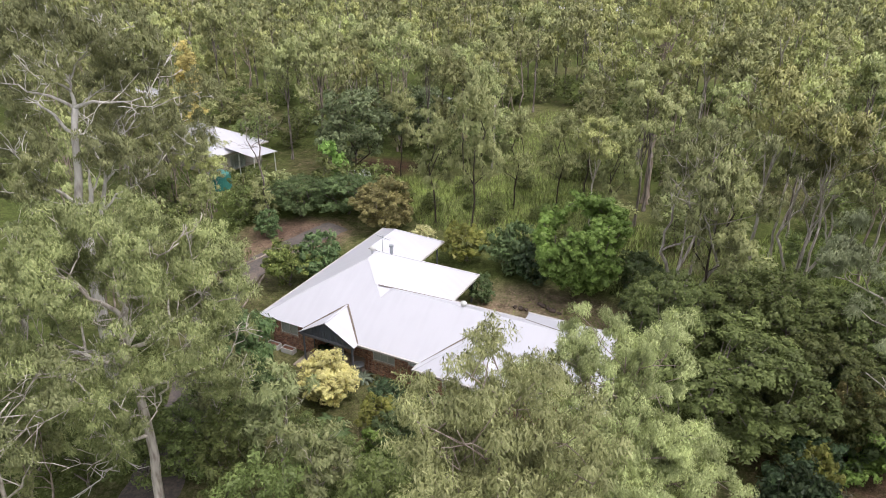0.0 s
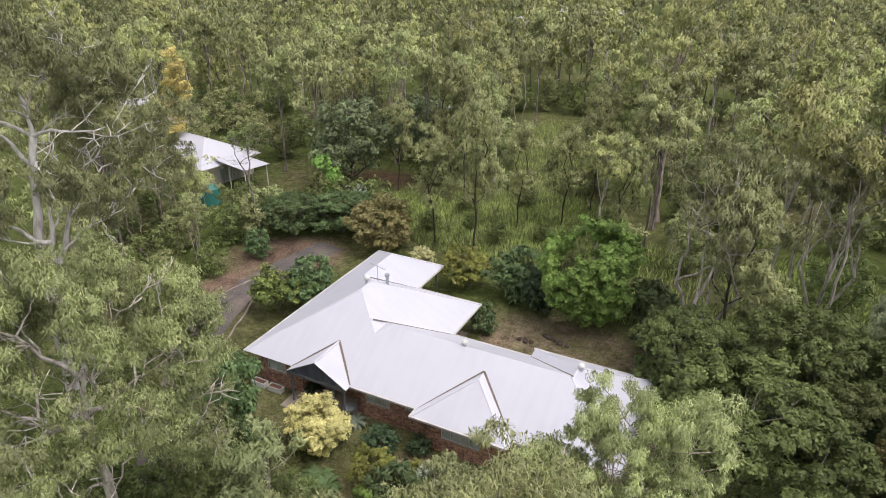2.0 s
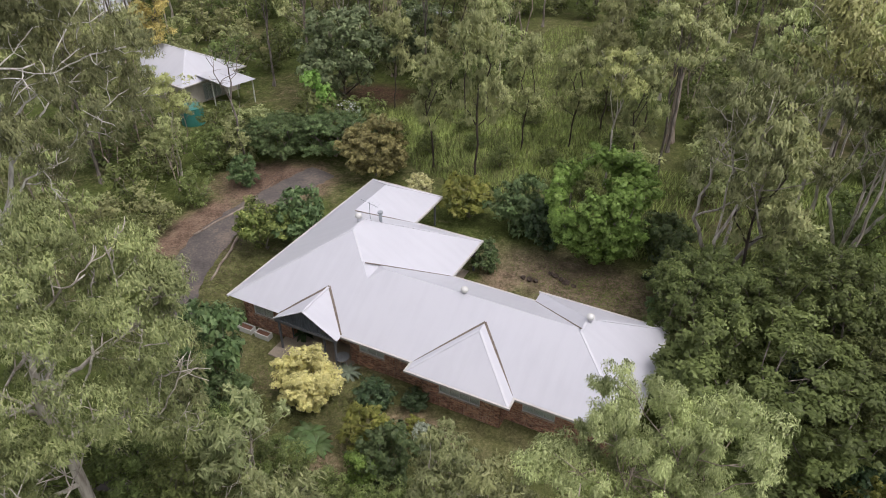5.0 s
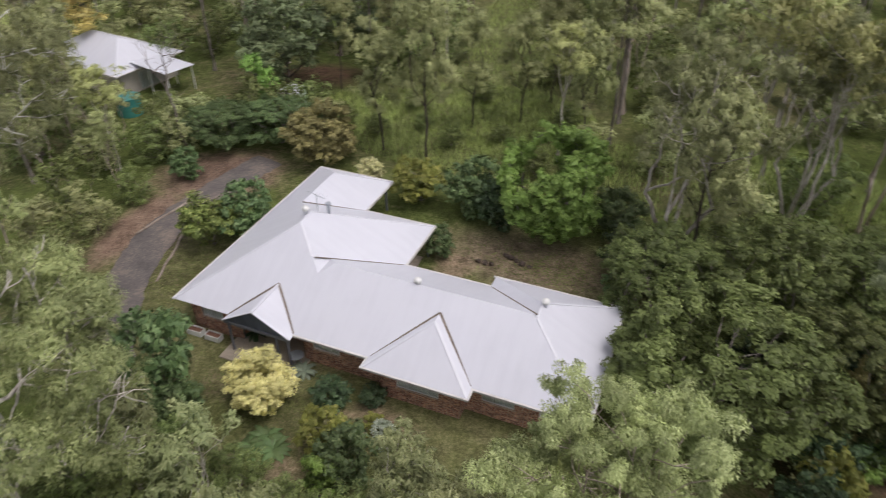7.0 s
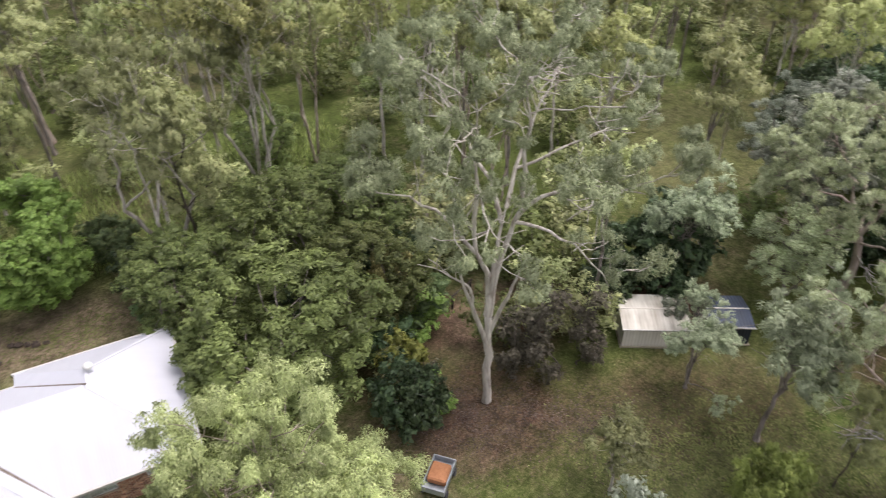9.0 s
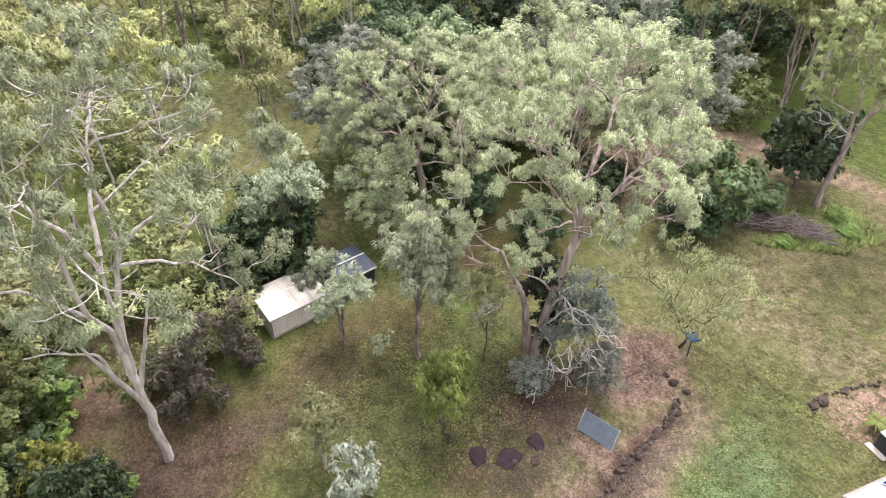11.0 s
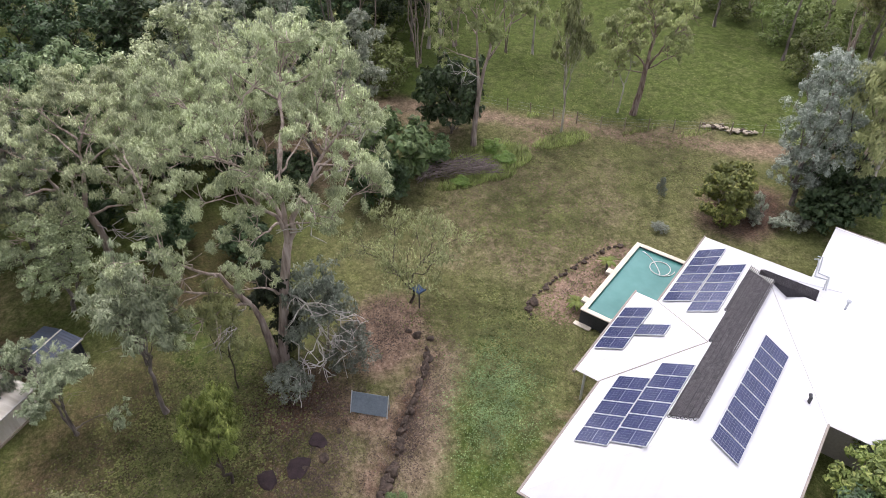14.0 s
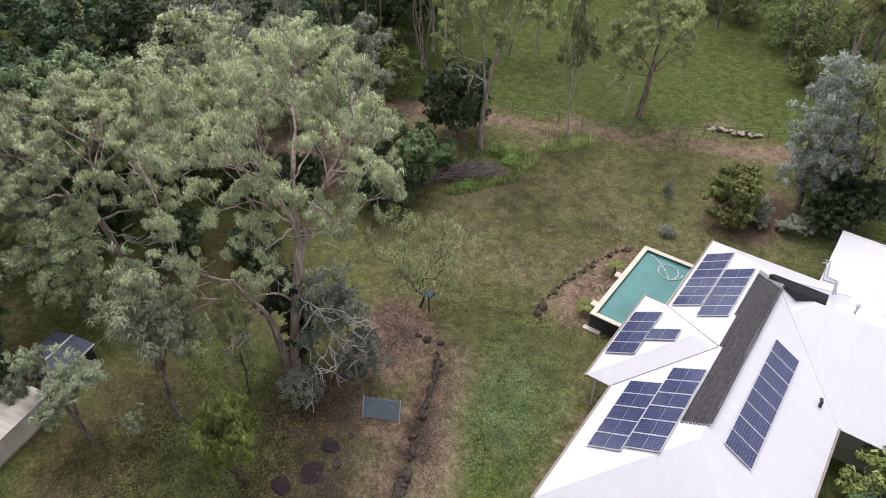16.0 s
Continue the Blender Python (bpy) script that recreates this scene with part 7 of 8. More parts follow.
tree("dense_green", -27.5, 65.5, 4.6, 2, 7)
tree("bush_mid", -28.6, 59.5, 3.0, 2, 3)
tree("under_b", -30.5, 62.5, 5.0, 2, 4)
tree("blue", -20.0, 94.0, 9.0, 2, 10)
# trees round the yard and lawn
limbed_gum(28.8, 9.55, -93.7, "large old gum with forked pinkish trunk and dead hanging branches", BARK_PINK, L_GREY,
           [((.1, 0, -.15), (.85, 0, 5.0), (1.63, .1, 8.7), .33, .23), ((-.25, -.2, -.1), (-.6, -.3, 4.0), (-1.15, -.4, 5.6), .27, .18), ((1.6, .1, 8.6), (1.65, .2, 10.3), (1.9, .6, 14.0), .2, .11)],
           [((1.75, .1, 9.2), (2.95, .2, 11.7), (5.7, .6, 15.0), .2, 5), ((1.5, 0, 9.0), (1.0, -.2, 10.9), (-.6, -.6, 13.0), .15, 4), ((1.85, .2, 11.8), (.7, -.6, 13.7), (-1.6, -1.2, 15.3), .1, 4),
            ((-1.1, -.4, 5.5), (-2.4, -.8, 8.1), (-5.2, -1.2, 11.0), .16, 6), ((-1.05, -.4, 5.4), (-2.6, -1.2, 6.0), (-5.6, -2.0, 5.6), .1, 6), ((-1.2, -.5, 5.6), (-3.0, -1.0, 7.4), (-6.4, -1.6, 8.4), .12, 6), ((.8, 0, 5.1), (.1, -.3, 6.1), (-1.4, -.7, 6.8), .12, 3), ((2.0, .1, 9.4), (2.6, -.2, 9.9), (4.3, -.5, 9.6), .07, 2),
            ((1.9, .5, 13.0), (2.6, 3.0, 15.0), (3.2, 5.5, 16.5), .12, 5), ((1.4, 0, 8.8), (.6, 2.5, 12.0), (-1.6, 5.2, 14.6), .14, 5)],
           [((1.2, 0, 5.4), (2.1, -1.8, 4.9), (3.3, -3.6, 1.2), .09, 5), ((1.9, -1.2, 5.2), (3.1, -2.0, 5.2), (4.2, -2.6, 4.4), .05, 4), ((2.3, -2.2, 4.2), (2.2, -2.9, 2.8), (2.2, -3.6, 1.2), .05, 4), ((2.6, -2.6, 3.4), (3.3, -2.9, 2.9), (3.9, -3.2, 2.2), .045, 3), ((.7, -1.0, 2.6), (1.1, -2.4, 1.6), (0, -3.4, .5), .05, 3),
            ((-1.2, -.5, 5.5), (-2.0, -1.4, 5.2), (-3.0, -2.2, 3.6), .05, 4), ((5.4, .6, 14.8), (6.2, .5, 14.6), (7.2, .4, 14.2), .05, 4), ((4.0, .4, 12.8), (5.2, .3, 12.9), (6.4, .2, 12.4), .04, 3), ((1.8, 0, 9.3), (2.6, -.3, 9.8), (3.8, -.6, 10.2), .06, 2)],
           ((1.4, 1.4, 13.2), (6.8, 6.0, 6.6), 30, -0.4), 9, 0.54, 150, (0.19, 0.064))
tree("bush_grey", 26.2, 9.6, 2.0, 0, 3.0)
tree("bush_grey", 28.2, 7.0, 7.0, 2, 4.8, "tall loose blue-grey shrub behind the old gum")
tree("bush_grey", 26.4, 5.8, 3.4, 4, 3.4)
# paints the dark, shaded hollow between the old gum's trunks
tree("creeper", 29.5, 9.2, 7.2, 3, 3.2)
tree("forest_d", 27.8, 12.3, 8.0, 1, 3.0)
tree("sapling_yellow", 21.7, 13.7, 7.3, 0, 3.5)
tree("sapling", 19.4, 19.7, 5.4, 2, 4.2, "thin young gum with sparse olive leaves")
tree("bush_silver", 17.6, 17.6, 4.4, 1, 2.8, "slender silver-white leaved shrub")
tree("grey_sapling", 27.6, 16.3, 10.8, 0.5, 5.8)
tree("grey_sapling", 34.6, 26.4, 9.0, 2.0, 6.0)
tree("grey_sapling", 31.8, 17.0, 8.4, 2.4, 3.4)
tree("bush_dark", 36.0, 27.4, 6.2, 1, 6.5)
tree("bush_dark", 33.2, 29.0, 5.0, 2, 5.0)
limbed_gum(42.2, 18.6, -75.0, "grey-leaved gum with pale twisted trunk beyond the sheds", BARK_PINK, L_GREY,
           [((0, 0, -.15), (.3, .1, 2.6), (-.2, .1, 5.0), .3, .22), ((-.2, .1, 4.9), (.5, .3, 7.0), (1.0, .5, 9.6), .19, .1), ((-.2, .1, 4.8), (-1.0, -.2, 6.6), (-1.6, -.4, 8.8), .17, .1)],
           [((1.0, .5, 9.2), (2.0, .6, 10.8), (3.4, .8, 12.2), .1, 5), ((.7, .3, 7.6), (2.4, .2, 8.6), (4.6, .2, 9.2), .1, 5), ((-1.5, -.4, 8.4), (-2.6, -.6, 10.2), (-4.0, -.8, 11.4), .1, 5), ((-1.1, -.2, 7.0), (-3.0, -.6, 7.6), (-5.4, -1.0, 7.8), .1, 5),
            ((-.1, 0, 4.6), (-1.8, -1.6, 5.2), (-3.6, -3.2, 5.2), .1, 5), ((.1, 0, 4.4), (1.8, -1.6, 5.4), (3.8, -2.8, 6.2), .1, 5)],
           [((-.3, -.2, 4.0), (-1.6, -1.6, 3.8), (-3.2, -2.8, 2.8), .05, 4), ((.2, -.1, 3.6), (1.2, -1.4, 3.2), (2.4, -2.4, 2.6), .04, 3)],
           ((-.2, .2, 8.6), (6.6, 6.2, 5.2), 34, -0.5), 31, 0.58, 150, (0.2, 0.075))
tree("silver", 49.5, 27.5, 10.5, 1, 6.5)
limbed_gum(27.95, 20.9, -44.0, "leaning young gum with blue-grey leaves beside the sheds", BARK_GREY, L_BLUEGUM,
           [((0, 0, -.1), (.2, .8, 1.5), (.6, 1.8, 2.7), .09, .06), ((0, 0, .4), (.4, -.5, .8), (.7, -1.0, 1.1), .05, .03)],
           [((.6, 1.8, 2.6), (.6, 2.2, 3.4), (.5, 2.7, 4.1), .04, 4), ((.6, 1.8, 2.6), (1.0, 2.5, 3.1), (1.3, 3.2, 3.5), .04, 4), ((.6, 1.7, 2.5), (.7, 2.7, 2.9), (.7, 3.6, 3.2), .04, 3), ((.7, -1.0, 1.1), (1.0, -1.5, 1.2), (1.2, -2.1, 1.2), .03, 4)],
           [], ((.9, 3.0, 3.5), (.7, .8, .6), 4, -.2), 37, .28, 42, (.18, .07), .012, -.3)
tree("silver_grey", 38.4, 21.0, 7.5, 1, 6.5)
tree("silver", 45.2, 23.0, 13.5, 3, 8.5)
tree("silver_grey", 49.6, 13.5, 12.0, 4, 9)
tree("gum_grey", 44.5, 8.0, 13.0, 3, 10)
tree("blue", 53.5, 19.0, 12, 5, 10)
tree("silver_grey", 54.5, 9.5, 13.5, 1, 10)
tree("silver", 59.0, 8.6, 14.5, 2, 7.5)
tree("silver", 54.5, -4.2, 11.0, 2, 6.0)
tree("silver", 60.0, 3.0, 15.5, 1, 8)
tree("silver_grey", 50.6, 1.5, 13, 5, 10)
tree("dark_tree", 58.5, 25.0, 10, 1, 8.5)
tree("sapling", 52.8, 33.4, 6.0, 1, 3)
tree("bush_dark", 57.4, 31.6, 3.6, 1, 2.6)
tree("thin_gum", 30.6, 0.6, 7.2, 1, 8.8)
limbed_gum(47.5, -12.0, -105.0, "pale gum tree with forked trunk at the lawn edge", BARK_PINK, L_WOOD,
           [((0, 0, -.15), (.1, 0, 2.4), (.3, 0, 4.6), .27, .2), ((.3, 0, 4.5), (.9, 0, 8.0), (2.0, .1, 12.0), .17, .1), ((.3, 0, 4.5), (.1, .1, 8.0), (-.1, .2, 12.4), .15, .09), ((.6, 0, 6.4), (1.6, .1, 8.8), (3.0, .2, 11.4), .1, .07)],
           [((1.8, .1, 11.4), (2.8, .3, 12.8), (4.4, .4, 13.8), .08, 4), ((0, .2, 11.6), (-1.2, .3, 13.0), (-2.8, .4, 13.8), .08, 4), ((.3, 0, 6.8), (-1.4, -.2, 8.6), (-3.4, -.4, 9.8), .08, 4), ((1.0, 0, 8.6), (.9, -1.2, 10.4), (.9, -2.6, 12.0), .07, 4)],
           [((.5, 0, 6.0), (-.8, -.4, 7.0), (-2.2, -.6, 7.2), .04, 3)],
           ((.8, .3, 12.4), (4.6, 4.2, 3.6), 16, -0.3), 47, 0.6, 120, (0.24, 0.09))
tree("bush_dark", 50.2, -11.0, 7.6, 2, 7)
tree("bush_mid", 44.4, -3.2, 6.8, 3, 7, "large green bush at the lawn edge")
tree("bush_dark", 42.0, -1.2, 5.0, 3, 5)
tree("bush_mid", 46.2, -7.0, 3.0, 3, 4.5)
tree("bush_mid", 43.0, -2.6, 2.0, 1, 3.4, "low dark shrub beside the brush heap")
tree("bush_bright", 45.6, -13.4, 1.1, 1, 2.6)
tree("bush_bright", 44.0, -13.6, 0.8, 2, 2.4)
tree("bush_bright", 42.3, -8.6, 0.6, 2, 2.0)
tree("sapling", 46.4, -20.4, 13.0, 1, 5)
limbed_gum(46.8, -28.6, -122.0, "gum with dark crown and thick leaning trunk in the paddock", BARK_RUST, L_WOOD,
           [((0, 0, -.15), (.25, 0, 2.4), (.35, 0, 4.6), .34, .22), ((.35, 0, 4.5), (.5, .1, 6.2), (.6, .2, 8.4), .2, .1), ((.35, 0, 4.4), (1.2, -.1, 6.2), (2.2, -.2, 8.2), .14, .08)],
           [((.3, 0, 4.6), (-1.0, -.2, 6.2), (-2.8, -.4, 6.8), .1, 5), ((.6, .2, 8.0), (.2, .3, 9.4), (-.8, .4, 10.6), .09, 5), ((2.1, -.2, 8.0), (2.8, -.2, 9.2), (3.8, -.3, 9.8), .08, 5), ((.3, 0, 4.0), (-1.4, -.6, 4.6), (-3.0, -1.0, 4.6), .07, 4)],
           [], ((.3, .1, 7.8), (3.5, 3.2, 3.0), 14, -0.5), 53, 0.56, 110, (0.22, 0.085))
limbed_gum(47.6, -27.4, -122.0, "thin young gum with forked white stems", BARK_WHITE, L_WOOD,
           [((0, 0, -.1), (.1, 0, 1.6), (.1, 0, 3.0), .08, .06), ((.1, 0, 2.9), (.4, 0, 4.2), (.3, .1, 5.6), .05, .03), ((.1, 0, 2.8), (-.4, 0, 4.0), (-.7, .1, 5.4), .05, .03)],
           [((.3, .1, 5.2), (.5, .1, 5.9), (.9, .1, 6.4), .03, 3), ((-.7, .1, 5.1), (-1.0, 0, 5.8), (-1.4, 0, 6.2), .03, 3)],
           [], ((-.1, 0, 5.6), (1.3, 1.2, 1.0), 4, -.2), 59, .34, 60, (.2, .08), .014)
tree("silver_column", 29.3, -31.2, 13.4, 3, 6.0)
tree("bush_dark", 26.2, -30.8, 3.4, 3, 4.6)
tree("tall_gum", 31.2, -41.2, 17.5, 3, 12, "large gum with dark pinkish trunk beyond the lawn")
tree("twiggy", 33.4, -39.0, 4.4, 2, 3.6)
tree("bush_olive", 30.0, -24.6, 4.2, 1, 4.6)
tree("bush_olive", 31.4, -26.2, 4.0, 1, 4.0)
tree("bush_dark", 26.0, -32.6, 5.0, 3, 5)
tree("bush_dark", 28.6, -34.0, 5.2, 5, 5)
for x, y, h, w in ((28.9, -26.6, 2.6, 1.5), (28.6, -26.6, 1.0, 1.6), (27.0, -28.2, 1.4, 2.0), (26.4, -29.2, 1.2, 1.6), (27.6, -27.6, 0.8, 1.1)):
    tree("bush_silver", x, y, h, x * 3, w)
tree("bush_grey", 33.6, -21.6, 2.3, 0, 1.0, "small thin grey shrub on the lawn")
tree("bush_grey", 30.6, -19.4, 0.6, 0, 1.6, "low grey-green weed clump by the pool")
tree("bush_olive", 8.0, -14.8, 4.0, 0, 4.8, "olive bush beside the white house")
tree("bush_dark", 6.2, -12.4, 3.8, 0, 4.4)
tree("bush_olive", 6.6, -15.2, 3.6, 2, 4.0)
tree("bush_mid", 16.6, 6.6, 1.4, 0, 1.8)

for x, y, h, w in ((-33, 62, 4.6, 5), (-36.5, 60, 5, 5), (-32.5, 66.5, 3.6, 4), (-41, 63.5, 5, 5.5), (-43, 60, 6, 6), (-31, 55.5, 3.4, 3.6), (-32, 50.5, 4.2, 4.4), (-31.5, 46, 4, 4), (-30.5, 42, 4, 4.2), (-29.5, 38.5, 3.6, 4), (-35, 53, 5.4, 5), (-34.5, 47.5, 5, 5), (-46, 66, 5, 5), (-30, 68, 3.2, 3.6)):
    tree("under_a" if int(x) % 2 else "under_b", x, y, h, x * 1.7, w)

# dark bushland behind the grey gum
for x, y, h, w, k in ((61, 22, 9, 9, "dark_tree"), (56, 19.5, 8, 8, "dark_tree"), (57, 14.5, 7, 8, "dark_tree"), (74, 24, 11, 11, "dark_tree"), (71, 18, 11, 10, "dark_tree"), (72, 12, 11, 11, "dark_tree"), (70, 4, 10, 10, "dark_tree"), (65, 20, 8, 8, "dark_tree"), (66, -1, 9, 9, "dark_tree"), (52.5, 13, 4.5, 5, "bush_dark"), (49, 8.5, 4, 5, "bush_dark"), (46.5, 4.5, 3.6, 4.5, "bush_dark"), (64, 8, 7, 8, "dark_tree"), (60, 11, 6, 7, "bush_dark"), (47, 19.5, 4, 5, "bush_dark"), (42.5, 14.5, 3.6, 4.5, "bush_dark"), (39.5, 9.5, 3.2, 4, "bush_dark"), (67, 28, 10, 10, "dark_tree"), (62, 30, 8, 8, "dark_tree")):
    tree(k, x, y, h, x * 1.9, w)
# gums along the paddock's edge
for x, y, h, w, k in ((65.7, -13.9, 16, 8, "forest_c"), (65.0, -16.2, 17, 7, "forest_a"), (68.5, -19.5, 15, 8, "forest_c"), (64.6, -24.1, 12, 6, "forest_c"), (63.1, -26.7, 14, 6, "forest_b"), (67.5, -9.0, 16, 8, "forest_c"), (72.0, -15.5, 16, 8, "forest_a"), (70.5, -5.0, 11, 10, "dark_tree"), (75.0, -11.0, 12, 11, "dark_tree"), (78.0, -18.5, 12, 11, "dark_tree")):
    tree(k, x, y, h, x * 1.3, w)
# shrubs under the tall gum and behind the sheds
for x, y, h, w, k in ((15.4, 31.6, 3.2, 3.2, "under_b"), (22.8, 27.4, 4.4, 4.6, "twiggy"), (24.8, 26.4, 3.6, 3.6, "twiggy"), (21.4, 29.4, 4.4, 4.4, "twiggy"), (17.0, 30.2, 2.4, 2.4, "twiggy"), (23.6, 29.4, 3.0, 3.2, "twiggy"), (30.4, 28.4, 4.2, 4.0, "bush_dark"), (33.0, 26.0, 3.4, 3.0, "bush_dark"), (26.2, 28.6, 3.6, 3.2, "under_b"), (31.2, 24.2, 3.0, 1.6, "bush_silver"), (28.0, 20.9, 5.6, 4.2, "grey_sapling"), (23.4, 26.4, 6.4, 5.2, "twiggy"), (26.2, 25.7, 5.0, 4.4, "twiggy"), (27.6, 27.4, 4.4, 3.6, "under_b"), (14.7, 29.0, 4.6, 3.4, "bush_dark"), (20.4, 41.0, 4.4, 5.0, "bush_dark"), (16.6, 34.0, 3.4, 3.8, "bush_dark"), (20.6, 36.0, 3.4, 4.2, "bush_mid"), (22.6, 39.4, 4.2, 5.0, "bush_dark"), (14.6, 40.4, 4.0, 4.4, "bush_dark"), (19.6, 37.2, 5.4, 3.6, "bush_brown")):
    tree(k, x, y, h, x * 2.1, w)
# trees before the half-hidden house
for x, y, h, w, k in ((-38.2, 60.5, 11.5, 6.5, "forest_c"), (-35.2, 60.0, 9.6, 5.5, "forest_b"), (-41.0, 63.0, 12.5, 6.5, "forest_a"), (-44.0, 62.0, 13.0, 7.0, "forest_c"), (-33.8, 57.2, 7.4, 4.5, "forest_c")):
    tree(k, x, y, h, x * 2.3, w)
for x, y, h, w, k in ((-37.2, 64.4, 7.0, 5.0, "forest_c"), (-33.6, 66.0, 5.4, 5.0, "under_a"), (-30.6, 66.8, 5.0, 5.0, "under_b"), (-42.0, 66.5, 8.0, 5.5, "forest_c"), (-35.0, 68.0, 3.8, 3.6, "under_b"), (-24.5, 70.0, 6.0, 6.0, "under_a"), (-21.0, 70.5, 5.0, 5.6, "under_a"), (-18.5, 68.0, 4.6, 5.0, "under_b"), (-46.5, 72.0, 12.0, 7.0, "forest_a"), (-48.5, 66.5, 13.0, 7.0, "forest_b")):
    tree(k, x, y, h, x * 1.1, w)
# cover below the camera's first view
for x, y, h, w, k in ((-27.5, 25.5, 6.0, 5.5, "near_shrub"), (-24.0, 25.0, 5.0, 5.0, "near_shrub"), (-21.0, 26.0, 6.0, 5.5, "near_shrub"), (-18.4, 27.0, 5.0, 5.0, "near_shrub"), (-15.8, 26.2, 5.6, 5.0, "near_shrub"), (-19.6, 31.6, 4.6, 4.0, "near_shrub"), (-12.6, 29.6, 3.4, 3.4, "near_shrub"), (-16.8, 30.4, 3.6, 3.4, "near_shrub"), (-9.4, 27.6, 3.6, 3.8, "near_shrub"), (-23.6, 21.6, 7.5, 6.0, "forest_c"), (-29.4, 21.4, 8.5, 6.0, "forest_c"), (-12.0, 22.2, 6.5, 6.0, "near_shrub"), (-6.8, 23.4, 6.0, 5.6, "near_shrub"), (-6.2, 26.8, 4.2, 4.0, "near_shrub"), (-31.5, 26.2, 7.0, 6.0, "near_shrub")):
    tree(k, x, y, h, x * 1.3, w)

# ---- forest ----
KEEP_OUT = [(-24, 56, 6, 7), (-22, 38, 6.5, 8), (-32, 56, 7, 9), (-3, 62, 9, 6), (1, 71, 6, 6), (-8, 46, 17, 13), (-26.5, 46, 4, 22), (-6, 74, 15, 12), (-2, 97, 6, 26), (-40, 74, 10, 8), (27, 15, 14, 12), (36, -14, 23, 20), (58, -34, 26, 17), (52, 34, 9, 8), (14, -12, 18, 16), (45, 12, 13, 14), (3, 50, 8, 4.5),
            (-12, 32, 10, 9), (15, 28, 7, 6), (12, 40, 13, 9), (0, 10, 16, 18), (-24, 79, 7, 6), (-23, 86, 5, 4), (-16, 60, 8, 5), (9, 58, 8, 6), (66, 18, 17, 14), (-27, 65, 10, 11), (-20, 75, 8, 7), (-27, 108, 6, 5), (-63, 102, 6, 5), (-37, 63, 8, 7), (-43, 79, 9, 5)]


def free_spot(x, y, got, gap):
    if any(((x - a) / rx) ** 2 + ((y - b) / ry) ** 2 < 1 for a, b, rx, ry in KEEP_OUT):
        return False
    return all((x - p) ** 2 + (y - q) ** 2 > gap * gap for p, q in got)


rng = random.Random(77)
spots = []
for gap, lo, hi, count in ((4.25, 22, 120, 520),):
    tries = 0
    while len(spots) < count and tries < 30000:
        tries += 1
        ang = radians(rng.uniform(-60, 132))
        d = math.sqrt(rng.uniform(lo * lo, hi * hi))
        x, y = d * math.cos(ang), 10 + d * math.sin(ang)
        if d < 34 and math.degrees(ang) < 96:
            continue
        if math.degrees(ang) < -15 and d > 105:
            continue
        if free_spot(x, y, spots, gap):
            spots.append((x, y))
for k, (x, y) in enumerate(spots):
    c = rng.random()
    s = rng.uniform(0.8, 1.2)
    near = x * x + (y - 10) ** 2 < 72 ** 2
    if (x - 38.5) ** 2 + (y - 26.5) ** 2 < 40:
        continue
    if c < 0.24:
        tree("under_a", x, y, 5.0 * s, rng.random() * 6.28, 5.4 * s)
    elif c < 0.44:
        tree("under_b", x, y, 6.0 * s, rng.random() * 6.28, 5.6 * s)
    elif c < 0.6:
        tree("forest_a" if near else "wood_a", x, y, 15.5 * s, rng.random() * 6.28, 6.6 * s)
    elif c < 0.77:
        tree("forest_b" if near else "wood_b", x, y, 16.5 * s, rng.random() * 6.28, 7.2 * s)
    elif c < 0.93:
        tree("forest_c" if near else "wood_c", x, y, 15 * s, rng.random() * 6.28, 8.4 * s)
    else:
        tree("forest_d", x, y, 13 * s, rng.random() * 6.28, 6 * s)


def far_woods():
    """The woods beyond, too many trees to count: crowns of leaf clumps and their trunks, in one mesh a material."""
    g = np.random.default_rng(99)
    sets = {0: [], 1: [], 2: []}
    stems = []
    placed = []
    for _ in range(9000):
        ang = radians(g.uniform(62, 137))
        d = math.sqrt(g.uniform(118 ** 2, 300 ** 2))
        x, y = d * math.cos(ang), 5 + d * math.sin(ang)
        gap = 5.6 + d * 0.006
        if not free_spot(x, y, placed, gap) or any((x - a) ** 2 + (y - b) ** 2 < 100 for a, b in ((33, 162), (12, 220), (-15, 218), (3, 255))):
            continue
        placed.append((x, y))
        if len(placed) > 540:
            break
    for x, y in placed:
        h = g.uniform(11, 18)
        r = g.uniform(3.2, 5.0)
        n = 15
        d = g.normal(size=(n, 3))
        d /= np.linalg.norm(d, axis=1, keepdims=True)
        c = np.array([x, y, h * 0.6]) + d * np.array([r, r, h * 0.36]) * (0.45 + 0.5 * g.random((n, 1)))
        lv = leaf_arrays(g, c, 1.6 * (0.7 + 0.6 * g.random(n)), 34, 0.8, 0.5, 0.4, corners=3, hang=True)
        sets[int(g.integers(0, 3))].append(lv)
        stems.append([((x, y, -0.1), 0.2), ((x + g.normal() * .3, y, h * 0.45), 0.14), ((x + g.normal() * .5, y + g.normal() * .5, h * 0.85), 0.04)])
    holder = thing("far_woods", 0, 0, 0, 0, "distant olive-green gum woods reaching to the skyline", "woods", kind="stuff")
    for k, mt in ((0, L_OLIVE), (1, L_TAN), (2, L_GUM)):
        leaf_object("foliage", np.concatenate(sets[k]), mt, holder, 3)["kind"] = "stuff"
    V, F = tubes(stems, 4)
    raw("trunks", V, F, BARK_GREY, holder)["kind"] = "stuff"


far_woods()


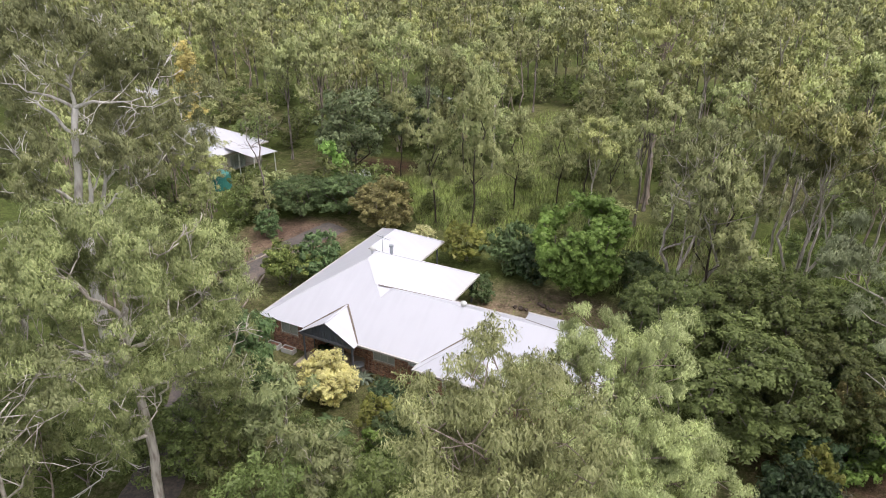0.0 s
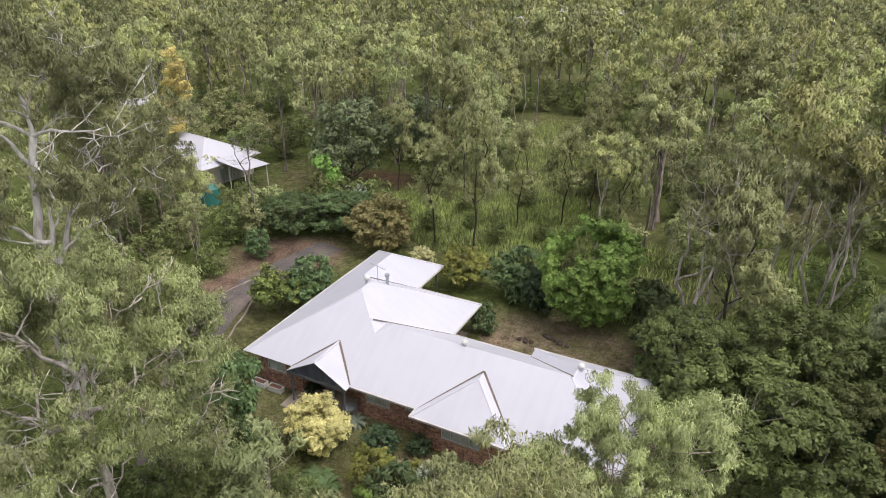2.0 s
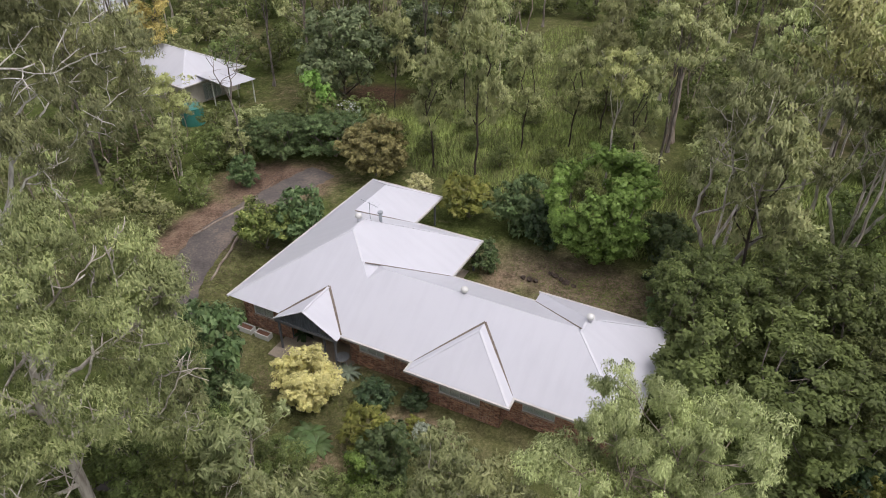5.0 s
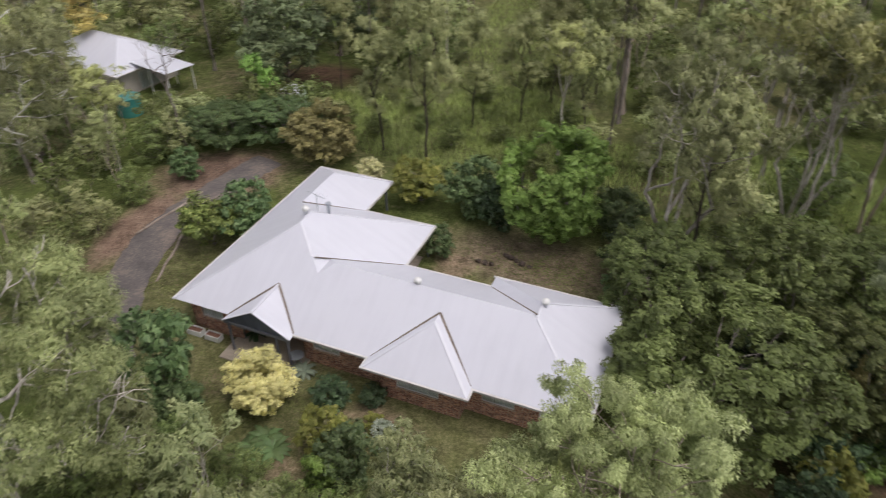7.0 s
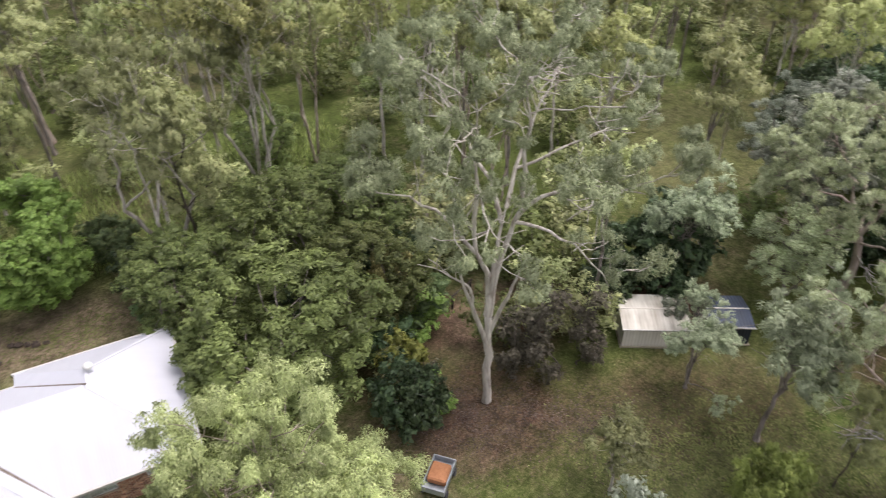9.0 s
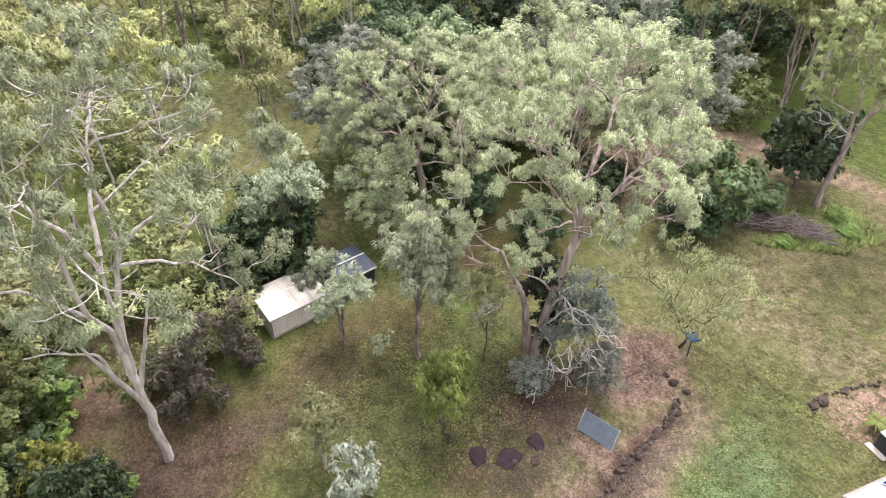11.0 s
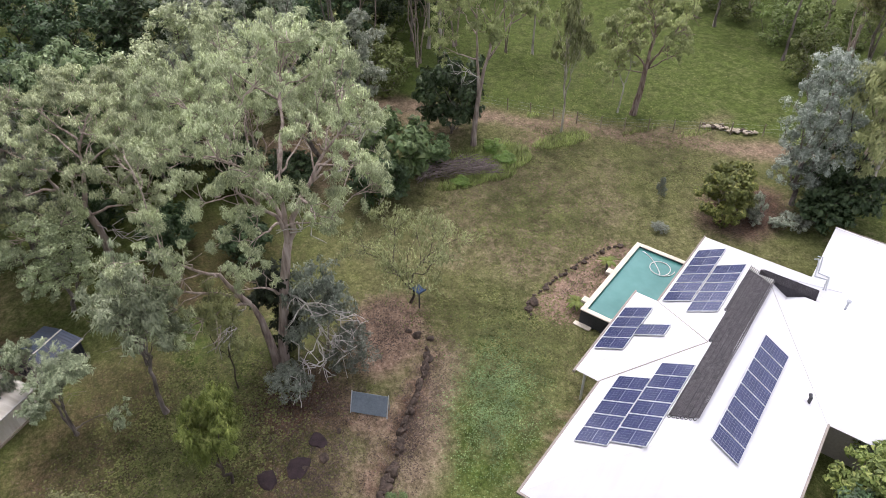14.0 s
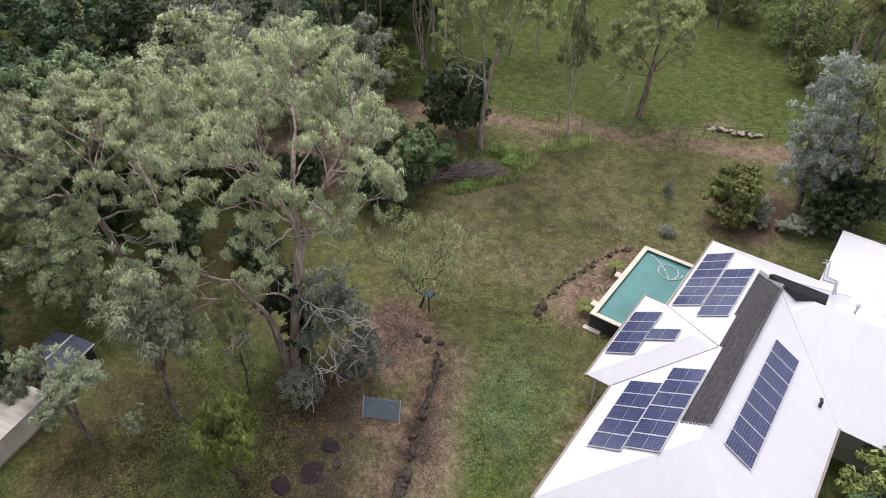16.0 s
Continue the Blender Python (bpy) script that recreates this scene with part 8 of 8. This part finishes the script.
def grass_stuff():
    """Tall grass in the clearings and rough tufts elsewhere."""
    g = np.random.default_rng(123)
    P = []
    for x, y, rx, ry, n, L in ((-5, 73, 13, 10, 16000, 0.6), (-2, 92, 6, 26, 7000, 0.65), (-17, 75, 5, 5, 3500, 0.6), (25, 62, 6, 9, 3000, 0.8), (44.6, -13.4, 2.2, 2.6, 2200, 0.55), (42.2, -8.8, 0.8, 2.6, 1100, 0.5), (42.2, -11.8, 0.9, 1.6, 700, 0.5), (45.6, -10.4, 1.2, 2.6, 700, 0.5), (45.0, -19.6, 1.1, 3.0, 1500, 0.45), (43.8, -27.4, 0.4, 2.2, 260, 0.4), (41.4, -31.6, 0.5, 2.0, 260, 0.4), (50.2, -19.6, 0.5, 0.7, 120, 0.4), (9, 62, 10, 8, 3500, 0.8)):
        a, r_ = g.random(n) * 6.283, np.sqrt(g.random(n))
        P.append(np.stack([x + rx * r_ * np.cos(a), y + ry * r_ * np.sin(a), np.full(n, L)], 1))
    P = np.concatenate(P)
    n = len(P)
    a = g.random(n) * 6.283
    L = P[:, 2] * (0.6 + 0.8 * g.random(n))
    base = np.stack([P[:, 0], P[:, 1], np.full(n, -0.02)], 1)
    lean = np.stack([np.cos(a), np.sin(a), np.zeros(n)], 1)
    side = np.stack([-np.sin(a), np.cos(a), np.zeros(n)], 1)
    tip = base + lean * (L * 0.45)[:, None] + np.array([0, 0, 1]) * (L * 0.85)[:, None]
    w = (0.035 * L / 0.7)[:, None]
    soft = unit(np.array([0, 0, 1.0]) - 0.35 * lean + 0.25 * g.normal(size=(n, 3)))
    V = np.stack([np.concatenate([q, soft], axis=1) for q in (base + side * w, base - side * w, tip)], 1).reshape(-1, 6)
    ob = leaf_object("tall_grass", V, L_GRASS, None, 3)
    tagged(ob, "tall green grass in the forest clearing", "grass", kind="stuff")


grass_stuff()


def scatter(name, patches, size, height, material, label, category, seed):
    """Fine cover strewn on the ground: small three-cornered blades or fallen leaves."""
    g = np.random.default_rng(seed)
    P = []
    for x, y, rx, ry, rot, n in patches:
        a, r_ = g.random(n) * 6.283, 0.62 * np.sqrt(-np.log(g.random(n)))
        u, v = rx * r_ * np.cos(a), ry * r_ * np.sin(a)
        c, s = math.cos(radians(rot)), math.sin(radians(rot))
        q = np.stack([x + u * c - v * s, y + u * s + v * c], 1)
        keep = np.sin(q[:, 0] * 1.9 + 2 * np.sin(q[:, 1] * 0.9)) * np.sin(q[:, 1] * 2.1 + np.sin(q[:, 0] * 1.3)) + 2.4 * g.random(n) > 0.75
        P.append(q[keep])
    P = np.concatenate(P)
    n = len(P)
    a = g.random(n) * 6.283
    L = size * (0.55 + 0.9 * g.random(n))
    d = np.stack([np.cos(a), np.sin(a), np.zeros(n)], 1)
    e = np.stack([-np.sin(a), np.cos(a), np.zeros(n)], 1)
    o = np.stack([P[:, 0], P[:, 1], np.full(n, 0.012)], 1)
    up = np.array([0, 0, 1.0]) * (height * (0.3 + g.random(n)))[:, None]
    V = np.stack([o - e * (L * 0.4)[:, None], o + e * (L * 0.4)[:, None], o + d * L[:, None] + up], 1).reshape(-1, 3)
    tagged(leaf_object(name, V, material, None, 3), label, category, kind="stuff")


scatter("leaf_litter", ((24, 17, 11, 7, -40, 5500), (25, 9, 5, 4.5, 0, 7000), (21, 24.5, 8, 3, -45, 4500), (29, 2.8, 3.2, 3, 0, 3000), (20.5, 10, 3, 3, 0, 3000), (30.2, -27, 4.6, 3, -65, 4500), (21.5, 4, 7, 1.6, -38, 5000),
        (-26, 60, 6, 5, 0, 4000), (-26, 50, 3.5, 9, 0, 4500), (17, 28, 5, 4, 0, 4000), (28, -10.5, 1.5, 4.2, 30, 500)), 0.085, 0.02, L_LITTER, "fallen brown gum leaves and bark litter", "leaf litter", 5)
scatter("lush_tufts", ((21.6, -1.3, 6.4, 3.0, -32, 9000),), 0.08, 0.03, L_MID, "short bright green lawn grass beside the house", "grass", 8)
scatter("lawn_tufts", ((36, -12, 10, 9, 0, 22000), (26, -4.5, 4, 8, -50, 9000), (38, -25, 8, 5, -60, 9000), (25, 15, 8, 6, -40, 16000), (45, -19, 6, 4, -60, 6000), (56, -30, 20, 11, -35, 12000), (-14, 36, 5, 4, -15, 4000), (-22.5, 46, 2.5, 6, 0, 2500), (3, 50, 7, 3, -15, 3000)), 0.13, 0.06, L_TUFT, "rough tufts of lawn grass and weeds", "grass", 6)
